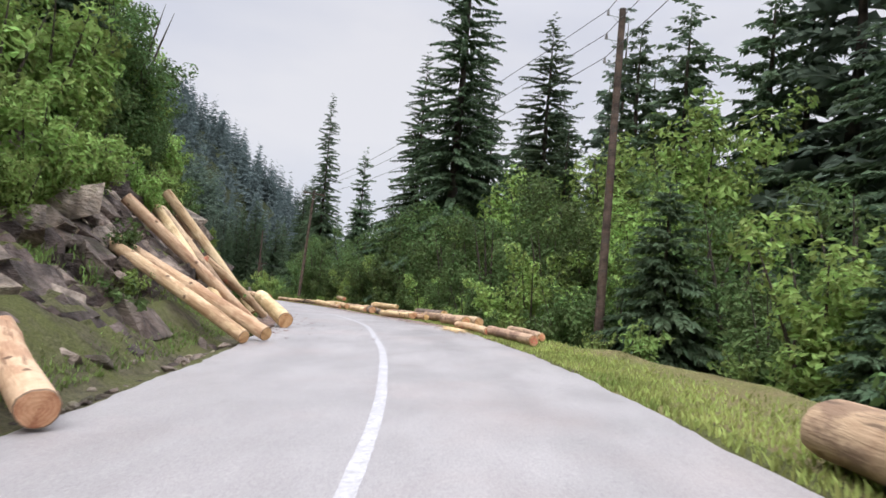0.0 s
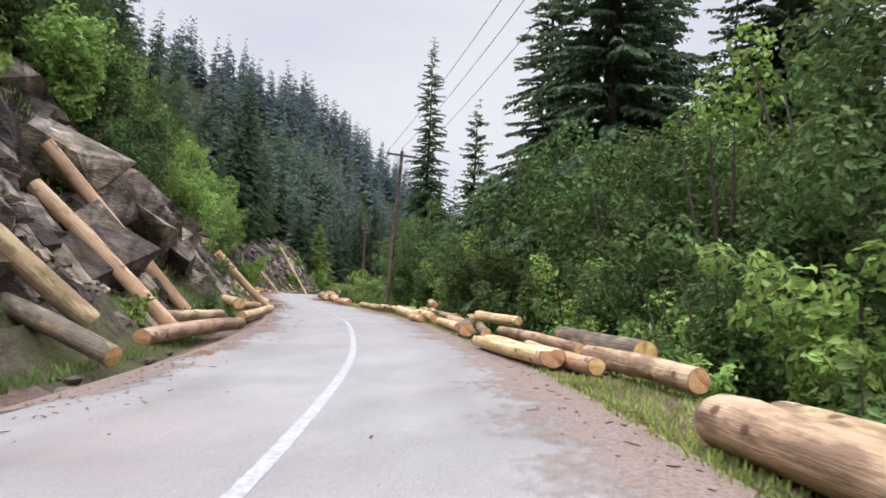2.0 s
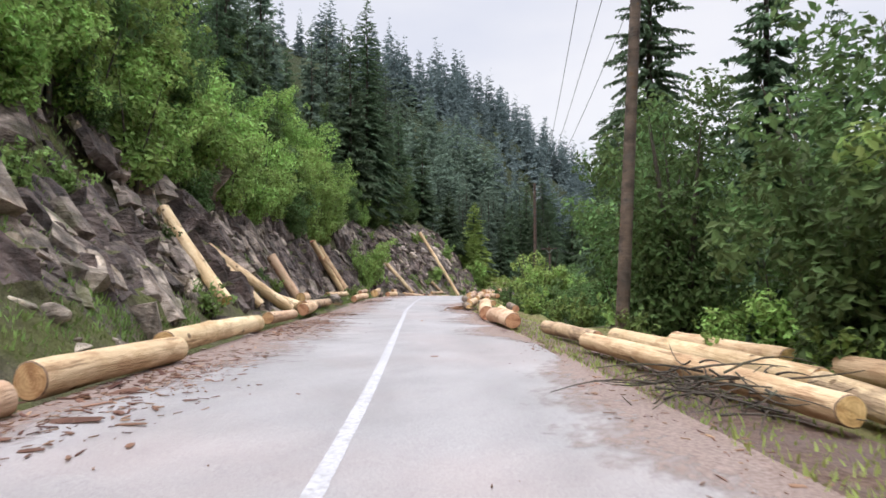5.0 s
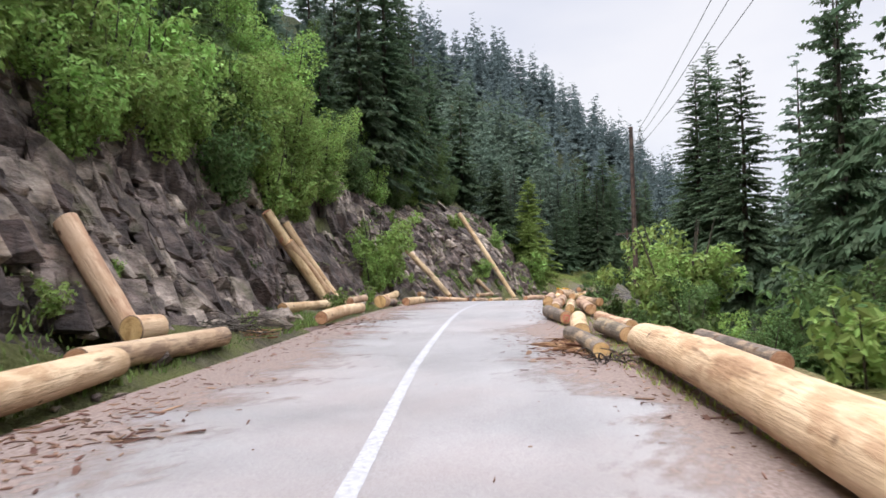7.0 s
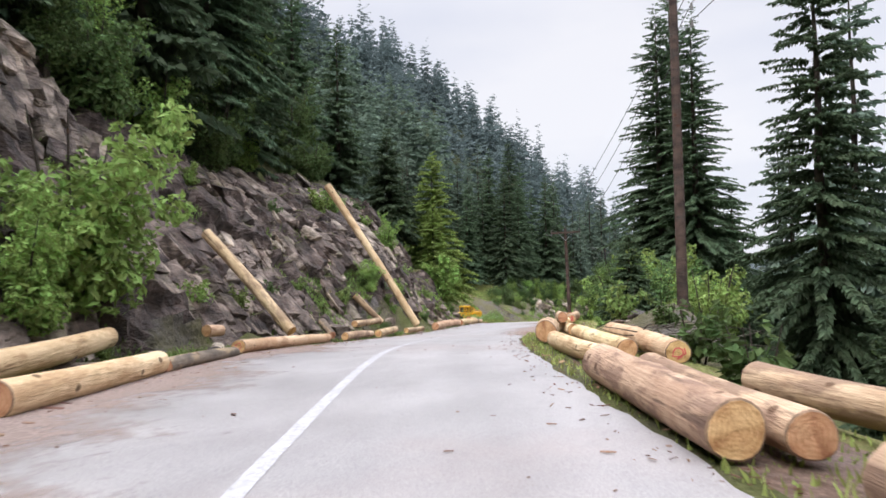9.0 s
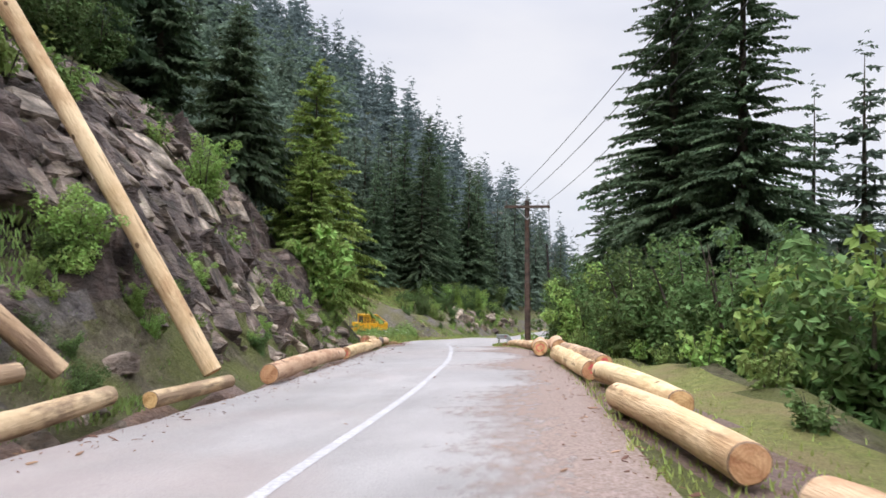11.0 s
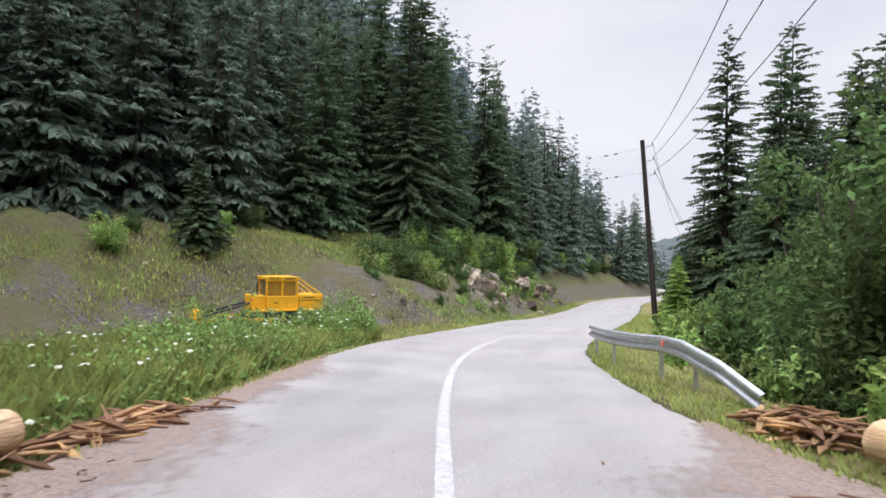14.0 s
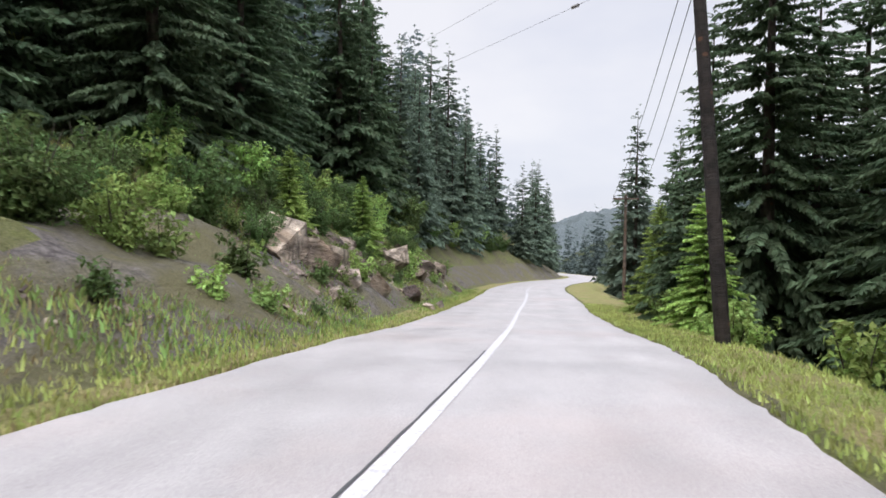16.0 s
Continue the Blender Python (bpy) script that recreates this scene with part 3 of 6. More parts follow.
def sprays(base, way, length, width, droop, rng):
    """Fir sprays: folded pointed blades from base along way, drooping at the tip."""
    n = len(base)
    side = np.cross(way, np.array([[0, 0, 1.0]]))
    side /= np.linalg.norm(side, axis=1)[:, None] + 1e-9
    roll = rng.uniform(-1.15, 1.15, n)[:, None]
    side = side * np.cos(roll) + np.array([[0, 0, 1.0]]) * np.sin(roll)
    mid = base + way * (length * 0.45)[:, None]
    tip = base + way * length[:, None]
    tip[:, 2] -= droop * length
    mid[:, 2] -= droop * length * 0.15
    w = width[:, None]
    v = np.stack([base, mid - side * w, tip, mid + side * w], 1).reshape(-1, 3)
    return v, np.arange(n)[:, None] * 4 + np.array([[0, 1, 2, 3]])


def fir_crown(rng, height, spread, whorls, per, sub, bare=0.06, ragged=0.25, fill=0.25, fine=1.0, sag=0.22, droops=0.6):
    """Boughs in whorls, each a rib of sprays to both sides."""
    out = []
    for k in range(whorls):
        f = (k + rng.uniform(0, 0.7)) / whorls
        z = height * (bare + (1 - bare) * f)
        reach = spread * (1 - f) ** 0.72 * (0.9 + 0.1 * math.sin(9 * f)) + 0.10
        n = max(4, int(per * (0.55 + 0.45 * (1 - f))))
        ang = rng.uniform(0, 2 * math.pi) + np.arange(n) * 2 * math.pi / n + rng.normal(0, 0.25, n)
        for a in ang:
            jog = rng.normal(0, 0.9) * height / whorls
            r = reach * rng.uniform(1 - ragged * 1.6, 1 + ragged * 0.5)
            lift = 0.25 * f - sag * (1 - f) + rng.normal(0, 0.11)
            d = np.array([math.cos(a), math.sin(a), lift])
            d /= np.linalg.norm(d)
            m = max(2, int(sub * r / spread + 1.5))
            t = (np.arange(m) + rng.uniform(0.1, 0.9, m)) / m
            rib = np.outer(0.12 * r + t * 0.88 * r, d)
            rib[:, 2] += z + jog - 0.10 * r * t**2
            for sgn in (-1, 1):
                turn = sgn * rng.uniform(0.5, 1.0, m)
                w = np.stack([d[0] * np.cos(turn) - d[1] * np.sin(turn), d[0] * np.sin(turn) + d[1] * np.cos(turn), np.full(m, d[2]) + rng.normal(0, 0.15, m)], -1)
                ln = fine * (0.20 + 0.30 * (1 - t)) * r * rng.uniform(0.7, 1.2, m) + 0.12
                out.append(sprays(rib, w, ln, ln * fill, rng.uniform(0.2, 0.55), rng))
            # branchlets that hang from the bough
            hang = max(1, int(m * droops))
            pick = rng.integers(m, size=hang)
            w = np.stack([rng.normal(0, 0.35, hang) + d[0] * 0.45, rng.normal(0, 0.35, hang) + d[1] * 0.45, np.full(hang, -1.0)], -1)
            w /= np.linalg.norm(w, axis=1)[:, None]
            ln = fine * (0.20 + 0.28 * (1 - t[pick])) * r * rng.uniform(0.6, 1.2, hang) + 0.10
            out.append(sprays(rib[pick], w, ln, ln * fill * 1.1, 0.0, rng))
            two = np.array([d * r * 0.42 + (0, 0, z + jog - 0.03 * r), d * r * 0.05 + (0, 0, z + jog)])
            out.append(sprays(two, np.stack([d, d]), np.array([r * 0.6, r * 0.62]), np.array([0.11 * r, 0.20 * r]) * fine**1.5, 0.18, rng))
    return gather(out)


def leaf_cloud(rng, centres, radii, count, size):
    """Many small folded leaves on the shells of overlapping clumps."""
    pick = rng.choice(len(centres), count, p=radii**2 / (radii**2).sum())
    d = rng.normal(size=(count, 3))
    d /= np.linalg.norm(d, axis=1)[:, None]
    shell = radii[pick] * rng.uniform(0.55, 1.08, count) ** 0.6
    p = centres[pick] + d * shell[:, None] * np.array([1, 1, 0.8])
    n = d + rng.normal(0, 0.55, (count, 3)) + np.array([0, 0, 0.55])
    n /= np.linalg.norm(n, axis=1)[:, None]
    a = np.cross(n, rng.normal(size=(count, 3)))
    a /= np.linalg.norm(a, axis=1)[:, None]
    b = np.cross(n, a)
    s = size * rng.uniform(0.6, 1.35, count)[:, None]
    v = np.stack([p - a * s, p + b * s * 0.52 + n * s * 0.12, p + a * s - n * s * 0.25, p - b * s * 0.52 + n * s * 0.12], 1).reshape(-1, 3)
    return v, np.arange(count)[:, None] * 4 + np.array([[0, 1, 2, 3]])


def fir_meshes(seed, height, spread, whorls, per, sub, mat, **kw):
    rng = np.random.default_rng(seed)
    v, f = fir_crown(rng, height, spread, whorls, per, sub, **kw)
    crown = mesh_of("crown", v, f, (mat,))
    z = np.linspace(-0.6, height * 0.97, 7)
    pts = np.stack([0.03 * np.sin(z), 0.03 * np.cos(z * 1.3), z], -1)
    v, f = tube(pts, np.linspace(0.017 * height, 0.012, 7), 6)
    return mesh_of("trunk", v, f, (TRUNK,), True), crown


def bush_meshes(seed, height, width, leaves, size, mat, stems=5):
    rng = np.random.default_rng(seed)
    c, rad = [], []
    for k in range(11):
        a, top, out = rng.uniform(0, 2 * math.pi), rng.uniform(0.45, 0.98), rng.uniform(0.15, 0.50) * width
        for q in np.linspace(0.25, 1.0, 5):
            z = height * top * (1.25 * q - 0.30 * q**3)
            c.append((math.cos(a) * out * q**1.3 + rng.normal(0, 0.05) * width, math.sin(a) * out * q**1.3 + rng.normal(0, 0.05) * width, z))
            rad.append((width + height) * 0.5 * (0.17 - 0.095 * q) * rng.uniform(0.7, 1.35))
    c, rad = np.array(c), np.array(rad)
    v, f = leaf_cloud(rng, c, rad, leaves, size)
    v[:, 2] = np.maximum(v[:, 2], 0.05 + 0.2 * rng.random(len(v)))
    crown = mesh_of("crown", v, f, (mat,))
    pieces = []
    for k in range(stems):
        a = 2 * math.pi * k / stems + rng.uniform(0, 1)
        t = np.linspace(0, 1, 6)
        w = width * 0.30 * rng.uniform(0.4, 1)
        p = np.stack([np.cos(a) * w * t**1.4 + 0.1 * math.cos(a), np.sin(a) * w * t**1.4 + 0.1 * math.sin(a), -0.4 + (height * 0.8 + 0.4) * t], -1)
        pieces.append(tube(p, np.linspace(0.020 * height, 0.008, 6), 5))
    v, f = gather(pieces)
    return mesh_of("trunk", v, f, (TRUNK,), True), crown


def plant(name, meshes, place, size, turn, label, category, group, lean=(0.0, 0.0), wide=1.0):
    """A tree or shrub: an Empty at its foot with a trunk and a crown."""
    root = new(name)
    root.empty_display_size = 0.2
    root.matrix_world = Matrix.Translation(place) @ Euler((radians(lean[0]), radians(lean[1]), radians(turn))).to_matrix().to_4x4() @ Matrix.Diagonal((size * wide, size * wide, size, 1))
    child("trunk", meshes[0], root)
    child("crown", meshes[1], root)
    return tagged(root, label, category, group)


BIG_FIRS = [fir_meshes(90 + k, 28.0, 5.4, 62, 12, 58, NEEDLES, fine=0.17, fill=0.28, sag=0.34, bare=0.12, ragged=0.32, droops=1.0) for k in (1, 2)]
HERO_FIRS = [fir_meshes(k, 16.0, 3.6, 46, 11, 54, NEEDLES, fine=0.17, fill=0.27, sag=0.30, bare=0.03, droops=0.9) for k in (1, 2, 3)]
FIRS = [fir_meshes(4 + k, 16.0, 3.3, 40, 9, 18, NEEDLES, fine=0.46, fill=0.28, droops=0.8, ragged=0.32) for k in (1, 2, 3)]
SLIM_FIRS = [fir_meshes(10 + k, 16.0, 2.7, 46, 9, 15, NEEDLES, ragged=0.40, bare=0.08, fine=0.55, fill=0.28, droops=0.9) for k in (1, 2)]
FAR_FIRS = [fir_meshes(70 + k, 16.0, 3.1, 34, 8, 8, HAZED_HILL_NEEDLES, fine=0.70, fill=0.30, ragged=0.32) for k in (1, 2, 3)]
YOUNG_FIRS = [fir_meshes(20 + k, 5.0, 1.9, 32, 10, 30, NEEDLES, bare=0.02, fine=0.32, fill=0.24) for k in (1, 2)]
BRIGHT_FIRS = [fir_meshes(30 + k, 8.0, 2.7, 44, 12, 46, NEEDLES_BRIGHT, bare=0.02, fine=0.17, fill=0.24, droops=0.9) for k in (1, 2)]
BUSHES = [bush_meshes(40 + k, 5.0, 5.0, 7000, 0.095, LEAVES) for k in (1, 2, 3)]
FAR_BUSHES = [bush_meshes(45 + k, 5.0, 5.0, 4000, 0.130, LEAVES) for k in (1, 2)]
LIGHT_BUSHES = [bush_meshes(50 + k, 4.0, 3.8, 5600, 0.085, LEAVES_BRIGHT) for k in (1, 2)]
FAR_LIGHT = [bush_meshes(55 + k, 4.0, 3.8, 3600, 0.108, LEAVES_BRIGHT) for k in (1, 2)]
TALL_TREES = [bush_meshes(80 + k, 9.0, 6.0, 10500, 0.104, m) for k, m in ((1, LEAVES), (2, LEAVES), (3, LEAVES_BRIGHT))]
MAPLE = bush_meshes(88, 4.5, 4.6, 2600, 0.19, LEAVES_BRIGHT, 4)
SHRUBS = [bush_meshes(60 + k, 1.5, 1.9, 420, 0.11, m, 4) for k, m in ((1, LEAVES), (2, LEAVES_BRIGHT), (3, WEEDS))]


def ground_at(s, u, sink=0.1):
    p = at(s, u, float(rise(s, u)))
    p.z -= sink
    return p


dice = random.Random(7)


def fir(s, u, height, slim=False, lean=(0, 0), z=None, wide=1.0):
    near = (102 < s < 122 and 9 < u < 14) or (165 < s < 199 and 4 < u < 15.0) or (166 < s < 203 and -15.6 < u < 0)
    far = u < -17 or u > 16 or s > 216
    kit = dice.choice(SLIM_FIRS if slim else HERO_FIRS if near else FAR_FIRS if far else FIRS)
    base = 16.0
    if height > 24 and not slim:
        kit, base = dice.choice(BIG_FIRS), 28.0
    p = ground_at(s, u, 0.3)
    if z is not None:
        p.z = z
    plant("fir_tree", kit, p, height / base, dice.uniform(0, 360), "tall dark green fir with drooping boughs", "tree", "firs along the road", lean, wide)


def bush(s, u, height, bright=False, z=None):
    near = (3.0 < u < 7.8 and s < 160) or (-8.0 < u < 0 and s > 100)
    kit, base = (dice.choice(LIGHT_BUSHES if near else FAR_LIGHT), 4.0) if bright else (dice.choice(BUSHES if near else FAR_BUSHES), 5.0)
    label = "light green broadleaf shrub on the bank" if bright else "dense green hazel bush beside the road"
    p = ground_at(s, u, 0.2)
    if z is not None:
        p.z = z
    plant("broadleaf_bush", kit, p, height / base, dice.uniform(0, 360), label, "bush", "bushes along the road")


def tall(s, u, height, kinds=3):
    plant("broadleaf_tree", dice.choice(TALL_TREES[:kinds]), ground_at(s, u, 0.2), height / 9.0, dice.uniform(0, 360), "tall leafy green broadleaf tree in the thicket", "tree", "broadleaf trees in the thicket")


def forest(name, spots, label, seed, mat=NEEDLES):
    """Woods too many to count: one mesh of small firs."""
    rng = np.random.default_rng(seed)
    kinds = [(v / 15.0, f) for v, f in (fir_crown(np.random.default_rng(100 + k), 15.0, 2.4 + 0.3 * k, 19, 7, 1, bare=0.04, fill=0.32, droops=0.3) for k in range(4))]
    pieces = []
    for x, y, z, h in spots:
        v, f = kinds[rng.integers(4)]
        a = rng.uniform(0, 2 * math.pi)
        w = h * rng.uniform(0.8, 1.5)
        q = np.stack([(v[:, 0] * math.cos(a) - v[:, 1] * math.sin(a)) * w + x, (v[:, 0] * math.sin(a) + v[:, 1] * math.cos(a)) * w + y, v[:, 2] * h + z], -1)
        pieces.append((q, f))
    v, f = gather(pieces)
    tagged(new(name, mesh_of(name, v, f, (mat,))), label, "forest", kind="stuff")


def spots_left(seed, count, s0, s1, d0, d1, h0, h1):
    rng = np.random.default_rng(seed)
    s, u = rng.uniform(s0, s1, count), -rng.uniform(d0, d1, count)
    p = lay(s, u, rise(s, u))
    return [(x, y, z - 0.5, h) for (x, y, z), h in zip(p, rng.uniform(h0, h1, count))]


forest("hillside_forest", spots_left(1, 150, 0, 205, 26, 75, 10, 20), "dark fir forest on the steep hillside", 1, HAZED_HILL_NEEDLES)
forest("upper_forest", spots_left(6, 70, 138, 206, 25, 46, 13, 20), "dark fir forest above the grassy slope", 6, HAZED_HILL_NEEDLES)
forest("far_forest", spots_left(2, 320, 206, 335, 16, 112, 10, 21), "fir forest on the far slope, tinted with haze", 2, HAZED_FAR_NEEDLES)
forest("valley_forest", [(x, y, z - 0.5, h) for (x, y, z), h in zip(*(lambda r: ((lambda s, u: lay(s, u, rise(s, u)))(r.uniform(214, 345, 120), r.uniform(9, 60, 120)), r.uniform(11, 18, 120)))(np.random.default_rng(3)))], "fir forest on the valley floor, tinted with haze", 3, HAZED_FAR_NEEDLES)

# firs that stand out by themselves
fir(48.0, 10.8, 35, wide=1.0)
fir(42.5, 15.0, 25, wide=1.15)
fir(51.5, 14.4, 26, wide=1.1)
fir(58.5, 12.6, 27)
fir(17.5, 16.0, 25, wide=1.3)
fir(22.5, 17.0, 24, wide=1.3)
fir(13.5, 15.5, 23, wide=1.3)
fir(24.5, 15.0, 19, wide=1.3)
fir(26.5, 12.6, 18, wide=1.3)
fir(32.0, 14.0, 20, wide=1.2)
fir(39.0, 14.5, 17, wide=1.2)
fir(84.5, 11.5, 29, wide=0.72)
fir(77.7, 14.5, 21.5, True, wide=1.0)
fir(147.5, 12.2, 30, wide=1.15)
fir(145.0, 10.8, 27, wide=1.1)
fir(127, 17.4, 21)
fir(106, 15.2, 19, wide=1.0)
fir(98, 13.2, 16, wide=0.95)
fir(119, 12.5, 19)
fir(141, 12.7, 25, wide=1.05)
fir(152, 14, 22)
fir(177, 9.0, 15.5)
fir(183, 10.5, 19.5)
fir(189.8, 7.9, 20.5)
fir(173.5, 12.5, 15, wide=1.2)
fir(180, 14.0, 17, wide=1.2)
fir(169.5, 11.5, 13)
for s, u, h in ((194, 11.0, 17), (196.5, 13.8, 19), (188, 12.0, 17), (184, 14.0, 18), (178.5, 11.2, 13), (180.5, 13.0, 16), (175, 10.5, 11.5)):
    fir(s, u, h, wide=1.25)
for s in np.arange(196, 262, 6.5):
    fir(s, 7.5 + dice.uniform(-1, 4), dice.uniform(13, 19))
for s in np.arange(24, 62, 4.0):
    fir(s, 17.0 + dice.uniform(-1.2, 2.0), dice.uniform(19, 23.5))
for s in np.arange(10, 160, 9):
    fir(s, dice.uniform(17, 26), dice.uniform(15, 22))
def young(s, u, height, bright=False):
    kit, base = (dice.choice(BRIGHT_FIRS), 8.0) if bright else (dice.choice(YOUNG_FIRS), 5.0)
    label = "young fir with fresh light green boughs" if bright else "young dark green fir beside the road"
    plant("young_fir", kit, ground_at(s, u, 0.15), height / base, dice.uniform(0, 360), label, "tree", "young firs along the road")


young(17.2, 6.4, 5.8)
young(112, 4.4, 2.8)
young(114.5, 5.0, 2.2)
young(168.3, -15.4, 3.7)
young(139.2, -5.9, 6.5, True)
young(141.8, -6.4, 10.5, True)
young(147.5, -8.8, 9.5, True)
young(188, -8.6, 3.2, True)
young(196, -8.2, 3.6, True)
young(139.0, -9.2, 7.5)
young(186, 5.0, 4.5, True)
young(191, 5.4, 5.5)
young(195, 5.2, 5.0, True)
young(9, 6.0, 3.2)
young(4.5, 5.6, 2.6)
young(101, 6.5, 3.0)
young(97, 7.5, 4.0)

for s, u, h in ((137.9, -5.3, 3.8), (139.6, -5.2, 3.4)):
    plant("maple_sapling", MAPLE, ground_at(s, u, 0.2), h / 4.5, dice.uniform(0, 360), "young maple with large light green leaves", "tree", "maples below the cut")

# the thicket to the right of the road
for s, u, h in ((24, 11.5, 13.0), (29.5, 12.0, 14.0), (36, 11.8, 13.5), (41.5, 12.5, 14.0), (33, 10.5, 11.5)):
    tall(s, u, h)
for s, u, h in ((153.0, 7.6, 8.0), (156.5, 7.2, 7.6), (160.5, 7.8, 8.4), (164.0, 8.0, 7.4)):
    tall(s, u, h, 2)
for s in np.arange(8, 64, 3.1):
    back = max(0.0, 24 - s) * 0.06
    tall(s, 8.8 + back + dice.uniform(-0.6, 0.9), dice.uniform(7.8, 9.8) + (1.2 if s > 30 else -1.4 * back))
for s in np.arange(8, 62, 2.7):
    if abs(s - 17.0) > 3.4:
        bush(s, 6.0 + dice.uniform(-0.4, 0.7) + (0.5 if s < 24 else 0), dice.uniform(3.8, 5.4) - (1.2 if s < 15 else 0), dice.random() < 0.40)
for s, u, h in ((67.0, 6.6, 8.0), (71.0, 7.6, 9.5), (75.5, 8.6, 8.5), (40.5, 7.7, 9.0), (43.8, 8.2, 10.5), (47.0, 7.6, 9.5)):
    tall(s, u, h, 2)
for s in np.arange(64, 88, 3.4):
    bush(s, 8.0 + dice.uniform(-0.8, 1.2), dice.uniform(3.4, 4.8), dice.random() < 0.25)
for s in np.arange(82, 104, 3.4):
    bush(s, 7.0 + dice.uniform(-0.6, 1.2), dice.uniform(2.0, 3.0), dice.random() < 0.25)
bush(94.6, 6.7, 6.0, True)
bush(95.0, 7.0, 4.2, True)
bush(94.5, 6.9, 2.8)
bush(112.5, 6.8, 3.6, True)
bush(117.2, 5.7, 3.2)
bush(118.5, 6.2, 4.0, True)
for s in np.arange(121, 134, 2.7):
    bush(s, 7.7 + dice.uniform(-0.5, 0.7), dice.uniform(4.4, 5.6), dice.random() < 0.4)
for s in np.arange(134, 153, 2.6):
    bush(s, 6.9 + dice.uniform(-0.5, 0.7), dice.uniform(4.0, 5.4), dice.random() < 0.2)
for s in np.arange(156, 174, 3.5):
    bush(s, 6.8 + dice.uniform(-0.4, 0.7), dice.uniform(2.8, 4.4), dice.random() < 0.4)

# bushes and firs above and on the cut
for s in np.arange(-8, 76, 2.3):
    bush(s, -10.4 + dice.uniform(-0.9, 0.7), dice.uniform(3.0, 4.8), dice.random() < 0.7)
    if not 36 < s < 46 and dice.random() < 0.7:
        bush(s + 1, -8.9 + dice.uniform(-0.6, 0.5), dice.uniform(1.8, 3.2), dice.random() < 0.75)
for s in np.arange(77, 136, 4.2):
    bush(s, -10.8 - 1.8 * (s > 92) + dice.uniform(-0.8, 0.8), dice.uniform(3.0, 5.2), dice.random() < 0.5)
    if dice.random() < (0.6 if s < 92 else 0.12):
        bush(s + 2, -9.3 + dice.uniform(-0.6, 0.5), dice.uniform(1.8, 3.2), dice.random() < 0.6)
for s in np.arange(28, 134, 3.0):
    if dice.random() < 0.75:
        tall(s, -11.6 - 1.8 * (s > 90) + dice.uniform(-1.2, 1.2), dice.uniform(5.0, 8.0))
for s in np.arange(44, 99, 1.9):
    bush(s, -8.6 - 0.5 * (s > 62) + dice.uniform(-0.5, 0.6), dice.uniform(2.6, 4.2), dice.random() < 0.85)
    if s > 62:
        bush(s + 1.0, -10.0 + dice.uniform(-0.5, 0.6), dice.uniform(3.6, 5.2), dice.random() < 0.8)
bush(131.2, -7.4, 2.2, True)
for s, u, h in ((93.5, -9.4, 5.5), (98.5, -9.6, 6.2), (102.5, -9.8, 5.6), (100.5, -10.6, 7.0)):
    plant("broadleaf_tree", TALL_TREES[2], ground_at(s, u, 0.2), h / 9.0, dice.uniform(0, 360), "leafy light green tree leaning over the rock cut", "tree", "broadleaf trees in the thicket", wide=1.25)
bush(103.5, -7.2, 5.0, True)
bush(101.8, -6.9, 2.8, True)
bush(122.5, -6.3, 1.8, True)
for s, u, h in ((122, -14.2, 25), (116, -13.8, 20), (128, -15.2, 20)):
    fir(s, u, h, wide=0.9)
for s in np.arange(-10, 142, 3.6):
    fir(s, -14.5 + dice.uniform(-1.6, 1.4), dice.uniform(9, 15))
for s in np.arange(-6, 150, 5.0):
    fir(s, -20.5 + dice.uniform(-2.5, 2.5), dice.uniform(13, 20))
for s in np.arange(146, 200, 2.7):
    fir(s, -23.0 + dice.uniform(-1.5, 1.5) + max(0, s - 184) * 0.45, dice.uniform(11, 17))
for s in np.arange(172, 189, 2.8):
    fir(s, -17.2 + dice.uniform(-1.0, 1.0) + (s - 172) * 0.12, dice.uniform(11, 15))
for s in np.arange(166, 190, 3.4):
    fir(s, -21.0 + dice.uniform(-1.0, 1.0), dice.uniform(13, 17))
for s in np.arange(186, 252, 3.4):
    fir(s, -14.5 + dice.uniform(-2.5, 2.5), dice.uniform(15, 21))
    bush(s + 1.5, -10.0 + dice.uniform(-1.0, 1.0), dice.uniform(2.6, 4.2), dice.random() < 0.4)
for s in np.arange(176, 190, 2.8):
    bush(s, -11.5 + dice.uniform(-0.8, 0.8), dice.uniform(1.4, 2.6), dice.random() < 0.25)

for s in np.arange(176, 208, 1.3):
    bush(s, -9.2 + dice.uniform(-1.4, 1.4), dice.uniform(1.2, 2.6), dice.random() < 0.3)
rng = np.random.default_rng(8)
far_s, far_u = rng.uniform(318, 400, 95), rng.uniform(5, 60, 95) * np.where(rng.random(95) < 0.4, -1, 1)
forest("closing_forest", [(x, y, z - 0.5, h) for (x, y, z), h in zip(lay(far_s, far_u, rise(far_s, far_u)), rng.uniform(12, 19, 95))], "fir forest closing the valley, tinted with haze", 4, HAZED_FAR_NEEDLES)

for s in np.arange(165, 188, 1.8):
    bush(s, -17.0 + dice.uniform(-2.5, 2.0), dice.uniform(0.9, 1.9), dice.random() < 0.5)

for s in np.arange(206, 256, 4.5):
    fir(s, -10.8 + dice.uniform(-0.8, 1.2), dice.uniform(11, 16), wide=0.9)

for s in np.arange(168, 204, 4.2):
    fir(s, 17.5 + dice.uniform(-1.8, 2.0), dice.uniform(14, 18), True, wide=1.3)
for k in range(60):
    s = dice.uniform(120, 141)
    bush(s, float(line_u(s)) - 2.85 - dice.uniform(1.5, 3.3), dice.uniform(0.5, 0.95), dice.random() < 0.7)

far_s, far_u = rng.uniform(45, 125, 62), rng.uniform(20, 44, 62)
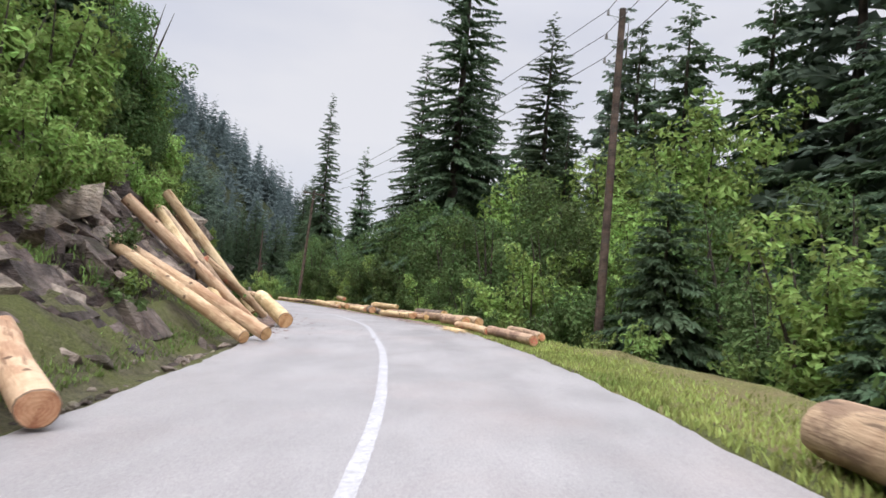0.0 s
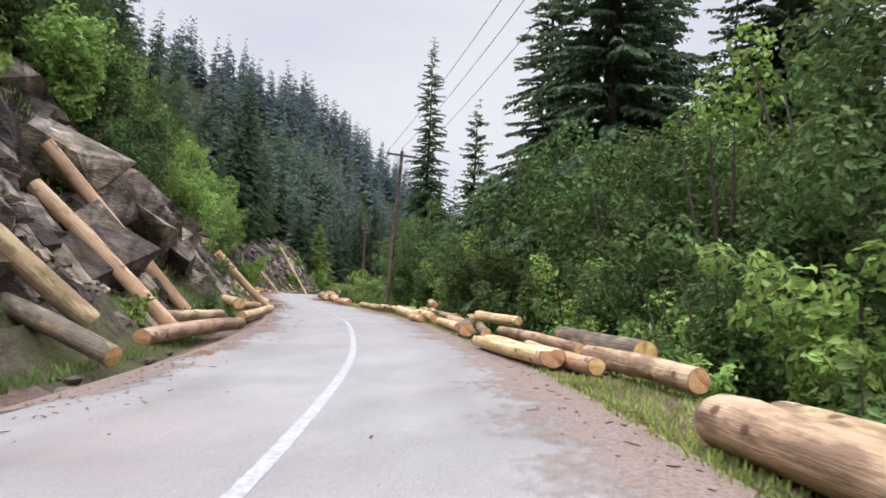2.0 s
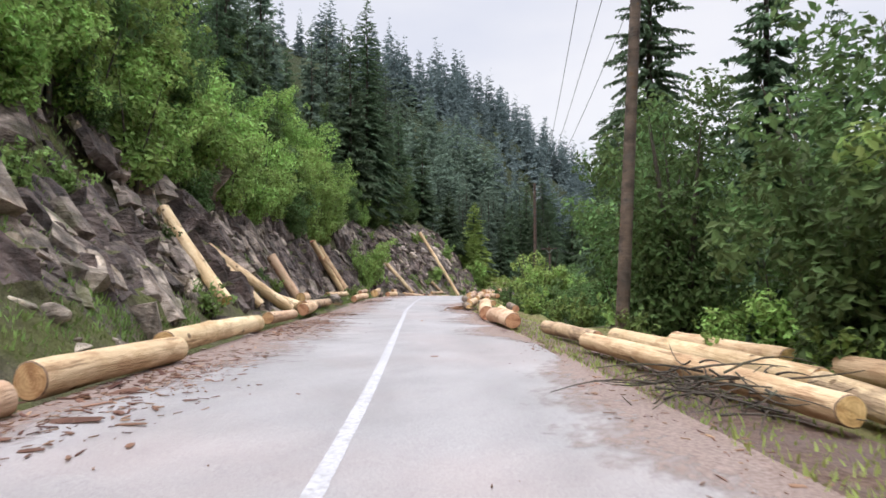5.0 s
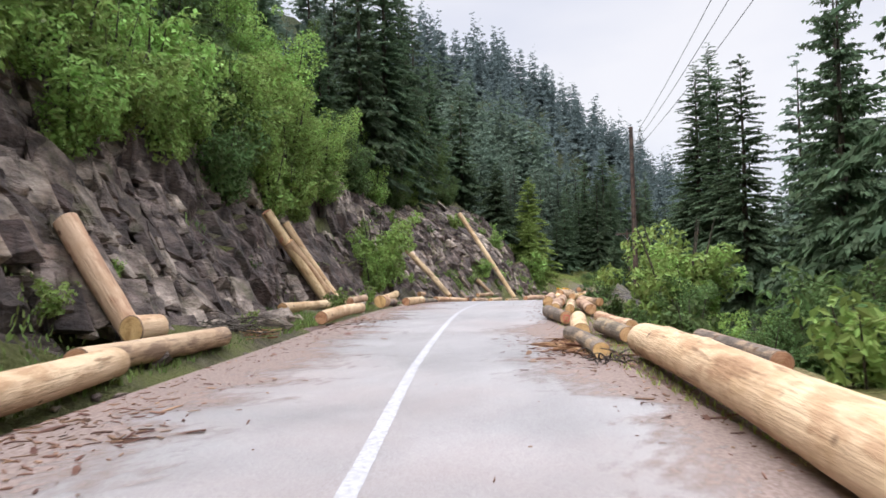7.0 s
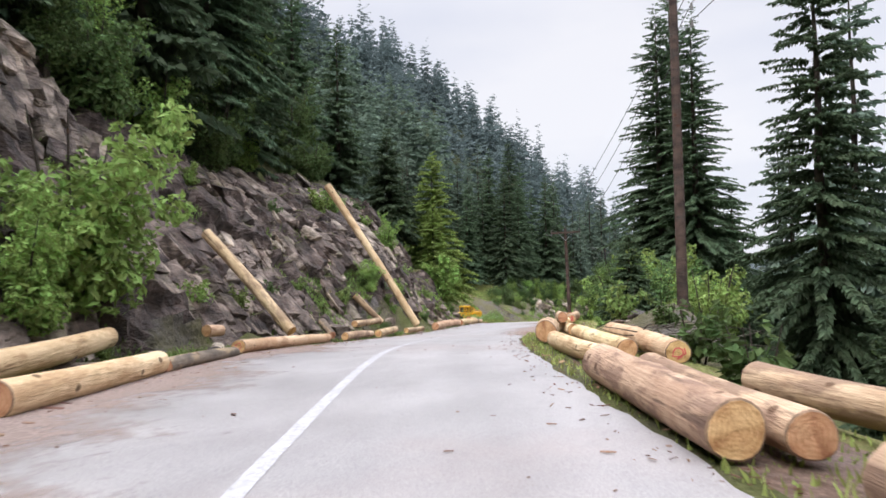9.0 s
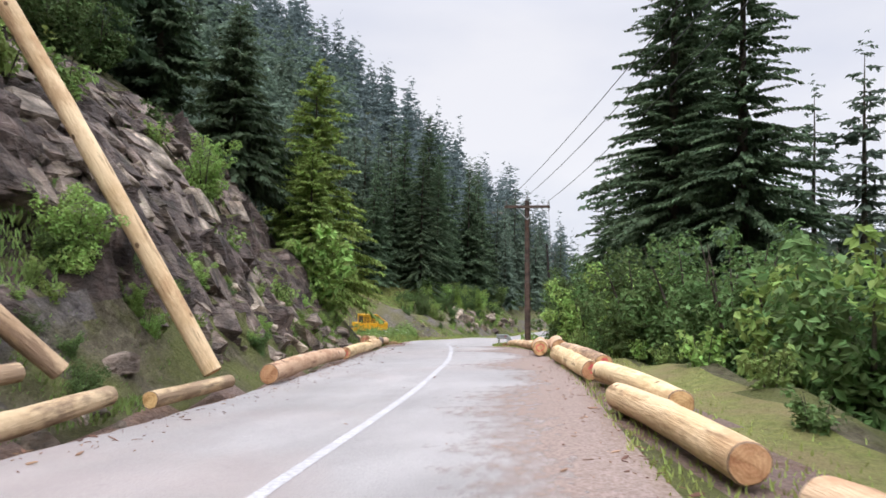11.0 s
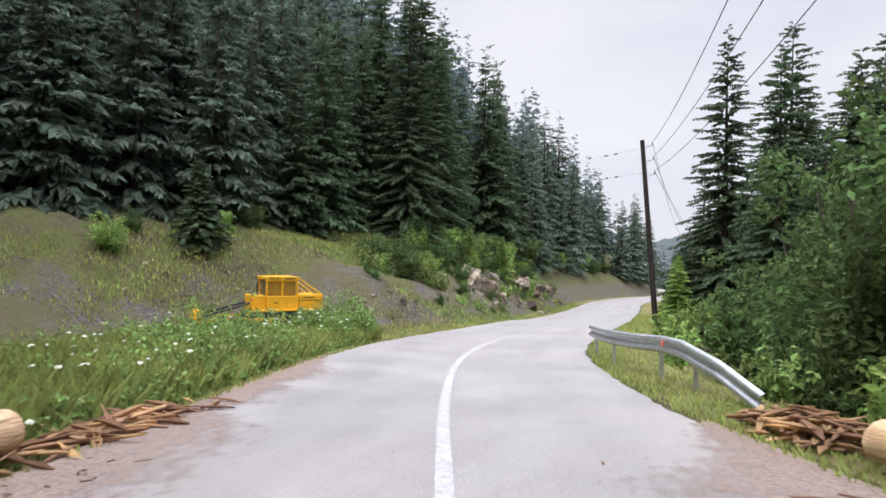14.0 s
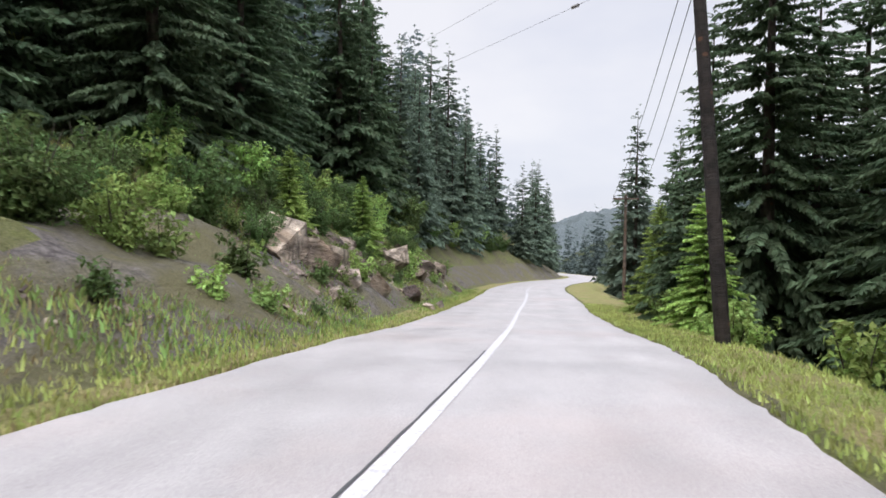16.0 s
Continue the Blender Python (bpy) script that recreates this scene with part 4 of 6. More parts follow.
forest("opposite_forest", [(x, y, z - 0.5, h) for (x, y, z), h in zip(lay(far_s, far_u, rise(far_s, far_u)), rng.uniform(14, 22, 62))], "dark fir forest across the stream", 5)

for s in np.arange(258, 332, 5.5):
    fir(s, -8.5 + dice.uniform(-1.5, 1.5), dice.uniform(12, 17))


# ---- the rock cut ----
def rock_face(name, s0, s1, d0, d1, step, seed, label, block=(1.1, 0.75), push=1.0):
    """A fractured face: each joint block is a tilted facet of its own, set back or proud of its neighbours."""
    rng = np.random.default_rng(seed)
    s, d = np.arange(s0, s1, step), np.arange(d0, d1, step * 0.8)
    ss, dd = np.meshgrid(s, d, indexing="ij")
    a, b = ss.ravel(), dd.ravel()
    # strata dip along the road; blocks are longer along the strata
    wa = a + 0.25 * hills(np.stack([a, b], -1), seed + 1, 2.3) + 0.55 * b
    wb = b - 0.15 * a + 0.25 * hills(np.stack([b, a], -1), seed + 2, 2.0)
    out = np.zeros(len(a))
    cell = None
    for size, amp in ((2.6, 1.0), (1.0, 0.55), (0.42, 0.22)):
        ga, gb = np.floor(wa / (block[0] * size)).astype(int), np.floor(wb / (block[1] * size)).astype(int)
        best, tilt = np.full(len(a), 1e9), np.zeros(len(a))
        for i in (-1, 0, 1):
            for j in (-1, 0, 1):
                ca, cb = ga + i, gb + j
                h = (ca * 73856093 ^ cb * 19349663 ^ (seed + int(size * 100)) * 83492791) & 0xFFFFF
                r1, r2, r3, r4, r5 = (((h * m) % 10007) / 10007.0 for m in (7, 131, 977, 4391, 6131))
                xa, xb = (ca + r1) * block[0] * size, (cb + r2) * block[1] * size
                dist = ((wa - xa) / block[0]) ** 2 + ((wb - xb) / block[1]) ** 2
                near = dist < best
                best = np.where(near, dist, best)
                val = (r3 - 0.5) + ((r4 - 0.5) * (wa - xa) / block[0] + (r5 - 0.3) * (wb - xb) / block[1]) * 0.55 / size
                tilt = np.where(near, val, tilt)
        out += amp * push * tilt
    u = line_u(a) - 2.85 - b
    fade = np.clip((b - d0) / 1.2, 0, 1) * np.clip((d1 - b) / 1.2, 0, 1) * np.clip((a - s0) / 3, 0, 1) * np.clip((s1 - a) / 3, 0, 1)
    bare = np.clip(0.25 + (b - 1.7) / 1.6 + 0.45 * hills(np.stack([a, b * 2], -1), seed + 5, 11.0), 0.10, 1.0)
    p = lay(a, u, rise(a, u))
    q = lay(a, u + 0.3, rise(a, u + 0.3))
    e = p - q
    e /= np.linalg.norm(e, axis=1)[:, None]
    along = np.stack([np.interp(a, FINE_S, FINE_T[:, 0]), np.interp(a, FINE_S, FINE_T[:, 1]), np.zeros(len(a))], -1)
    n = np.cross(along, -e)
    n *= np.sign(n[:, 2:3] + 1e-9)
    p = p + n * ((out - 0.12) * fade * bare)[:, None]
    p[:, 2] -= (1 - np.clip((b - d0) / 0.5, 0, 1)) * 0.25
    i, j = len(s), len(d)
    k = (np.arange(i - 1)[:, None] * j + np.arange(j - 1)[None]).ravel()
    faces = np.stack([k, k + 1, k + j + 1, k + j], -1)
    c = np.cross(p[faces[:, 2]] - p[faces[:, 0]], p[faces[:, 3]] - p[faces[:, 1]])
    c /= np.linalg.norm(c, axis=1)[:, None] + 1e-9
    if c[:, 2].mean() < 0:
        faces, c = faces[:, ::-1], -c
    mb, ma = b[k], a[k]
    soft = hills(np.stack([ma, mb], -1), seed + 7, 6.0)
    index = np.zeros(len(k), int)
    index[(c[:, 2] > 0.80) & (soft > -0.25)] = 1
    index[(bare[k] < 0.42)] = 1
    index[(bare[k] < 0.42) & (soft < -0.1)] = 2
    ob = new(name, mesh_of(name, p, faces, (ROCK, SOIL, SCREE), False, index))
    return tagged(ob, label, "rock face", kind="structure")


CUT_FACE = rock_face("rock_face", -10, 140.5, 0.75, 9.6, 0.19, 11, "dark fractured rock cut with mossy ledges above the road")
BANK_FACE = rock_face("rock_bank", 180, 214, 1.2, 6.0, 0.20, 12, "low rocky bank with grass beside the road", push=0.8)


def stone_mesh(seed, flat=0.7):
    rng = np.random.default_rng(seed)
    bm = bmesh.new()
    for v in rng.normal(size=(16, 3)):
        v = v / np.linalg.norm(v) * rng.uniform(0.75, 1.1)
        bm.verts.new((v[0], v[1] * 0.8, v[2] * flat))
    hull = bmesh.ops.convex_hull(bm, input=bm.verts[:])
    bmesh.ops.delete(bm, geom=[g for g in hull["geom_interior"] if isinstance(g, bmesh.types.BMVert)], context="VERTS")
    bmesh.ops.bevel(bm, geom=bm.edges[:], offset=0.05, segments=1, affect="EDGES")
    me = bpy.data.meshes.new("rock")
    bm.to_mesh(me)
    bm.free()
    me.materials.append(ROCK)
    return me


def block_points(rng):
    """Corners of an angular joint block: a skewed box with a corner or two broken off."""
    p = []
    for x in (-1, 1):
        for y in (-1, 1):
            for z in (-1, 1):
                q = np.array([x, y * 0.75, z * 0.6]) * rng.uniform(0.6, 1.05, 3)
                p += [q] if rng.random() < 0.7 else [q * (0.55, 1, 1), q * (1, 1, 0.5)]
    q = np.array(p)
    q[:, 0] += q[:, 2] * rng.uniform(-0.5, 0.5)
    return q


def block_mesh(seed):
    bm = bmesh.new()
    for v in block_points(np.random.default_rng(seed)):
        bm.verts.new(v)
    hull = bmesh.ops.convex_hull(bm, input=bm.verts[:])
    bmesh.ops.delete(bm, geom=[g for g in hull["geom_interior"] if isinstance(g, bmesh.types.BMVert)], context="VERTS")
    bmesh.ops.triangulate(bm, faces=bm.faces[:])
    me = bpy.data.meshes.new("rock_block")
    bm.to_mesh(me)
    bm.free()
    me.materials.append(ROCK)
    return me


BLOCKS = [block_mesh(k) for k in range(14)]


def block_places(rng, n, s0, s1, d0, d1, small, large):
    """Where joint blocks stand out of the cut: matrices turned along the strata."""
    s, d = rng.uniform(s0, s1, n * 3), rng.uniform(d0, d1, n * 3)
    keep = hills(np.stack([s, d * 2], -1), 16, 11.0) + 0.3 * hills(np.stack([s, d], -1), 77, 5.0) > -0.15
    s, d = s[keep][:n], d[keep][:n]
    u = line_u(s) - 2.85 - d
    p = lay(s, u, rise(s, u) - 0.12)
    size = small * (large / small) ** (rng.random(len(s)) ** 1.8)
    for k in range(len(s)):
        turn = Euler((rng.normal(0.75, 0.22), rng.normal(0.35, 0.25), 0.0)).to_matrix().to_4x4()
        about = Matrix.Rotation(radians(heading(s[k]) + 90) + rng.normal(0, 0.25), 4, "Z")
        yield Matrix.Translation(p[k]) @ about @ turn @ Matrix.Diagonal((size[k] * rng.uniform(0.9, 1.6), size[k] * rng.uniform(0.7, 1.1), size[k] * rng.uniform(0.5, 1.0), 1))


def joint_blocks(face, n, seed, s0, s1, d0, d1):
    rng = np.random.default_rng(seed)
    for m in block_places(rng, n, s0, s1, d0, d1, 0.26, 0.95):
        ob = child("rock_block", BLOCKS[rng.integers(14)], face)
        ob.matrix_world = m
    # smaller broken pieces, joined
    kinds = []
    for me in BLOCKS:
        v = np.empty(len(me.vertices) * 3)
        me.vertices.foreach_get("co", v)
        kinds.append((v.reshape(-1, 3), np.array([tuple(q.vertices) for q in me.polygons])))
    pieces = []
    for m in block_places(rng, n * 5, s0, s1, d0 - 0.5, d1, 0.10, 0.55):
        v, f = kinds[rng.integers(14)]
        a = np.array(m)
        pieces.append((v @ a[:3, :3].T + a[:3, 3], f))
    v, f = gather(pieces)
    tagged(new("broken_rock", mesh_of("broken_rock", v, f, (ROCK,))), "small broken dark rock pieces on the cut", "rocks", kind="stuff")


joint_blocks(CUT_FACE, 265, 5, 4, 137, 1.6, 7.4)
for m in block_places(np.random.default_rng(15), 32, 36, 47, 2.4, 6.4, 0.6, 1.3):
    child("rock_block", BLOCKS[dice.randrange(14)], CUT_FACE).matrix_world = m
joint_blocks(BANK_FACE, 34, 6, 183, 212, 2.2, 5.6)

def slabs(n, seed, s0, s1, d0, d1):
    """Thin steep slabs split along the strata, standing out of the cut."""
    rng = np.random.default_rng(seed)
    kinds = []
    for me in BLOCKS:
        v = np.empty(len(me.vertices) * 3)
        me.vertices.foreach_get("co", v)
        kinds.append((v.reshape(-1, 3), np.array([tuple(q.vertices) for q in me.polygons])))
    s, d = rng.uniform(s0, s1, n), rng.uniform(d0, d1, n)
    keep = hills(np.stack([s, d * 2], -1), 16, 11.0) + 0.35 * hills(np.stack([s, d], -1), 78, 4.0) > -0.22
    s, d = s[keep], d[keep]
    u = line_u(s) - 2.85 - d
    p, q = lay(s, u, rise(s, u)), lay(s, u - 0.4, rise(s, u - 0.4))
    up = q - p
    up /= np.linalg.norm(up, axis=1)[:, None]
    along = np.stack([np.interp(s, FINE_S, FINE_T[:, 0]), np.interp(s, FINE_S, FINE_T[:, 1]), np.zeros(len(s))], -1)
    out = np.cross(along, up)
    out *= np.sign(out[:, 2:3])
    pieces = []
    for k in range(len(s)):
        a, b = rng.normal(0.30, 0.20), rng.normal(-0.15, 0.22)
        y = up[k] * math.cos(a) + along[k] * math.sin(a)
        x = along[k] * math.cos(a) - up[k] * math.sin(a)
        z = out[k] * math.cos(b) + x * math.sin(b)
        x = x * math.cos(b) - out[k] * math.sin(b)
        big = 0.35 + 0.9 * rng.random() ** 2.2
        v, f = kinds[rng.integers(14)]
        size = np.array([rng.uniform(0.22, 0.50), rng.uniform(0.5, 1.1), rng.uniform(0.16, 0.34)]) * big
        pieces.append(((v * size) @ np.stack([x, y, z]) + p[k] + out[k] * rng.normal(0.02, 0.08), f))
    v, f = gather(pieces)
    tagged(new("rock_slabs", mesh_of("rock_slabs", v, f, (ROCK,))), "thin steep slabs of grey-brown rock on the cut", "rocks", kind="stuff")


slabs(3600, 21, 4, 139, 2.0, 8.4)
slabs(2600, 22, 80, 130, 2.6, 9.6)

STONES = [stone_mesh(k, 0.5 + 0.1 * (k % 4)) for k in range(7)]


def stone(s, u, size, h=None, label="angular grey-brown rock fallen beside the road", kit=None):
    p = ground_at(s, u, -0.15 * size) if h is None else at(s, u, h)
    ob = new("rock", dice.choice(kit or STONES))
    ob.matrix_world = Matrix.Translation(p) @ Euler((dice.uniform(-0.5, 0.5), dice.uniform(-0.5, 0.5), dice.uniform(0, 6.3))).to_matrix().to_4x4() @ Matrix.Diagonal((size, size * dice.uniform(0.7, 1), size * dice.uniform(0.7, 1), 1))
    tagged(ob, label, "rock", "fallen rocks at the foot of the cut")


for k in range(110):
    s = dice.uniform(2, 141)
    edge = float(line_u(s)) - 2.85
    stone(s, edge - dice.uniform(0.5, 1.7), dice.choice([0.08, 0.1, 0.12, 0.16, 0.22, 0.3]))
for s, u, size in ((44.0, -7.6, 1.3), (46.0, -6.9, 1.0), (42.0, -8.2, 1.5), (48.5, -7.2, 0.8), (40.0, -8.8, 1.4), (14.0, -8.6, 0.8), (11.0, -8.2, 0.8), (17.0, -9.0, 0.9), (80.0, -4.9, 0.5), (87.0, -5.3, 0.55), (86.0, -4.9, 0.4), (133.0, -4.6, 0.5), (134.5, -4.9, 0.4)):
    stone(s, u, size, label="large dark angular block of the rock cut", kit=BLOCKS)
for s, u, size in ((185.0, -7.9, 1.4), (186.2, -7.5, 1.25), (188.2, -7.3, 1.0), (190.6, -7.0, 0.9), (197.5, -7.2, 1.1), (186.1, -6.9, 0.95), (187.3, -6.4, 0.8), (189.5, -6.2, 0.6), (194.0, -5.4, 0.7), (193.0, -4.4, 0.32), (195.0, -4.3, 0.36), (184.6, -5.9, 0.4), (200, -6.5, 1.0), (204, -6.8, 1.2), (208, -6.4, 1.0)):
    stone(s, u, size * 0.85, label="pale brown broken rock on the grassy bank", kit=BLOCKS)
for k in range(46):
    stone(dice.uniform(103, 115), float(line_u(109)) + 2.85 + dice.uniform(2.2, 5.2), dice.choice([0.07, 0.1, 0.14, 0.2]), label="grey rubble stone on the gravel heap")
for k in range(60):
    s = dice.uniform(2.5, 15)
    stone(s, float(line_u(s)) - 3.0 - dice.uniform(0.1, 0.55), dice.choice([0.07, 0.1, 0.13, 0.18]), label="pale flat stone lining the roadside ditch")
for k in range(60):
    s = dice.uniform(122, 139)
    stone(s, float(line_u(s)) - 2.85 - dice.uniform(1.0, 1.9), dice.choice([0.12, 0.18, 0.25, 0.34]), label="grey block of broken rock behind the logs", kit=BLOCKS)
for k in range(80):
    s = dice.uniform(164, 184)
    stone(s, float(line_u(s)) - 2.85 - np.interp(s, [164, 168, 174], [6.5, 4.0, 1.8]) - dice.uniform(0, 4.5), dice.choice([0.06, 0.08, 0.12, 0.18]), label="small grey stone on the scree slope", kit=BLOCKS)


def scree_chips(n, seed):
    """Small broken stones strewn over the bare slope."""
    rng = np.random.default_rng(seed)
    s = rng.uniform(150, 206, n)
    d = np.interp(s, [150, 164, 168, 174, 206], [8.0, 6.5, 4.0, 1.8, 1.6]) + rng.uniform(0, 1, n) ** 1.3 * np.interp(s, [150, 170, 206], [7, 6.5, 4])
    u = line_u(s) - 2.85 - d
    p = lay(s, u, rise(s, u))
    pieces = []
    for k in range(n):
        me = BLOCKS[rng.integers(14)]
        v = np.empty(len(me.vertices) * 3)
        me.vertices.foreach_get("co", v)
        f = np.array([tuple(q.vertices) for q in me.polygons])
        turn = np.array(Euler(tuple(rng.uniform(0, 6.3, 3))).to_matrix())
        pieces.append((v.reshape(-1, 3) @ turn.T * (0.02 + 0.07 * rng.random() ** 3) + p[k], f))
    v, f = gather(pieces)
    tagged(new("scree_stones", mesh_of("scree_stones", v, f, (ROCK,))), "small grey-brown stones strewn over the bare slope", "stones", kind="stuff")


scree_chips(2600, 44)
stone(112.5, 6.3, 0.55, label="large grey boulder on the gravel heap")
stone(66.0, 6.0, 0.85, label="rounded brown boulder under the bushes")


# ---- felled logs ----
def log_meshes(length, r, mat, seed, torn=False):
    """Stem and two sawn ends, along x from 0 to length; the butt is the thicker end."""
    rng = np.random.default_rng(seed)
    rings, sides = max(6, int(length / 0.35)), 18
    x = np.linspace(0, length, rings)
    bend = 0.012 * length * np.sin(np.pi * x / length + rng.uniform(-0.4, 0.4)) * rng.uniform(-1, 1)
    bend2 = 0.010 * length * np.sin(np.pi * x / length) * rng.uniform(-1, 1)
    rad = r * (1.04 - 0.10 * x / length)
    ang = np.linspace(0, 2 * math.pi, sides, endpoint=False)
    wob = 1 + 0.035 * np.sin(2 * ang + rng.uniform(0, 6)) + 0.025 * np.sin(3 * ang + rng.uniform(0, 6))
    rr = rad[:, None] * wob[None] * (1 + rng.normal(0, 0.012, (rings, sides)))
    for _ in range(int(length * 1.2)):
        i, j = rng.integers(1, rings - 1), rng.integers(sides)
        rr[i, j] *= 1.10
    v = np.stack([np.repeat(x[:, None], sides, 1), bend[:, None] + rr * np.cos(ang), bend2[:, None] + rr * np.sin(ang)], -1).reshape(-1, 3)
    if torn:  # split along its length, with a ragged broken end
        v[:, 2] = np.minimum(v[:, 2], r * (0.25 + 0.10 * np.sin(v[:, 0] * 2.1) + 0.12 * (v[:, 1] > 0.1 * r)))
        v[:sides, 0] += rng.uniform(-0.45, 0.25, sides)
    i, j = np.meshgrid(np.arange(rings - 1), np.arange(sides), indexing="ij")
    k, k2 = (i * sides + j).ravel(), (i * sides + (j + 1) % sides).ravel()
    stem = mesh_of("stem", v, np.stack([k, k + sides, k2 + sides, k2], -1)[:, ::-1], (mat,), True)
    ends = []
    for row, sgn in ((0, -1), (rings - 1, 1)):
        edge = v[row * sides:(row + 1) * sides]
        mid = edge.mean(0)
        inner = mid + (edge - mid) * 0.92 + np.array([sgn * 0.012, 0, 0])
        core = mid + (edge - mid) * 0.4 + np.array([sgn * 0.016, 0, 0])
        w = np.concatenate([edge, inner, core, [mid + np.array([sgn * 0.012, 0, 0])]]) - mid
        f = []
        for q in range(sides):
            q2 = (q + 1) % sides
            for a in (0, sides):
                f.append((a + q, a + q2, a + sides + q2, a + sides + q))
            f.append((2 * sides + q, 2 * sides + q2, 3 * sides))
        if sgn < 0:
            f = [t[::-1] for t in f]
        ends.append((mesh_of("cut_face", w, f, (CUT, RIM), False, [1, 0, 0] * sides), mid))
    return stem, ends


def stroke(points, half):
    """One sprayed stroke: a narrow strip through points, half its width to each side."""
    bm = bmesh.new()
    rows = [[bm.verts.new(Vector(p) + sgn * Vector(h)) for sgn in (-1, 1)] for p, h in zip(points, half)]
    for a, b in zip(rows, rows[1:]):
        bm.faces.new((a[0], a[1], b[1], b[0]))
    return bm


LOG_LOOK = {
    "P": (PALE_LOG, "pale peeled fir log"),
    "T": (TAN_LOG, "tan half-peeled log"),
    "D": (DARK_LOG, "dark log in its bark"),
}
log_count = 0


def log(s1, u1, h1, s2, u2, h2, r, look_, where="lying on the verge", marked=False, torn=False):
    """A felled log between two places of its axis, in road measures."""
    global log_count
    log_count += 1
    a, b = at(s1, u1, h1), at(s2, u2, h2)
    length = (b - a).length
    mat, text = LOG_LOOK[look_]
    stem, ends = log_meshes(length, r, mat, log_count, torn)
    root = new("log")
    root.empty_display_size = 0.2
    twist = dice.uniform(0, 2 * math.pi) * (not torn)
    root.matrix_world = Matrix.Translation(a) @ (b - a).to_track_quat("X", "Z").to_matrix().to_4x4() @ pose(0, 0, 0, math.degrees(twist))
    child("stem", stem, root)
    for me, mid in ends:
        end = child("cut_face", me, root, "sawn end with year rings")
        end.location = Vector(mid)
        if isinstance(marked, str):
            words = bpy.data.curves.new("paint_mark", "FONT")
            words.body, words.size, words.align_x, words.align_y, words.extrude, words.offset = marked, 1.5 * r, "CENTER", "CENTER", 0.002, 0.012
            words.materials.append(RED_SPRAY)
            mark = new("paint_mark", words)
            mark.parent = end
            sgn = -1 if mid[0] < length / 2 else 1
            mark.matrix_local = Matrix.Translation((sgn * 0.02, 0, 0)) @ Matrix(((0, 0, sgn, 0), (sgn, 0, 0, 0), (0, 1, 0, 0), (0, 0, 0, 1))) @ Matrix.Rotation(-twist * sgn, 4, "Z")
            mark["label"] = "red sprayed number"
        elif marked:
            sgn = -1 if mid[0] < length / 2 else 1
            lot = random.Random(log_count)
            start, turns = lot.uniform(0, 6.3), lot.uniform(0.9, 1.5)
            line = [(lot.uniform(0.30, 0.55) * r, start + 2 * math.pi * turns * k / 11) for k in range(12)]
            mark = stroke([(sgn * 0.020, q * math.cos(w), q * math.sin(w)) for q, w in line], [(0, 0.06 * r * math.cos(w), 0.06 * r * math.sin(w)) for q, w in line])
            part("paint_mark", mark, RED_SPRAY, end, "smeared red spray paint")
    if marked is True:
        line = [(0.25 * length + 0.12 * (k % 2) + 0.02 * k, 0.22 * k) for k in range(9)]
        stripe = stroke([(x, 1.05 * r * math.cos(w), 1.05 * r * math.sin(w)) for x, w in line], [(0.022, 0, 0)] * 9)
        part("paint_mark", stripe, RED_SPRAY, root, "red sprayed strokes")
    return tagged(root, text + " " + where, "log", "felled logs along the road")


LEAN = "leaning on the rock cut"
log(8.8, -6.0, 0.7, 5.3, -3.45, 0.2, 0.185, "P", LEAN)
log(17.7, -8.0, 2.1, 13.8, -3.9, 0.14, 0.15, "P", LEAN)
log(18.7, -8.3, 2.3, 14.6, -3.6, 0.16, 0.17, "P", LEAN)
log(20.9, -8.6, 3.55, 21.0, -4.8, 0.16, 0.18, "P", LEAN, True)
log(26.2, -8.9, 4.0, 20.4, -5.6, 0.6, 0.17, "P", LEAN)
log(26.8, -8.6, 3.75, 22.1, -5.6, 0.7, 0.21, "T", LEAN)
log(29.4, -8.8, 4.7, 27.8, -5.0, 0.17, 0.19, "P", LEAN)
log(23.7, -6.6, 2.0, 26.2, -4.6, 0.15, 0.16, "P", LEAN, True)
log(31.3, -6.9, 2.25, 32.2, -5.4, 0.6, 0.21, "T", LEAN)
log(36.6, -8.2, 3.35, 36.0, -4.9, 0.25, 0.17, "P", LEAN)
log(38.3, -8.65, 4.6, 39.9, -5.4, 0.5, 0.17, "P", LEAN)
log(52.3, -5.95, 2.5, 53.8, -3.67, 0.16, 0.17, "P", LEAN, True)
log(70.8, -7.8, 3.3, 68.5, -5.3, 0.6, 0.19, "P", LEAN)
log(71.9, -6.8, 2.1, 72.1, -5.2, 0.4, 0.17, "P", LEAN)
log(71.7, -6.8, 2.2, 73.4, -4.5, 0.25, 0.20, "P", LEAN)
log(81.2, -7.0, 2.35, 80.9, -5.6, 0.30, 0.21, "P", LEAN)
log(93.3, -8.1, 3.65, 94.9, -6.5, 0.3, 0.20, "P", LEAN, True)
log(93.8, -7.5, 2.55, 95.4, -6.4, 0.3, 0.19, "P", LEAN)
log(95.2, -8.2, 3.4, 95.8, -6.3, 0.3, 0.15, "P", LEAN)
log(111.2, -8.5, 3.5, 109.7, -5.2, 0.4, 0.17, "T", LEAN)
log(123.6, -8.6, 7.4, 123.1, -4.1, 0.35, 0.17, "P", LEAN)
log(119.6, -6.2, 1.8, 120.3, -5.2, 0.6, 0.14, "T", LEAN)

EDGE = "lying along the foot of the slope"
log(17.2, -4.2, 0.14, 20.9, -4.7, 0.14, 0.136, "P", EDGE)
log(20, -3.7, 0.21, 23.2, -4.7, 0.85, 0.221, "P", EDGE)
log(31.6, -6.6, 0.96, 30.4, -4.4, 0.19, 0.17, "D", EDGE)
log(34.1, -5.1, 0.19, 40.1, -4, 0.19, 0.187, "T", EDGE)
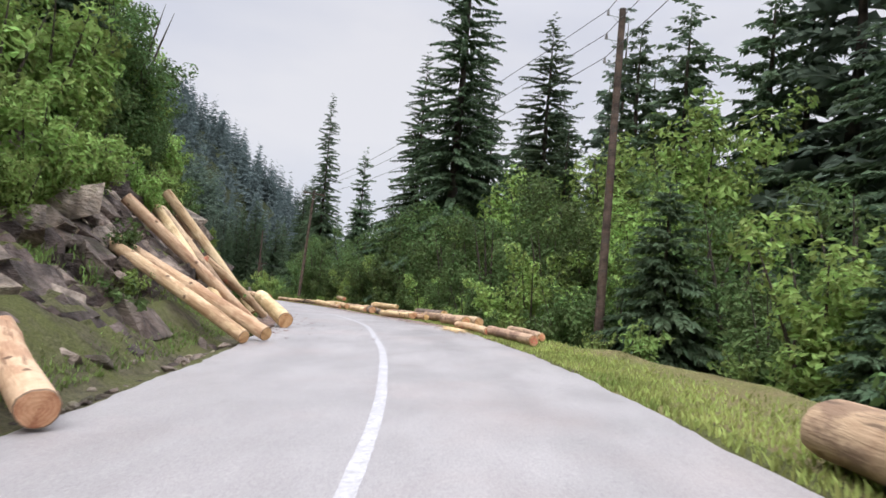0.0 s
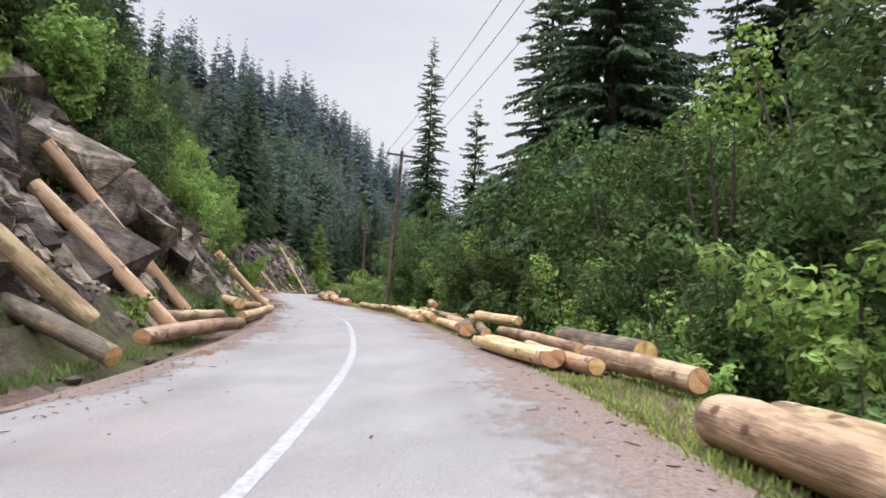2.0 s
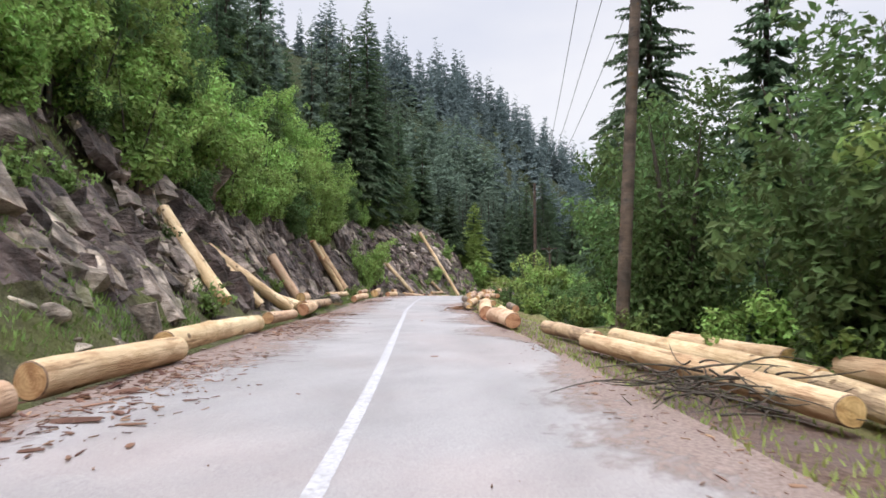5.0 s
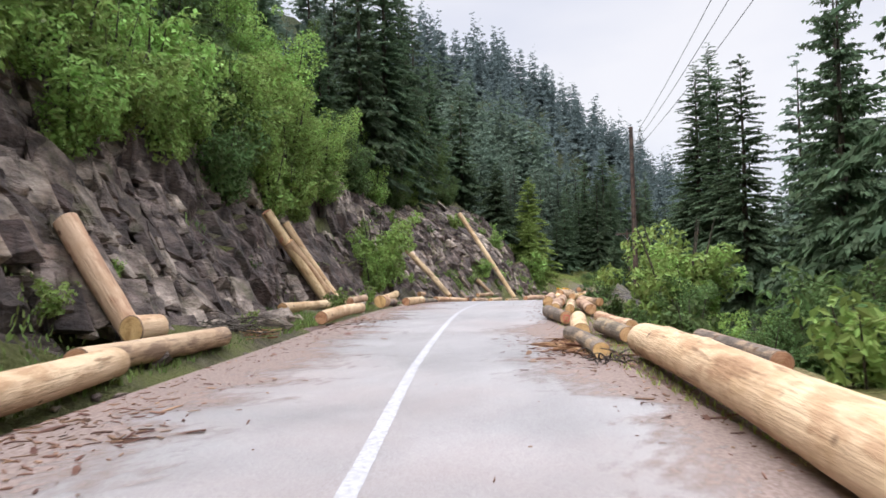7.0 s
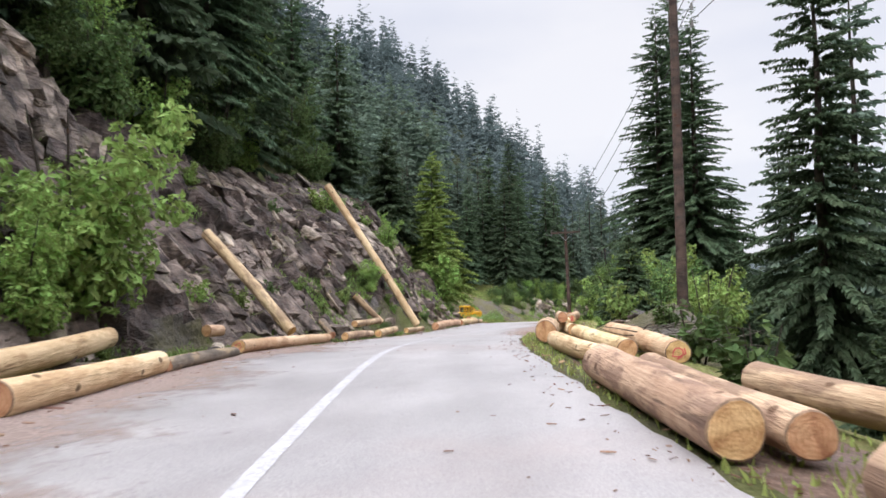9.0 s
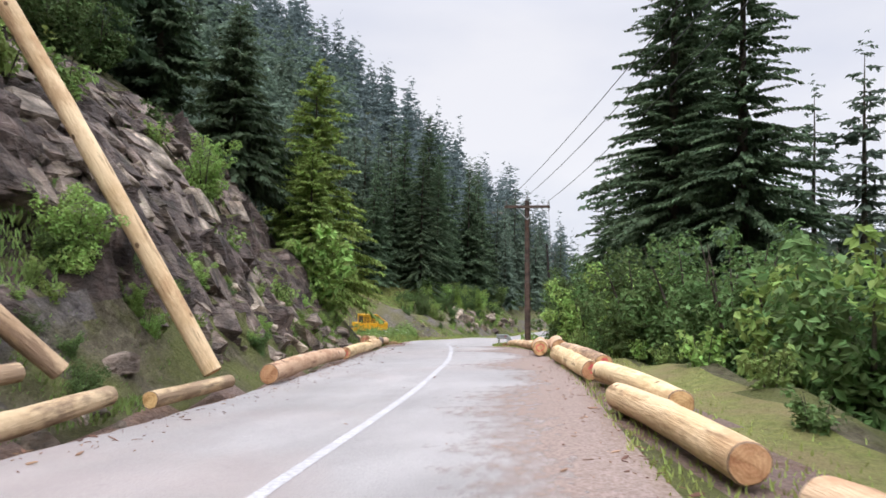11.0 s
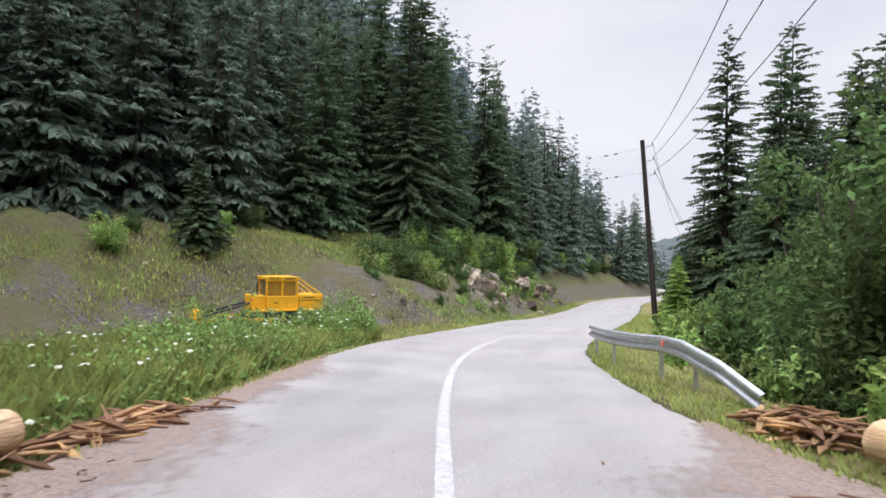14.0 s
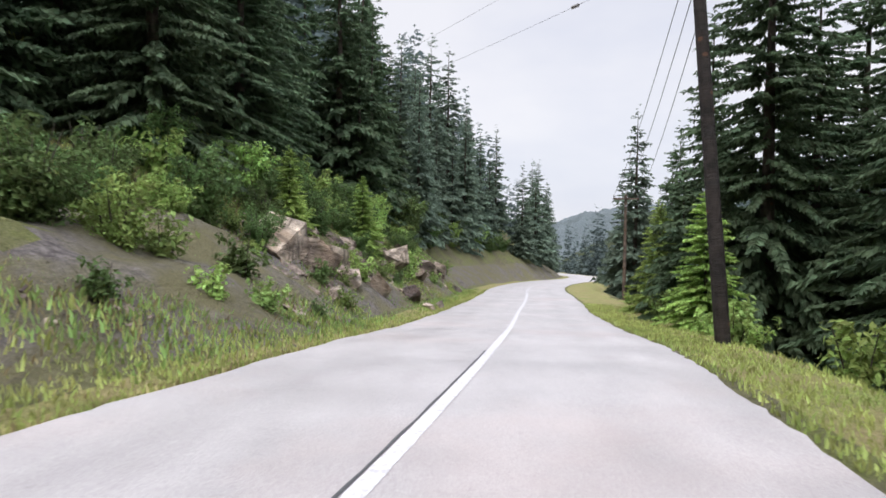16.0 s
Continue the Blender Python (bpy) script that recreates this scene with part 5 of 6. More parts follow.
log(36.4, -6.3, 0.51, 41.4, -4.7, 0.36, 0.17, "T", EDGE)
log(44.7, -4.35, 0.17, 51, -3.5, 0.17, 0.17, "P", EDGE)
log(45.3, -4.5, 0.56, 48.2, -5.3, 0.61, 0.204, "P", EDGE)
log(48.1, -4.7, 0.37, 52.1, -4, 0.23, 0.145, "P", EDGE)
log(54.1, -3.75, 0.17, 56.1, -3.75, 0.17, 0.17, "P", EDGE)
log(56.9, -3.95, 0.19, 59.9, -3.6, 0.19, 0.187, "P", EDGE)
log(60.4, -3.95, 0.21, 65.4, -3.75, 0.21, 0.187, "P", EDGE)
log(68.2, -4.1, 0.17, 71.2, -4, 0.17, 0.162, "P", EDGE)
log(77.5, -7.1, 0.86, 75.9, -4.6, 0.26, 0.204, "P", EDGE)
log(73.7, -4.1, 0.21, 78.4, -4.5, 0.21, 0.204, "P", EDGE)
log(78.2, -4.9, 0.22, 81.9, -4.5, 0.22, 0.196, "T", EDGE)
log(80.6, -5.5, 0.45, 81.3, -5.4, 0.45, 0.23, "P", EDGE)
log(90.2, -6.3, 0.27, 97, -5.9, 0.27, 0.17, "P", EDGE)
log(87.3, -4.15, 0.17, 92.4, -4.35, 0.17, 0.17, "P", EDGE)
log(92.6, -4.8, 0.37, 94.7, -4.85, 0.42, 0.128, "T", EDGE)
log(95, -4.35, 0.26, 95.7, -4.35, 0.26, 0.246, "P", EDGE)
log(96.2, -4.5, 0.17, 97.4, -4.4, 0.17, 0.145, "D", EDGE)
log(97.5, -3.95, 0.17, 101, -4.15, 0.17, 0.17, "P", EDGE)
log(98.9, -5.3, 0.27, 102.8, -6, 0.46, 0.187, "P", EDGE)
log(101.2, -4.15, 0.08, 104.3, -4.35, 0.08, 0.111, "D", EDGE)
log(106.2, -5.9, 0.47, 106.7, -5.8, 0.47, 0.136, "P", EDGE)
log(104.8, -4.5, 0.15, 111.6, -4.78, 0.16, 0.145, "P", EDGE, True)
log(113, -5.4, 0.67, 112.2, -4.8, 0.23, 0.128, "D", EDGE)
log(112.6, -4.5, 0.16, 116, -4.55, 0.18, 0.128, "T", EDGE)
log(116.4, -5.3, 0.57, 119.2, -5.1, 0.67, 0.128, "T", EDGE)
log(116.3, -4.35, 0.17, 120.4, -4.6, 0.27, 0.145, "T", EDGE, True)
log(120.8, -4.2, 0.16, 123.4, -3.9, 0.16, 0.119, "T", EDGE)
log(124.2, -3.4, 0.2, 130.3, -3.0, 0.2, 0.185, "P", EDGE)
log(130.9, -2.95, 0.18, 135.6, -2.80, 0.18, 0.175, "P", EDGE, True)
log(136.0, -2.9, 0.19, 138.8, -2.85, 0.19, 0.185, "P", EDGE, True)
log(138.6, -3.35, 0.32, 141.6, -3.45, 0.28, 0.204, "P", EDGE, True)
log(141.8, -3.35, 0.21, 144.6, -3.5, 0.21, 0.204, "D", EDGE)
log(144.9, -3.72, 0.2, 147.9, -3.68, 0.2, 0.178, "P", EDGE)
log(143, -4.6, 0.27, 146, -4.8, 0.27, 0.17, "P", EDGE)

log(5, 2.68, 0.23, 1, 2.55, 0.23, 0.23, "T", marked=True)
log(18.3, 1.95, 0.13, 14.75, 2.25, 0.13, 0.13, "T", marked=True)
log(19.8, 2.95, 0.11, 16.3, 2.85, 0.11, 0.11, "T", marked=True)
log(22.0, 1.78, 0.12, 18.1, 1.86, 0.12, 0.115, "P", marked=True)
log(25.4, 2.1, 0.2, 23.0, 2.3, 0.2, 0.195, "T", marked=True)
log(25.2, 2.5, 0.19, 22.6, 2.66, 0.19, 0.185, "T")
log(34.9, 1.87, 0.23, 30.8, 2.14, 0.23, 0.23, "P", torn=True)
log(33.6, 2.5, 0.15, 29.9, 2.55, 0.15, 0.145, "P")
log(31.6, 3.0, 0.17, 28.0, 3.15, 0.17, 0.165, "T")
log(39.6, 3.5, 0.17, 32.6, 3.2, 0.17, 0.145, "T")
log(35.6, 3.9, 0.26, 30.9, 3.7, 0.26, 0.238, "D")
log(41.6, 2.94, 0.23, 38.7, 2.22, 0.23, 0.22, "D")
log(42.2, 3.5, 0.17, 38.0, 2.62, 0.17, 0.165, "D")
log(45.1, 2.75, 0.15, 41.5, 2.6, 0.15, 0.15, "P")
log(45.6, 3.3, 0.2, 42.6, 3.1, 0.2, 0.19, "P")
log(44.6, 4.1, 0.46, 40.9, 4.2, 0.41, 0.17, "P")
log(49.1, 5, 0.17, 46.3, 5.4, 0.17, 0.17, "P")
log(42.5, 3.5, 0.52, 39.6, 4, 0.47, 0.145, "P")
log(48.2, 2.28, 0.15, 46.5, 2.33, 0.15, 0.14, "P")
log(51.6, 3.1, 0.19, 46.6, 2.87, 0.19, 0.185, "P")
log(52.2, 4.3, 0.19, 47.4, 4.05, 0.19, 0.18, "T")
log(56.4, 6.0, 0.3, 51.5, 5.5, 0.28, 0.16, "D")
log(54, 2.86, 0.22, 48.8, 2.78, 0.22, 0.212, "P")
log(58.4, 5.1, 0.19, 52.1, 4.72, 0.19, 0.165, "P")
log(53.2, 4.25, 0.74, 49.4, 3.5, 0.66, 0.153, "T", marked=True)
log(57.2, 4.1, 0.16, 53.0, 3.55, 0.16, 0.155, "T")
log(62.5, 2.95, 0.17, 55.7, 3.4, 0.17, 0.153, "P")
log(64, 3.9, 0.17, 57.4, 4.2, 0.17, 0.153, "P")
log(63, 4.8, 0.17, 59.8, 5.2, 0.17, 0.17, "P")
log(66.6, 3, 0.17, 63.1, 3.3, 0.17, 0.153, "T")
log(71.6, 2.3, 0.24, 67.8, 2.35, 0.24, 0.23, "P")
log(80.6, 2.85, 0.26, 72.4, 2.15, 0.26, 0.25, "P")
log(81.6, 4.05, 0.18, 78.2, 3.95, 0.18, 0.17, "D")
log(77, 3.2, 0.18, 72.4, 3.1, 0.18, 0.17, "P")
log(83.2, 2.0, 0.15, 80.1, 2.1, 0.15, 0.145, "D")
log(86.9, 2.55, 0.19, 83.1, 2.2, 0.19, 0.187, "P")
log(84.9, 2.85, 0.18, 82.5, 2.98, 0.18, 0.17, "D")
log(88, 3.2, 0.17, 84.8, 3.5, 0.17, 0.153, "P")
log(89.9, 1.95, 0.19, 87.2, 2.28, 0.19, 0.185, "D", marked=True)
log(94.7, 2.36, 0.2, 91.1, 2.18, 0.2, 0.19, "T")
log(95.0, 2.85, 0.17, 91.5, 2.66, 0.17, 0.165, "T")
log(99.8, 2.0, 0.22, 95.75, 2.0, 0.22, 0.215, "T")
log(95.2, 3.2, 0.19, 91.1, 3.28, 0.19, 0.185, "T")
log(99.4, 2.5, 0.19, 95.7, 2.46, 0.19, 0.18, "T")
log(98.4, 3.3, 0.19, 95.6, 3.9, 0.19, 0.17, "T")
log(105.1, 1.98, 0.17, 101.1, 2.32, 0.17, 0.162, "P", marked=True)
log(109.5, 2.72, 0.19, 102.1, 2.84, 0.19, 0.17, "P")
log(109.2, 3.55, 0.22, 101, 3.3, 0.22, 0.187, "P", marked=True)
log(110.6, 2.0, 0.28, 106.8, 1.85, 0.28, 0.27, "T")
log(114, 2.5, 0.21, 110.5, 2.65, 0.21, 0.17, "P")
log(115.4, 2.2, 0.17, 111.4, 2.1, 0.17, 0.162, "P")
log(114.6, 2.4, 0.55, 111.2, 2.4, 0.55, 0.162, "T")
log(129.8, 3.07, 0.21, 124.4, 2.78, 0.21, 0.204, "P", marked="6")
log(131.2, 3.5, 0.24, 125.4, 3.3, 0.24, 0.215, "T", marked="8")
log(135.6, 3.36, 0.26, 131.9, 2.88, 0.26, 0.25, "P", marked=True)
log(136.1, 4.0, 0.28, 131.9, 3.48, 0.28, 0.27, "P")
log(138.6, 4, 0.22, 136.4, 4, 0.22, 0.17, "P")
log(144, 3.45, 0.19, 136.4, 3.26, 0.19, 0.178, "P")
log(148.6, 3.15, 0.2, 144.9, 3.5, 0.2, 0.178, "P", marked=True)
log(148.7, 3.72, 0.21, 144.9, 4, 0.21, 0.187, "P", marked="11")
log(144.7, 3.9, 0.14, 142.9, 3.95, 0.14, 0.128, "P")
log(120.6, 2.3, 0.19, 116.4, 2.2, 0.19, 0.178, "P")
log(124, 2.9, 0.21, 119.6, 2.8, 0.21, 0.187, "P")


# ---- poles and wires ----
def pole(s, u, height, lean=0.0, arm=2.1, z=None, label="weathered dark wooden power pole with a crossarm", arms=True, side=1, mat=POLE_WOOD, first=0.25, gap=0.55):
    root = new("power_pole")
    root.empty_display_size = 0.3
    p = ground_at(s, u, 0.0)
    if z is not None:
        p.z = z
    root.matrix_world = Matrix.Translation(p) @ Euler((0, radians(lean), radians(heading(s)))).to_matrix().to_4x4()
    part("post", rod_bm((0, 0, -0.8), (0, 0, height), 0.16, 0.11, 14), mat, root)
    tips = []
    if arms:
        cross = part("crossarm", box_bm(arm, 0.10, 0.13, (0, -0.13, height - 0.32), 0.012), POLE_WOOD, root)
        for sgn in (-1, 1):
            part("brace", rod_bm((sgn * 0.5, -0.13, height - 0.38), (0, -0.13, height - 0.95), 0.018, None, 6), STEEL, root)
        for x, zz in ((-arm / 2 + 0.08, height - 0.26), (0.0, height), (arm / 2 - 0.08, height - 0.26)):
            bm = rod_bm((x, -0.13 if x else 0, zz), (x, -0.13 if x else 0, zz + 0.22), 0.014, None, 6)
            for k in range(3):
                extra = rod_bm((x, -0.13 if x else 0, zz + 0.08 + 0.05 * k), (x, -0.13 if x else 0, zz + 0.115 + 0.05 * k), 0.05 - 0.008 * k, 0.03, 10)
                tmp = bpy.data.meshes.new("tmp")
                extra.to_mesh(tmp)
                extra.free()
                bm.from_mesh(tmp)
                bpy.data.meshes.remove(tmp)
            part("insulator", bm, CERAMIC, root)
            tips.append(root.matrix_world @ Vector((x, -0.13 if x else 0, zz + 0.22)))
        # slack jumper loops between the dead ends
        for x in (-arm / 2 + 0.08, 0.12, arm / 2 - 0.08):
            q = np.linspace(0, math.pi, 9)
            loop = np.stack([x + 0.05 * np.sin(2 * q), -0.13 - 0.30 * np.cos(q), height - 0.10 - 0.42 * np.sin(q)], -1)
            v, f = tube(loop, np.full(9, 0.010), 5)
            child("jumper_wire", mesh_of("jumper_wire", v, f, (WIRE,), True), root)
    else:
        for k in range(3):
            zz = height - first - gap * k
            part("bracket", rod_bm((0, 0, zz), (side * 0.52, 0, zz + 0.03), 0.018, None, 6), STEEL, root)
            part("brace", rod_bm((0, 0, zz - 0.28), (side * 0.34, 0, zz + 0.01), 0.010, None, 6), STEEL, root)
            part("insulator", rod_bm((side * 0.50, 0, zz + 0.02), (side * 0.50, 0, zz + 0.20), 0.05, 0.03, 10), CERAMIC, root)
            tips.append(root.matrix_world @ Vector((side * 0.50, 0, zz + 0.20)))
    tagged(root, label, "power pole", "poles along the road")
    return tips


def wire(a, b, sag, r=0.012):
    t = np.linspace(0, 1, 25)[:, None]
    p = np.array(a)[None] * (1 - t) + np.array(b)[None] * t
    p[:, 2] -= 4 * sag * (t * (1 - t))[:, 0]
    v, f = tube(p, np.full(25, r), 5)
    tagged(new("power_cable", mesh_of("power_cable", v, f, (WIRE,), True)), "thin black overhead cable between the poles", "cable", "overhead cables")


TIPS = [
    pole(-28, 7.0, 9.5),
    pole(20.6, 6.1, 11.9, arms=False, side=-1, first=0.3, gap=0.8, label="weathered brown wooden power pole with side brackets"),
    pole(65.3, 4.45, 10.9, lean=3.0, label="dark wooden power pole with a crossarm beside the bushes"),
    pole(111.0, 5.7, 9.9, arms=False, side=1, first=0.3, gap=0.5, label="tall dark wooden power pole on the gravel heap"),
    pole(144.2, 3.75, 7.2, lean=-1.5, arm=2.2, label="brown wooden power pole with a crossarm and insulators"),
    pole(179.5, 3.75, 9.7, lean=-5.0, arms=False, mat=TARRED, first=0.35, gap=0.75, label="dark leaning power pole with side brackets"),
    pole(222, 7.0, 9.0),
]


def line_with_insulators(a, b, sag, name_label):
    """A stay cable with two dark strain insulators near its pole."""
    root = new("stay_cable")
    root.empty_display_size = 0.2
    root.location = Vector(a)
    t = np.linspace(0, 1, 25)[:, None]
    p = (np.array(b) - np.array(a))[None] * t
    p[:, 2] -= 4 * sag * (t * (1 - t))[:, 0]
    v, f = tube(p, np.full(25, 0.004), 5)
    child("cable", mesh_of("cable", v, f, (WIRE,), True), root)
    for q in (0.09, 0.12):
        mid = Vector((np.array(b) - np.array(a)) * q) - Vector((0, 0, 4 * sag * q * (1 - q)))
        way = (Vector(b) - Vector(a)).normalized()
        part("strain_insulator", rod_bm(mid - way * 0.13, mid + way * 0.13, 0.045, 0.045, 10), CERAMIC, root, "dark ribbed strain insulator")
    tagged(root, name_label, "cable", "overhead cables")


STAY = "black stay cable with strain insulators across the road"
line_with_insulators(at(144.1, 3.6, 6.5), at(171.2, -13.2, 13.2), 0.4, STAY)
line_with_insulators(at(179.4, 3.2, 9.2), at(210.7, -16.6, 12.9), 0.3, STAY)
line_with_insulators(at(179.4, 3.25, 7.9), at(210.8, -16.6, 11.6), 0.3, STAY)
for one, two in zip(TIPS, TIPS[1:]):
    for a, b in zip(one, two):
        wire(a, b, 0.7)


# ---- guard rail ----
def guard_rail():
    root = new("guard_rail")
    root.empty_display_size = 0.3
    root.matrix_world = Matrix.Translation(at(156, 2.3))
    inv = root.matrix_world.inverted()
    track = [(152.2, 3.55, 0.02), (153.2, 3.28, 0.36), (154.6, 3.06, 0.58), (155.7, 2.94, 0.60), (156.7, 2.60, 0.58), (158.4, 2.20, 0.58), (161.1, 1.94, 0.57)]
    prof = [(-0.155, 0.0), (-0.13, 0.045), (-0.09, 0.075), (-0.05, 0.045), (-0.025, 0.0), (0.025, 0.0), (0.05, 0.045), (0.09, 0.075), (0.13, 0.045), (0.155, 0.0)]
    ts = np.linspace(0, len(track) - 1, 60)
    pts = [np.interp(ts, range(len(track)), [t[k] for t in track]) for k in range(3)]
    v = []
    for s, u, h in zip(*pts):
        for z, o in prof:
            v.append(inv @ at(s, u - o, h + z))
        for z, o in reversed(prof):
            v.append(inv @ at(s, u - o + 0.006, h + z))
    m = 2 * len(prof)
    f = [(i * m + j, i * m + (j + 1) % m, (i + 1) * m + (j + 1) % m, (i + 1) * m + j) for i in range(59) for j in range(m)]
    child("rail_beam", mesh_of("rail_beam", v, f, (STEEL,), True), root, "dented galvanised steel beam")
    for s in (154.3, 155.9, 158.2, 160.7):
        u = float(np.interp(s, [t[0] for t in track], [t[1] for t in track]))
        base = inv @ at(s, u + 0.10)
        part("post", box_bm(0.07, 0.12, 1.0, base + Vector((0, 0, 0.12)), 0.006), STEEL, root)
    patch = inv @ at(155.4, 2.88, 0.62)
    part("reflector", box_bm(0.04, 0.12, 0.09, patch, 0.01), RED_SPRAY, root, "faded red reflector")
    tagged(root, "dented galvanised steel guard rail on the grass verge", "guard rail")


guard_rail()


# ---- yellow machine parked on the flat ----
def crawler():
    root = new("crawler_tractor")
    root.empty_display_size = 0.5
    root.matrix_world = Matrix.Translation(at(166.7, -10.5, -0.05)) @ pose(0, 0, 0, 0, 0, -46)
    # its own axes: it faces -y; the side at +x looks to the road's start
    for x in (-0.66, 0.66):
        bm = bmesh.new()
        ring = [(0.28 * math.cos(a) + (1.05 if math.cos(a) > 0 else -0.85), 0.28 * math.sin(a) + 0.30) for a in np.linspace(0, 2 * math.pi, 28, endpoint=False)]
        rows = [[bm.verts.new((x + o, y, z)) for y, z in ring] for o in (-0.19, 0.19)]
        for k in range(28):
            bm.faces.new((rows[0][k], rows[0][(k + 1) % 28], rows[1][(k + 1) % 28], rows[1][k]))
        bm.faces.new(rows[0])
        bm.faces.new(rows[1][::-1])
        part("track", bm, BLACK, root, "black steel crawler track")
        for y in (-0.85, -0.38, 0.1, 0.58, 1.05):
            part("track_roller", rod_bm((x - 0.21, y, 0.28), (x + 0.21, y, 0.28), 0.14, None, 14), YELLOW, root)
        part("fender", box_bm(0.42, 2.3, 0.06, (x, 0.15, 0.66), 0.015), YELLOW, root)
    part("chassis", box_bm(0.95, 2.5, 0.45, (0, 0.2, 0.62), 0.05), YELLOW, root)
    part("engine_hood", box_bm(1.15, 0.55, 0.62, (0, -0.78, 0.93), 0.07), YELLOW, root)
    part("side_panel", box_bm(1.42, 1.25, 0.52, (0, 0.12, 0.94), 0.03), YELLOW, root)
    rear = part("rear_body", box_bm(1.42, 0.98, 0.60, (0, 1.26, 0.93), 0.05), YELLOW, root)
    part("trim_strip", box_bm(0.012, 0.92, 0.02, (0.715, 1.24, 1.02), 0.004), BLACK, rear)
    for k in range(5):
        part("lettering_bar", box_bm(0.008, 0.07, 0.045, (0.716, 0.95 + 0.10 * k, 1.13), 0.002), BLACK, rear, "dark unreadable lettering")
    for k in range(3):
        part("vent_slot", box_bm(0.012, 0.035, 0.06, (0.715, -0.18 + 0.06 * k, 0.95), 0.004), BLACK, root)
    cab = part("cab", box_bm(1.30, 1.32, 0.12, (0, 0.12, 1.89), 0.03), YELLOW, root, "yellow cab roof")
    for x in (-0.60, 0.60):
        for y in (-0.48, 0.12, 0.72):
            part("cab_post", box_bm(0.07, 0.07, 0.66, (x, y, 1.50), 0.012), YELLOW, cab)
        part("cab_rail", box_bm(0.06, 1.25, 0.05, (x, 0.12, 1.80), 0.01), YELLOW, cab)
        for k in range(15):
            if k not in (0, 7, 14):
                part("mesh_bar", rod_bm((x, -0.48 + 1.2 * k / 14, 1.2), (x, -0.48 + 1.2 * k / 14, 1.8), 0.008, None, 5), YELLOW, cab)
        for k in range(8):
            part("mesh_bar", rod_bm((x, -0.48, 1.24 + 0.07 * k), (x, 0.72, 1.24 + 0.07 * k), 0.008, None, 5), YELLOW, cab)
        part("guard_bar", rod_bm((x, 0.74, 1.90), (x, 1.72, 1.22), 0.04, None, 8), YELLOW, root, "slanting rear guard bar")
        part("guard_bar", rod_bm((x, 0.74, 1.70), (x, 1.45, 1.22), 0.025, None, 8), YELLOW, root)
        part("hydraulic_hose", rod_bm((x * 0.97, 0.80, 1.84), (x * 0.97, 1.62, 1.26), 0.02, None, 6), BLACK, root)
    words = bpy.data.curves.new("cab_lettering", "FONT")
    words.body, words.size, words.align_x, words.align_y, words.extrude = "POWER", 0.12, "CENTER", "CENTER", 0.002
    words.materials.append(BLACK)
    sign = new("cab_lettering", words)
    sign.parent = cab
    sign.matrix_local = Matrix.Translation((0.652, -0.20, 1.89)) @ Matrix(((0, 0, 1, 0), (1, 0, 0, 0), (0, 1, 0, 0), (0, 0, 0, 1)))
    for k in range(4):
        part("lettering_bar", box_bm(0.008, 0.07, 0.06, (0.652, 0.25 + 0.1 * k, 1.89), 0.002), BLACK, cab, "dark unreadable lettering")
    part("cab_glass", box_bm(1.06, 1.10, 0.56, (0, 0.12, 1.48), 0.02), GLASS, cab, "dark brown cab windows")
    part("seat", box_bm(0.5, 0.15, 0.6, (0, 0.45, 1.25), 0.05), BLACK, root, "black seat")
    part("tail_lamp", box_bm(0.02, 0.05, 0.10, (0.60, -1.04, 1.10), 0.006), RED_SPRAY, root, "red lamp")
    bm = bmesh.new()
    prof = [(-0.06, 0.0), (-0.17, 0.18), (-0.20, 0.36), (-0.14, 0.52), (-0.05, 0.64)]
    rows = []
    for x in (-1.05, 1.05):
        rows.append([bm.verts.new((x, -2.86 + y, z + 0.06)) for y, z in prof] + [bm.verts.new((x, -2.79 + y, z + 0.06)) for y, z in reversed(prof)])
    n = len(rows[0])
    for k in range(n):
        bm.faces.new((rows[0][k], rows[0][(k + 1) % n], rows[1][(k + 1) % n], rows[1][k]))
    bm.faces.new(rows[0][::-1])
    bm.faces.new(rows[1])
    blade = part("blade", bm, YELLOW, root, "worn yellow dozer blade")
    part("cutting_edge", box_bm(2.1, 0.04, 0.14, (0, -2.94, 0.12), 0.006), BLACK, blade, "dark worn steel edge")
    for x in (-0.95, 0.95):
        part("push_arm", box_bm(0.12, 2.15, 0.16, (x * 0.95, -1.75, 0.34), 0.02), YELLOW, root)
    for x in (-0.35, 0.35):
        part("hydraulic_ram", rod_bm((x, -1.0, 0.95), (x * 1.2, -2.76, 0.50), 0.045, None, 8), BLACK, root)
    part("exhaust_pipe", rod_bm((0.25, -0.75, 1.2), (0.25, -0.75, 1.7), 0.04, None, 10), BLACK, root, "black exhaust pipe")
    tagged(root, "yellow crawler tractor with a caged cab parked on the flat", "crawler tractor")


crawler()


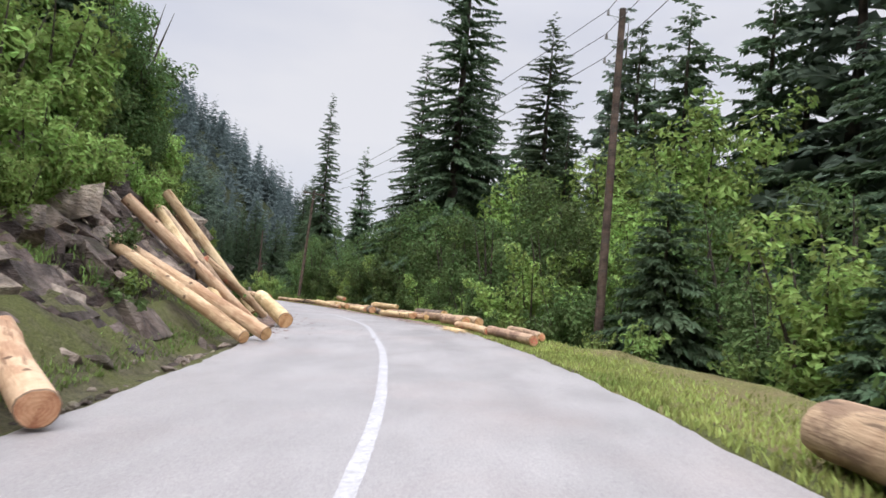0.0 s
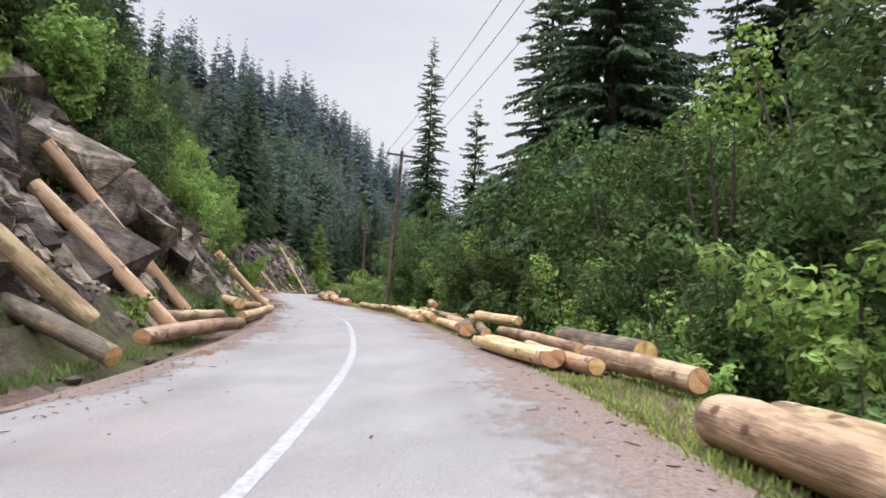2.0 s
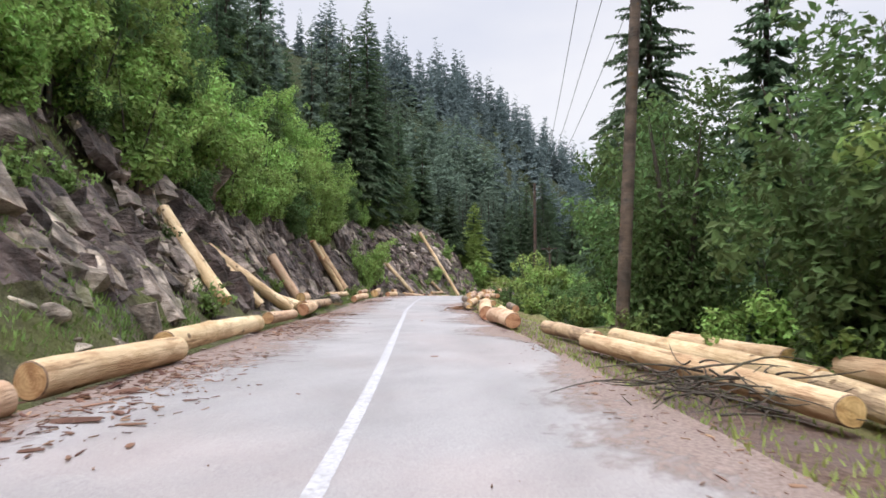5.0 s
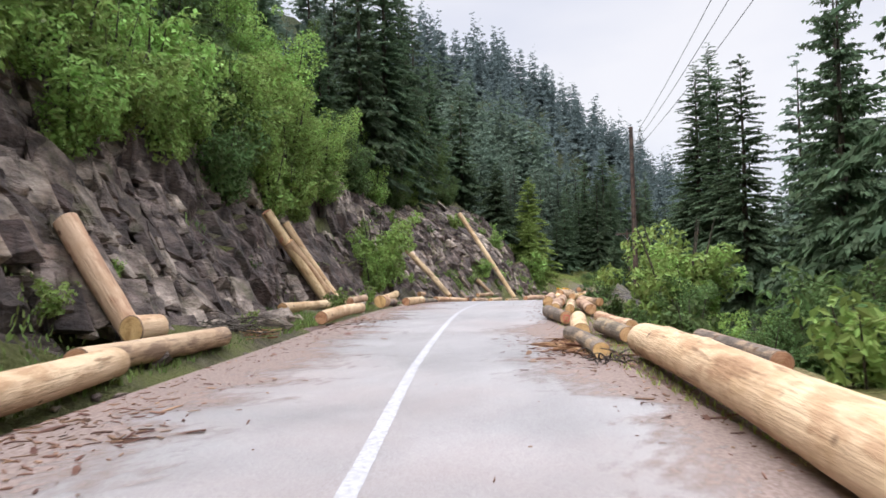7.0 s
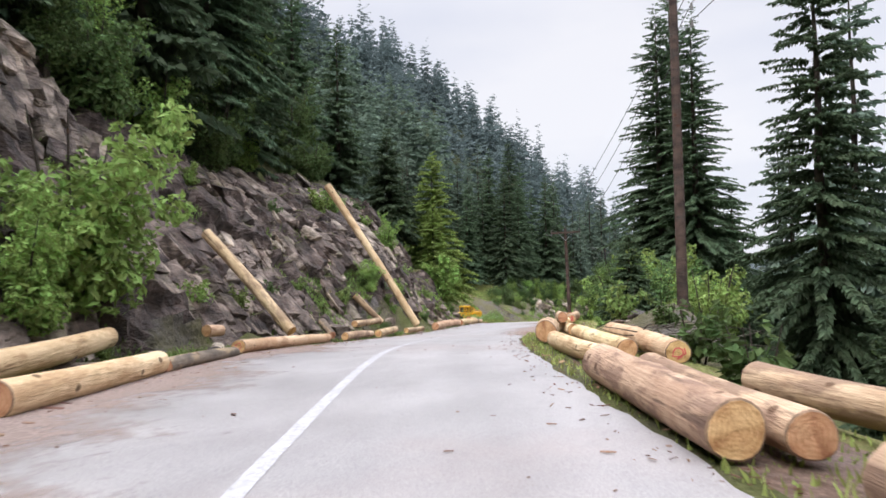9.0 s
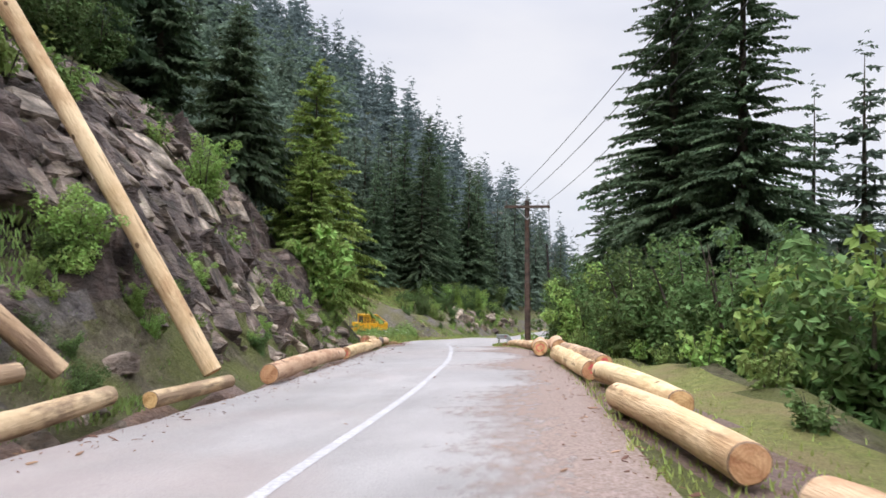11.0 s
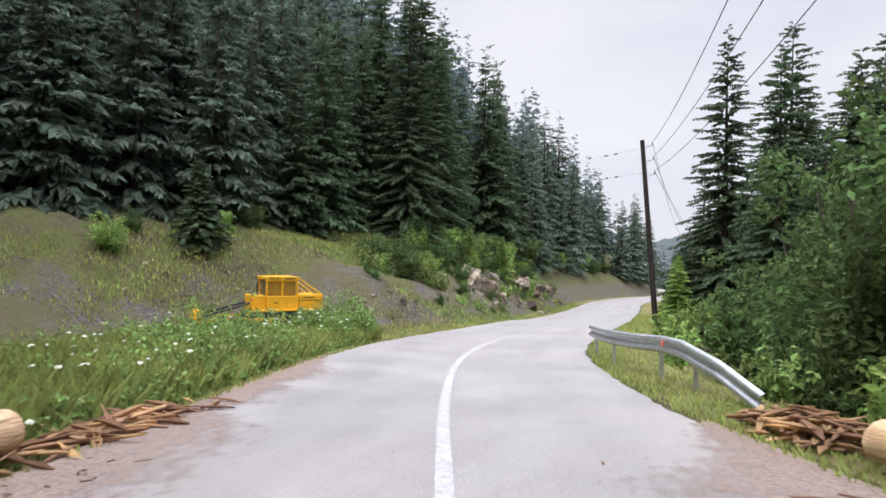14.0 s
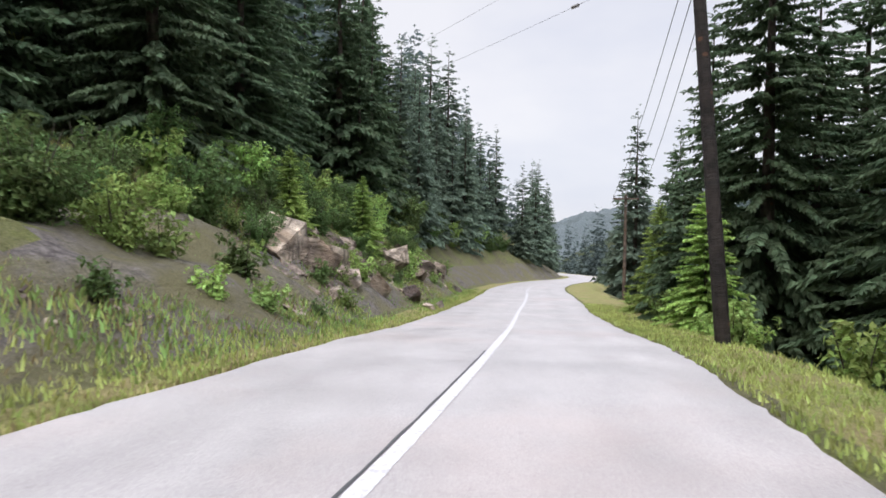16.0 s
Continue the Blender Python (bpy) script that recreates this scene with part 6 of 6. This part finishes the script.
# ---- bark, sawdust, grass and weeds ----
def scatter_strips(name, count, seed, place, size, mat, label, category="bark litter"):
    rng = np.random.default_rng(seed)
    s, u = place(rng, count)
    p = lay(s, u, np.where((u > line_u(s) - 2.9) & (u < line_u(s) + 2.9), 0.012, rise(s, u) + 0.04))
    ln = size * np.exp(rng.normal(-0.35, 0.65, count))
    w = ln * rng.uniform(0.10, 0.32, count)
    a = rng.uniform(0, 2 * math.pi, count)
    d = np.stack([np.cos(a), np.sin(a), rng.normal(0, 0.08, count)], -1)
    e = np.stack([-np.sin(a), np.cos(a), rng.normal(0, 0.15, count)], -1)
    up = np.array([[0, 0, 1.0]])
    q = []
    for lift in (0.0, 0.006):
        for x, y in ((-1, -1), (-0.3, -1.15), (1, -0.6), (0.9, 0.7), (-0.2, 1.1), (-1, 0.6)):
            q.append(p + d * (x * ln / 2)[:, None] + e * (y * w / 2)[:, None] + up * lift)
    v = np.stack(q, 1).reshape(-1, 3)
    k = np.arange(count)[:, None] * 12
    f = [k + np.array([[6, 7, 8, 9]]), k + np.array([[6, 9, 10, 11]])]
    for j in range(6):
        f.append(k + np.array([[j, (j + 1) % 6, 6 + (j + 1) % 6, 6 + j]]))
    tagged(new(name, mesh_of(name, v, np.concatenate(f), (mat,))), label, category, kind="stuff")


def on_edges(rng, n):
    s = rng.uniform(16, 148, n)
    side = rng.random(n) < 0.5
    off = np.abs(rng.normal(0, 0.42, n))
    return s, np.where(side, line_u(s) - 2.7 + off - 0.2, line_u(s) + 2.6 - off + 0.5)


def on_road(rng, n):
    s = rng.uniform(14, 150, n)
    return s, line_u(s) + rng.uniform(-2.7, 2.7, n)


def heaps(rng, n):
    c = np.array([56.5, 59.0, 66.0, 69.0, 75.0, 88.0, 81.5])[rng.integers(7, size=n)]
    s = c + rng.normal(0, 1.3, n)
    u = np.where(c == 81.5, line_u(s) + 2.4 + rng.normal(0, 0.4, n), line_u(s) - 2.5 + rng.normal(0, 0.45, n))
    return s, u


STRIP = leaf_material("torn_bark", (0.10, 0.055, 0.042), (0.34, 0.19, 0.135), 0.85)
scatter_strips("bark_litter", 4200, 1, on_edges, 0.055, STRIP, "reddish brown bark strips along the road edges")
scatter_strips("road_litter", 230, 2, on_road, 0.06, STRIP, "scattered dark bark chips on the asphalt")
scatter_strips("bark_heaps", 1900, 3, heaps, 0.10, STRIP, "heaps of long torn bark strips")

TORN = leaf_material("fresh_torn_bark", (0.15, 0.08, 0.055), (0.58, 0.36, 0.22), 0.85)


def bark_heap(s, u, count, seed, along, across, top):
    """Torn gutters of bark thrown in a low heap."""
    rng = np.random.default_rng(seed)
    pieces = []
    for k in range(count):
        ds, du = rng.normal(0, 0.45) * along, rng.normal(0, 0.45) * across
        p0 = np.array(at(s + ds, u + du, 0.0))
        p0[2] += max(float(rise(s + ds, u + du)), -0.02) + 0.02 + top * rng.random() * math.exp(-(ds / along) ** 2 - (du / across) ** 2)
        a, n = rng.uniform(0, 2 * math.pi), 7
        way, side = np.array([math.cos(a), math.sin(a), rng.normal(0, 0.12)]), np.array([-math.sin(a), math.cos(a), 0])
        ln, w, curl = rng.uniform(0.12, 0.75), rng.uniform(0.010, 0.042), rng.uniform(0.3, 1.4)
        t = np.linspace(-0.5, 0.5, n)
        spine = p0 + way * (t * ln)[:, None] + np.array([0, 0, 1]) * (0.10 * ln * (0.25 - t ** 2) * rng.uniform(-0.4, 1.4))[:, None]
        width = w * (1 - 0.7 * np.abs(2 * t) ** 3) * (1 + 0.2 * rng.normal(size=n))
        rows = []
        for lift in (0.0, 0.009):
            for y in (-1, 0, 1):
                rows.append(spine + side * (y * width)[:, None] + np.array([0, 0, 1]) * (lift + curl * width * (abs(y) - 0.5))[:, None])
        q = np.concatenate(rows)
        f = []
        for j in range(n - 1):
            for a0, a1 in ((0, 1), (1, 2), (2, 5), (5, 4), (4, 3), (3, 0)):
                f.append((a0 * n + j, a0 * n + j + 1, a1 * n + j + 1, a1 * n + j))
        pieces.append((q, np.array(f)))
    v, f = gather(pieces)
    tagged(new("bark_heap", mesh_of("bark_heap", v, f, (TORN,))), "low heap of long torn orange-brown bark strips", "bark litter", "bark heaps", "stuff")


bark_heap(150.0, 3.2, 190, 41, 1.2, 0.5, 0.24)
bark_heap(149.0, -3.5, 120, 42, 1.7, 0.35, 0.08)
bark_heap(81.8, 1.9, 90, 43, 1.6, 0.5, 0.04)
bark_heap(84.2, -4.9, 70, 44, 1.0, 0.5, 0.10)


def blades(name, count, seed, place, height, mat, label, category="grass", wide=0.03):
    rng = np.random.default_rng(seed)
    s, u = place(rng, count)
    p = lay(s, u, rise(s, u) - 0.03)
    a = rng.uniform(0, 2 * math.pi, count)
    h = height * rng.uniform(0.4, 1.3, count)
    lean = np.stack([np.cos(a), np.sin(a), np.zeros(count)], -1) * (h * rng.uniform(0.1, 0.7, count))[:, None]
    side = np.stack([-np.sin(a), np.cos(a), np.zeros(count)], -1) * (wide * rng.uniform(0.5, 1.4, count))[:, None]
    up = np.stack([np.zeros(count), np.zeros(count), h], -1)
    v = np.stack([p - side, p + side * 0.6, p + up + lean, p - side * 1.2 + up * 0.55 + lean * 0.3], 1).reshape(-1, 3)
    f = np.arange(count)[:, None] * 4 + np.array([[0, 1, 2, 3]])
    tagged(new(name, mesh_of(name, v, f, (mat,))), label, category, kind="stuff")


def right_verge(rng, n):
    s = np.concatenate([rng.uniform(0, 30, n // 3), rng.uniform(30, 150, n // 3), rng.uniform(148, 200, n - 2 * (n // 3))])
    return s, line_u(s) + 2.9 + np.abs(rng.normal(0.6, 0.9, len(s)))


def left_slope(rng, n):
    s = rng.uniform(0, 141, n)
    keep = hills(np.stack([s, s * 0], -1), 9, 14.0)
    return s, line_u(s) - 3.5 - np.abs(rng.normal(0.3, 1.1, n)) * np.clip(1.0 + keep, 0.4, 2) - 0.2


def left_verge(rng, n):
    s = rng.uniform(148, 215, n)
    return s, line_u(s) - 2.9 - np.abs(rng.normal(0.3, 0.9, n))


def weed_bed(rng, n):
    s = rng.uniform(146, 163, n)
    w = np.clip((164.5 - s) / 7, 0.12, 1)
    return s, line_u(s) - 3.5 - rng.uniform(0, 4.3, n) * w


def on_ledges(rng, n):
    c, w = rng.uniform(2, 138, 170), rng.uniform(1.8, 7.2, 170)
    k = rng.integers(170, size=n)
    s = c[k] + rng.normal(0, 0.7, n)
    return s, line_u(s) - 2.85 - w[k] - rng.normal(0, 0.22, n) - 0.3 * (s - c[k])


def far_bank(rng, n):
    s = rng.uniform(172, 216, n)
    return s, line_u(s) - 3.6 - rng.uniform(0, 1, n) ** 0.8 * 9.0


def dry_edge(rng, n):
    s = rng.uniform(141, 214, n)
    return s, line_u(s) - 2.92 - np.abs(rng.normal(0.12, 0.38, n))


def dry_slope(rng, n):
    s = rng.uniform(143, 212, n)
    w = 0.5 + 0.5 * hills(np.stack([s * 1.7, s * 0.3], -1), 19, 9.0)
    return s, line_u(s) - 3.9 - rng.random(n) ** 0.8 * np.interp(s, [143, 165, 190, 212], [18, 15, 9, 7]) - w


def ledge(rng, n):
    s = rng.uniform(150, 190, n)
    return s, line_u(s) - 11.0 - rng.uniform(0, 17, n)


def green_foot(rng, n):
    """The weedy aprons at the foot of the cut."""
    s = np.where(rng.random(n) < 0.55, rng.uniform(117, 141, n), rng.uniform(44, 66, n))
    return s, line_u(s) - 2.85 - 1.2 - rng.random(n) * np.where(s > 100, 2.6, 3.2) - 0.25 * np.sin(s * 2.1)


blades("verge_grass", 52000, 11, right_verge, 0.10, GRASS, "yellow-green grass on the verge", wide=0.014)
blades("slope_grass", 38000, 12, left_slope, 0.13, WEEDS, "green weeds on the stony slope", "weeds", 0.02)
blades("foot_weeds", 30000, 26, green_foot, 0.15, WEEDS, "rough green weeds at the foot of the rock cut", "weeds", 0.018)
blades("bank_grass", 24000, 13, left_verge, 0.11, GRASS, "yellow-green grass along the road edge", wide=0.014)
blades("ledge_tufts", 12000, 16, on_ledges, 0.17, WEEDS, "green grass tufts hanging from the rock ledges", "grass", 0.018)
blades("slope_weeds", 30000, 15, far_bank, 0.17, WEEDS, "rough green weeds on the bank", "weeds", 0.022)
blades("edge_straw", 15000, 24, dry_edge, 0.09, DRY, "dry orange-brown grass along the road edge", wide=0.013)
blades("dry_grass", 40000, 18, dry_slope, 0.16, DRY, "dry straw-coloured grass on the stony slope", wide=0.016)
blades("slope_grass_tufts", 36000, 27, dry_slope, 0.17, GRASS, "rough yellow-green grass on the stony slope", wide=0.02)
blades("ledge_grass", 22000, 14, ledge, 0.22, GRASS, "rough grass on the slope above the flat")


def weeds():
    rng = np.random.default_rng(21)
    n = 9000
    s, u = weed_bed(rng, n)
    base = lay(s, u, rise(s, u))
    top = (0.25 + 0.60 * rng.random(n) ** 1.5) * (0.85 + 0.75 * hills(base, 33, 4.0) + 0.45 * hills(base, 34, 1.3)).clip(0.3, 1.8) * np.interp(s, [146, 154, 158, 163], [0.45, 0.55, 0.95, 1.1])
    c = base + np.stack([np.zeros(n), np.zeros(n), top * rng.uniform(0.2, 1.0, n)], -1)
    v, f = leaf_cloud(rng, c, np.full(n, 0.15), 60000, 0.052)
    tagged(new("weed_bed", mesh_of("weed_bed", v, f, (WEEDS,))), "tall leafy green weeds on the flat", "weeds", kind="stuff")
    pieces = []
    for k in range(110):
        s, u = weed_bed(rng, 1)
        p = lay(s, u, rise(s, u))[0] + np.array([0, 0, rng.uniform(0.35, 0.8) * float(np.interp(s[0], [146, 154, 158, 163], [0.6, 0.7, 1.0, 1.1]))])
        ang = np.linspace(0, 2 * math.pi, 9)[:-1]
        r = rng.uniform(0.025, 0.06)
        ringv = np.stack([np.cos(ang) * r, np.sin(ang) * r, rng.normal(0.0, 0.012, 8)], -1)
        vv = np.concatenate([p + ringv, p + ringv * 0.5 + (0, 0, 0.02)])
        ff = np.array([(i, (i + 1) % 8, 8 + (i + 1) % 8, 8 + i) for i in range(8)] + [(8, 9, 10, 11), (8, 11, 12, 15), (12, 13, 14, 15)])
        pieces.append((vv, ff))
    v, f = gather(pieces)
    tagged(new("umbel_flowers", mesh_of("umbel_flowers", v, f, (WHITE_FLOWER,))), "flat white flower heads above the weeds", "flowers", kind="stuff")


weeds()
blades("weed_grass", 16000, 23, weed_bed, 0.42, GRASS, "long seeding grass among the weeds", wide=0.010)


def sawdust_patch():
    rng = np.random.default_rng(31)
    n, m = 40, 12
    a = np.linspace(0, 2 * math.pi, n, endpoint=False)
    v, f = [], []
    for k in range(m):
        t = k / (m - 1)
        rr = (1 - t) * (1 + 0.18 * np.sin(3 * a + 1) + 0.12 * np.sin(7 * a))
        s, u = 20.6 + 2.6 * rr * np.cos(a), 1.35 + 0.42 * rr * np.sin(a)
        v.append(lay(s, u, 0.02 + 0.07 * t + 0.012 * rng.normal(size=n) * t))
    for k in range(m - 1):
        for j in range(n):
            f.append((k * n + j, k * n + (j + 1) % n, (k + 1) * n + (j + 1) % n, (k + 1) * n + j))
    heap = new("sawdust_heap", mesh_of("sawdust_heap", np.concatenate(v), np.array(f), (SAWDUST,), True))
    thin = heap.data.attributes.new("spread", "FLOAT", "POINT")
    thin.data.foreach_set("value", np.repeat(np.linspace(0.95, -0.2, m), n).astype(np.float32))
    tagged(heap, "spread of pale yellow sawdust at the road edge", "sawdust", kind="stuff")


sawdust_patch()


def brush_pile(s, u, count, seed, reach=1.1):
    rng = np.random.default_rng(seed)
    foot = np.array(ground_at(s, u, 0))
    pieces = []
    for k in range(count):
        a, b = rng.uniform(-0.5, 0.5, 3) * reach, rng.uniform(-0.8, 0.8, 3) * reach
        t = np.linspace(0, 1, 6)[:, None]
        p = a * (1 - t) + (a + b * np.array([1, 1, 0.25])) * t + np.array([0, 0, 0.25]) * t * (1 - t) * 4 * rng.random()
        p[:, 2] = np.abs(p[:, 2]) * 0.6 + 0.03
        pieces.append(tube(p, np.linspace(0.014, 0.004, 6), 4))
    v, f = gather(pieces)
    tagged(new("brush_pile", mesh_of("brush_pile", v + foot, f, (TRUNK,))), "tangled heap of bare dark branches beside the logs", "branches", "brush piles", "stuff")


brush_pile(57.0, 2.9, 70, 1, 1.2)
brush_pile(84.0, -5.2, 90, 2, 1.2)
brush_pile(79.6, 2.1, 24, 3, 0.45)
brush_pile(113.5, -5.9, 50, 4, 0.9)
brush_pile(104.0, 4.2, 60, 5, 1.4)

# small shrubs on slopes and verges
SHRUB_LOOK = ("small green shrub on the slope", "small light green shrub on the slope", "leafy weed clump beside the road")


def shrub(s, u, size):
    k = dice.randrange(3)
    plant("shrub", SHRUBS[k], ground_at(s, u, 0.05), size / 1.5, dice.uniform(0, 360), SHRUB_LOOK[k], "shrub", "small shrubs beside the road")


for s in np.arange(2, 140, 2.6):
    e = float(line_u(s)) - 2.85
    shrub(s, e - dice.uniform(1.4, 4.2), dice.uniform(0.45, 1.1))
    if dice.random() < 0.5:
        shrub(s + 1, e - dice.uniform(5.0, 7.2), dice.uniform(0.8, 1.7))
for s in np.arange(4, 205, 3.2):
    shrub(s, float(line_u(s)) + 2.85 + dice.uniform(2.2, 3.2), dice.uniform(0.6, 1.4))
for s in np.arange(178, 215, 2.2):
    shrub(s, float(line_u(s)) - 2.85 - dice.uniform(2.4, 5.0), dice.uniform(0.6, 1.3))
for s in np.arange(172, 214, 1.7):
    e = float(line_u(s)) - 2.85
    shrub(s, e - dice.uniform(5.0, 9.5), dice.uniform(0.8, 1.9))
for k in range(34):
    s = dice.uniform(174, 206)
    shrub(s, float(line_u(s)) - 2.85 - dice.uniform(1.6, 6.5), dice.uniform(0.35, 0.9))
for s in np.arange(150, 176, 2.2):
    shrub(s, float(line_u(s)) - 2.85 - dice.uniform(13.0, 20.0), dice.uniform(0.4, 0.9))


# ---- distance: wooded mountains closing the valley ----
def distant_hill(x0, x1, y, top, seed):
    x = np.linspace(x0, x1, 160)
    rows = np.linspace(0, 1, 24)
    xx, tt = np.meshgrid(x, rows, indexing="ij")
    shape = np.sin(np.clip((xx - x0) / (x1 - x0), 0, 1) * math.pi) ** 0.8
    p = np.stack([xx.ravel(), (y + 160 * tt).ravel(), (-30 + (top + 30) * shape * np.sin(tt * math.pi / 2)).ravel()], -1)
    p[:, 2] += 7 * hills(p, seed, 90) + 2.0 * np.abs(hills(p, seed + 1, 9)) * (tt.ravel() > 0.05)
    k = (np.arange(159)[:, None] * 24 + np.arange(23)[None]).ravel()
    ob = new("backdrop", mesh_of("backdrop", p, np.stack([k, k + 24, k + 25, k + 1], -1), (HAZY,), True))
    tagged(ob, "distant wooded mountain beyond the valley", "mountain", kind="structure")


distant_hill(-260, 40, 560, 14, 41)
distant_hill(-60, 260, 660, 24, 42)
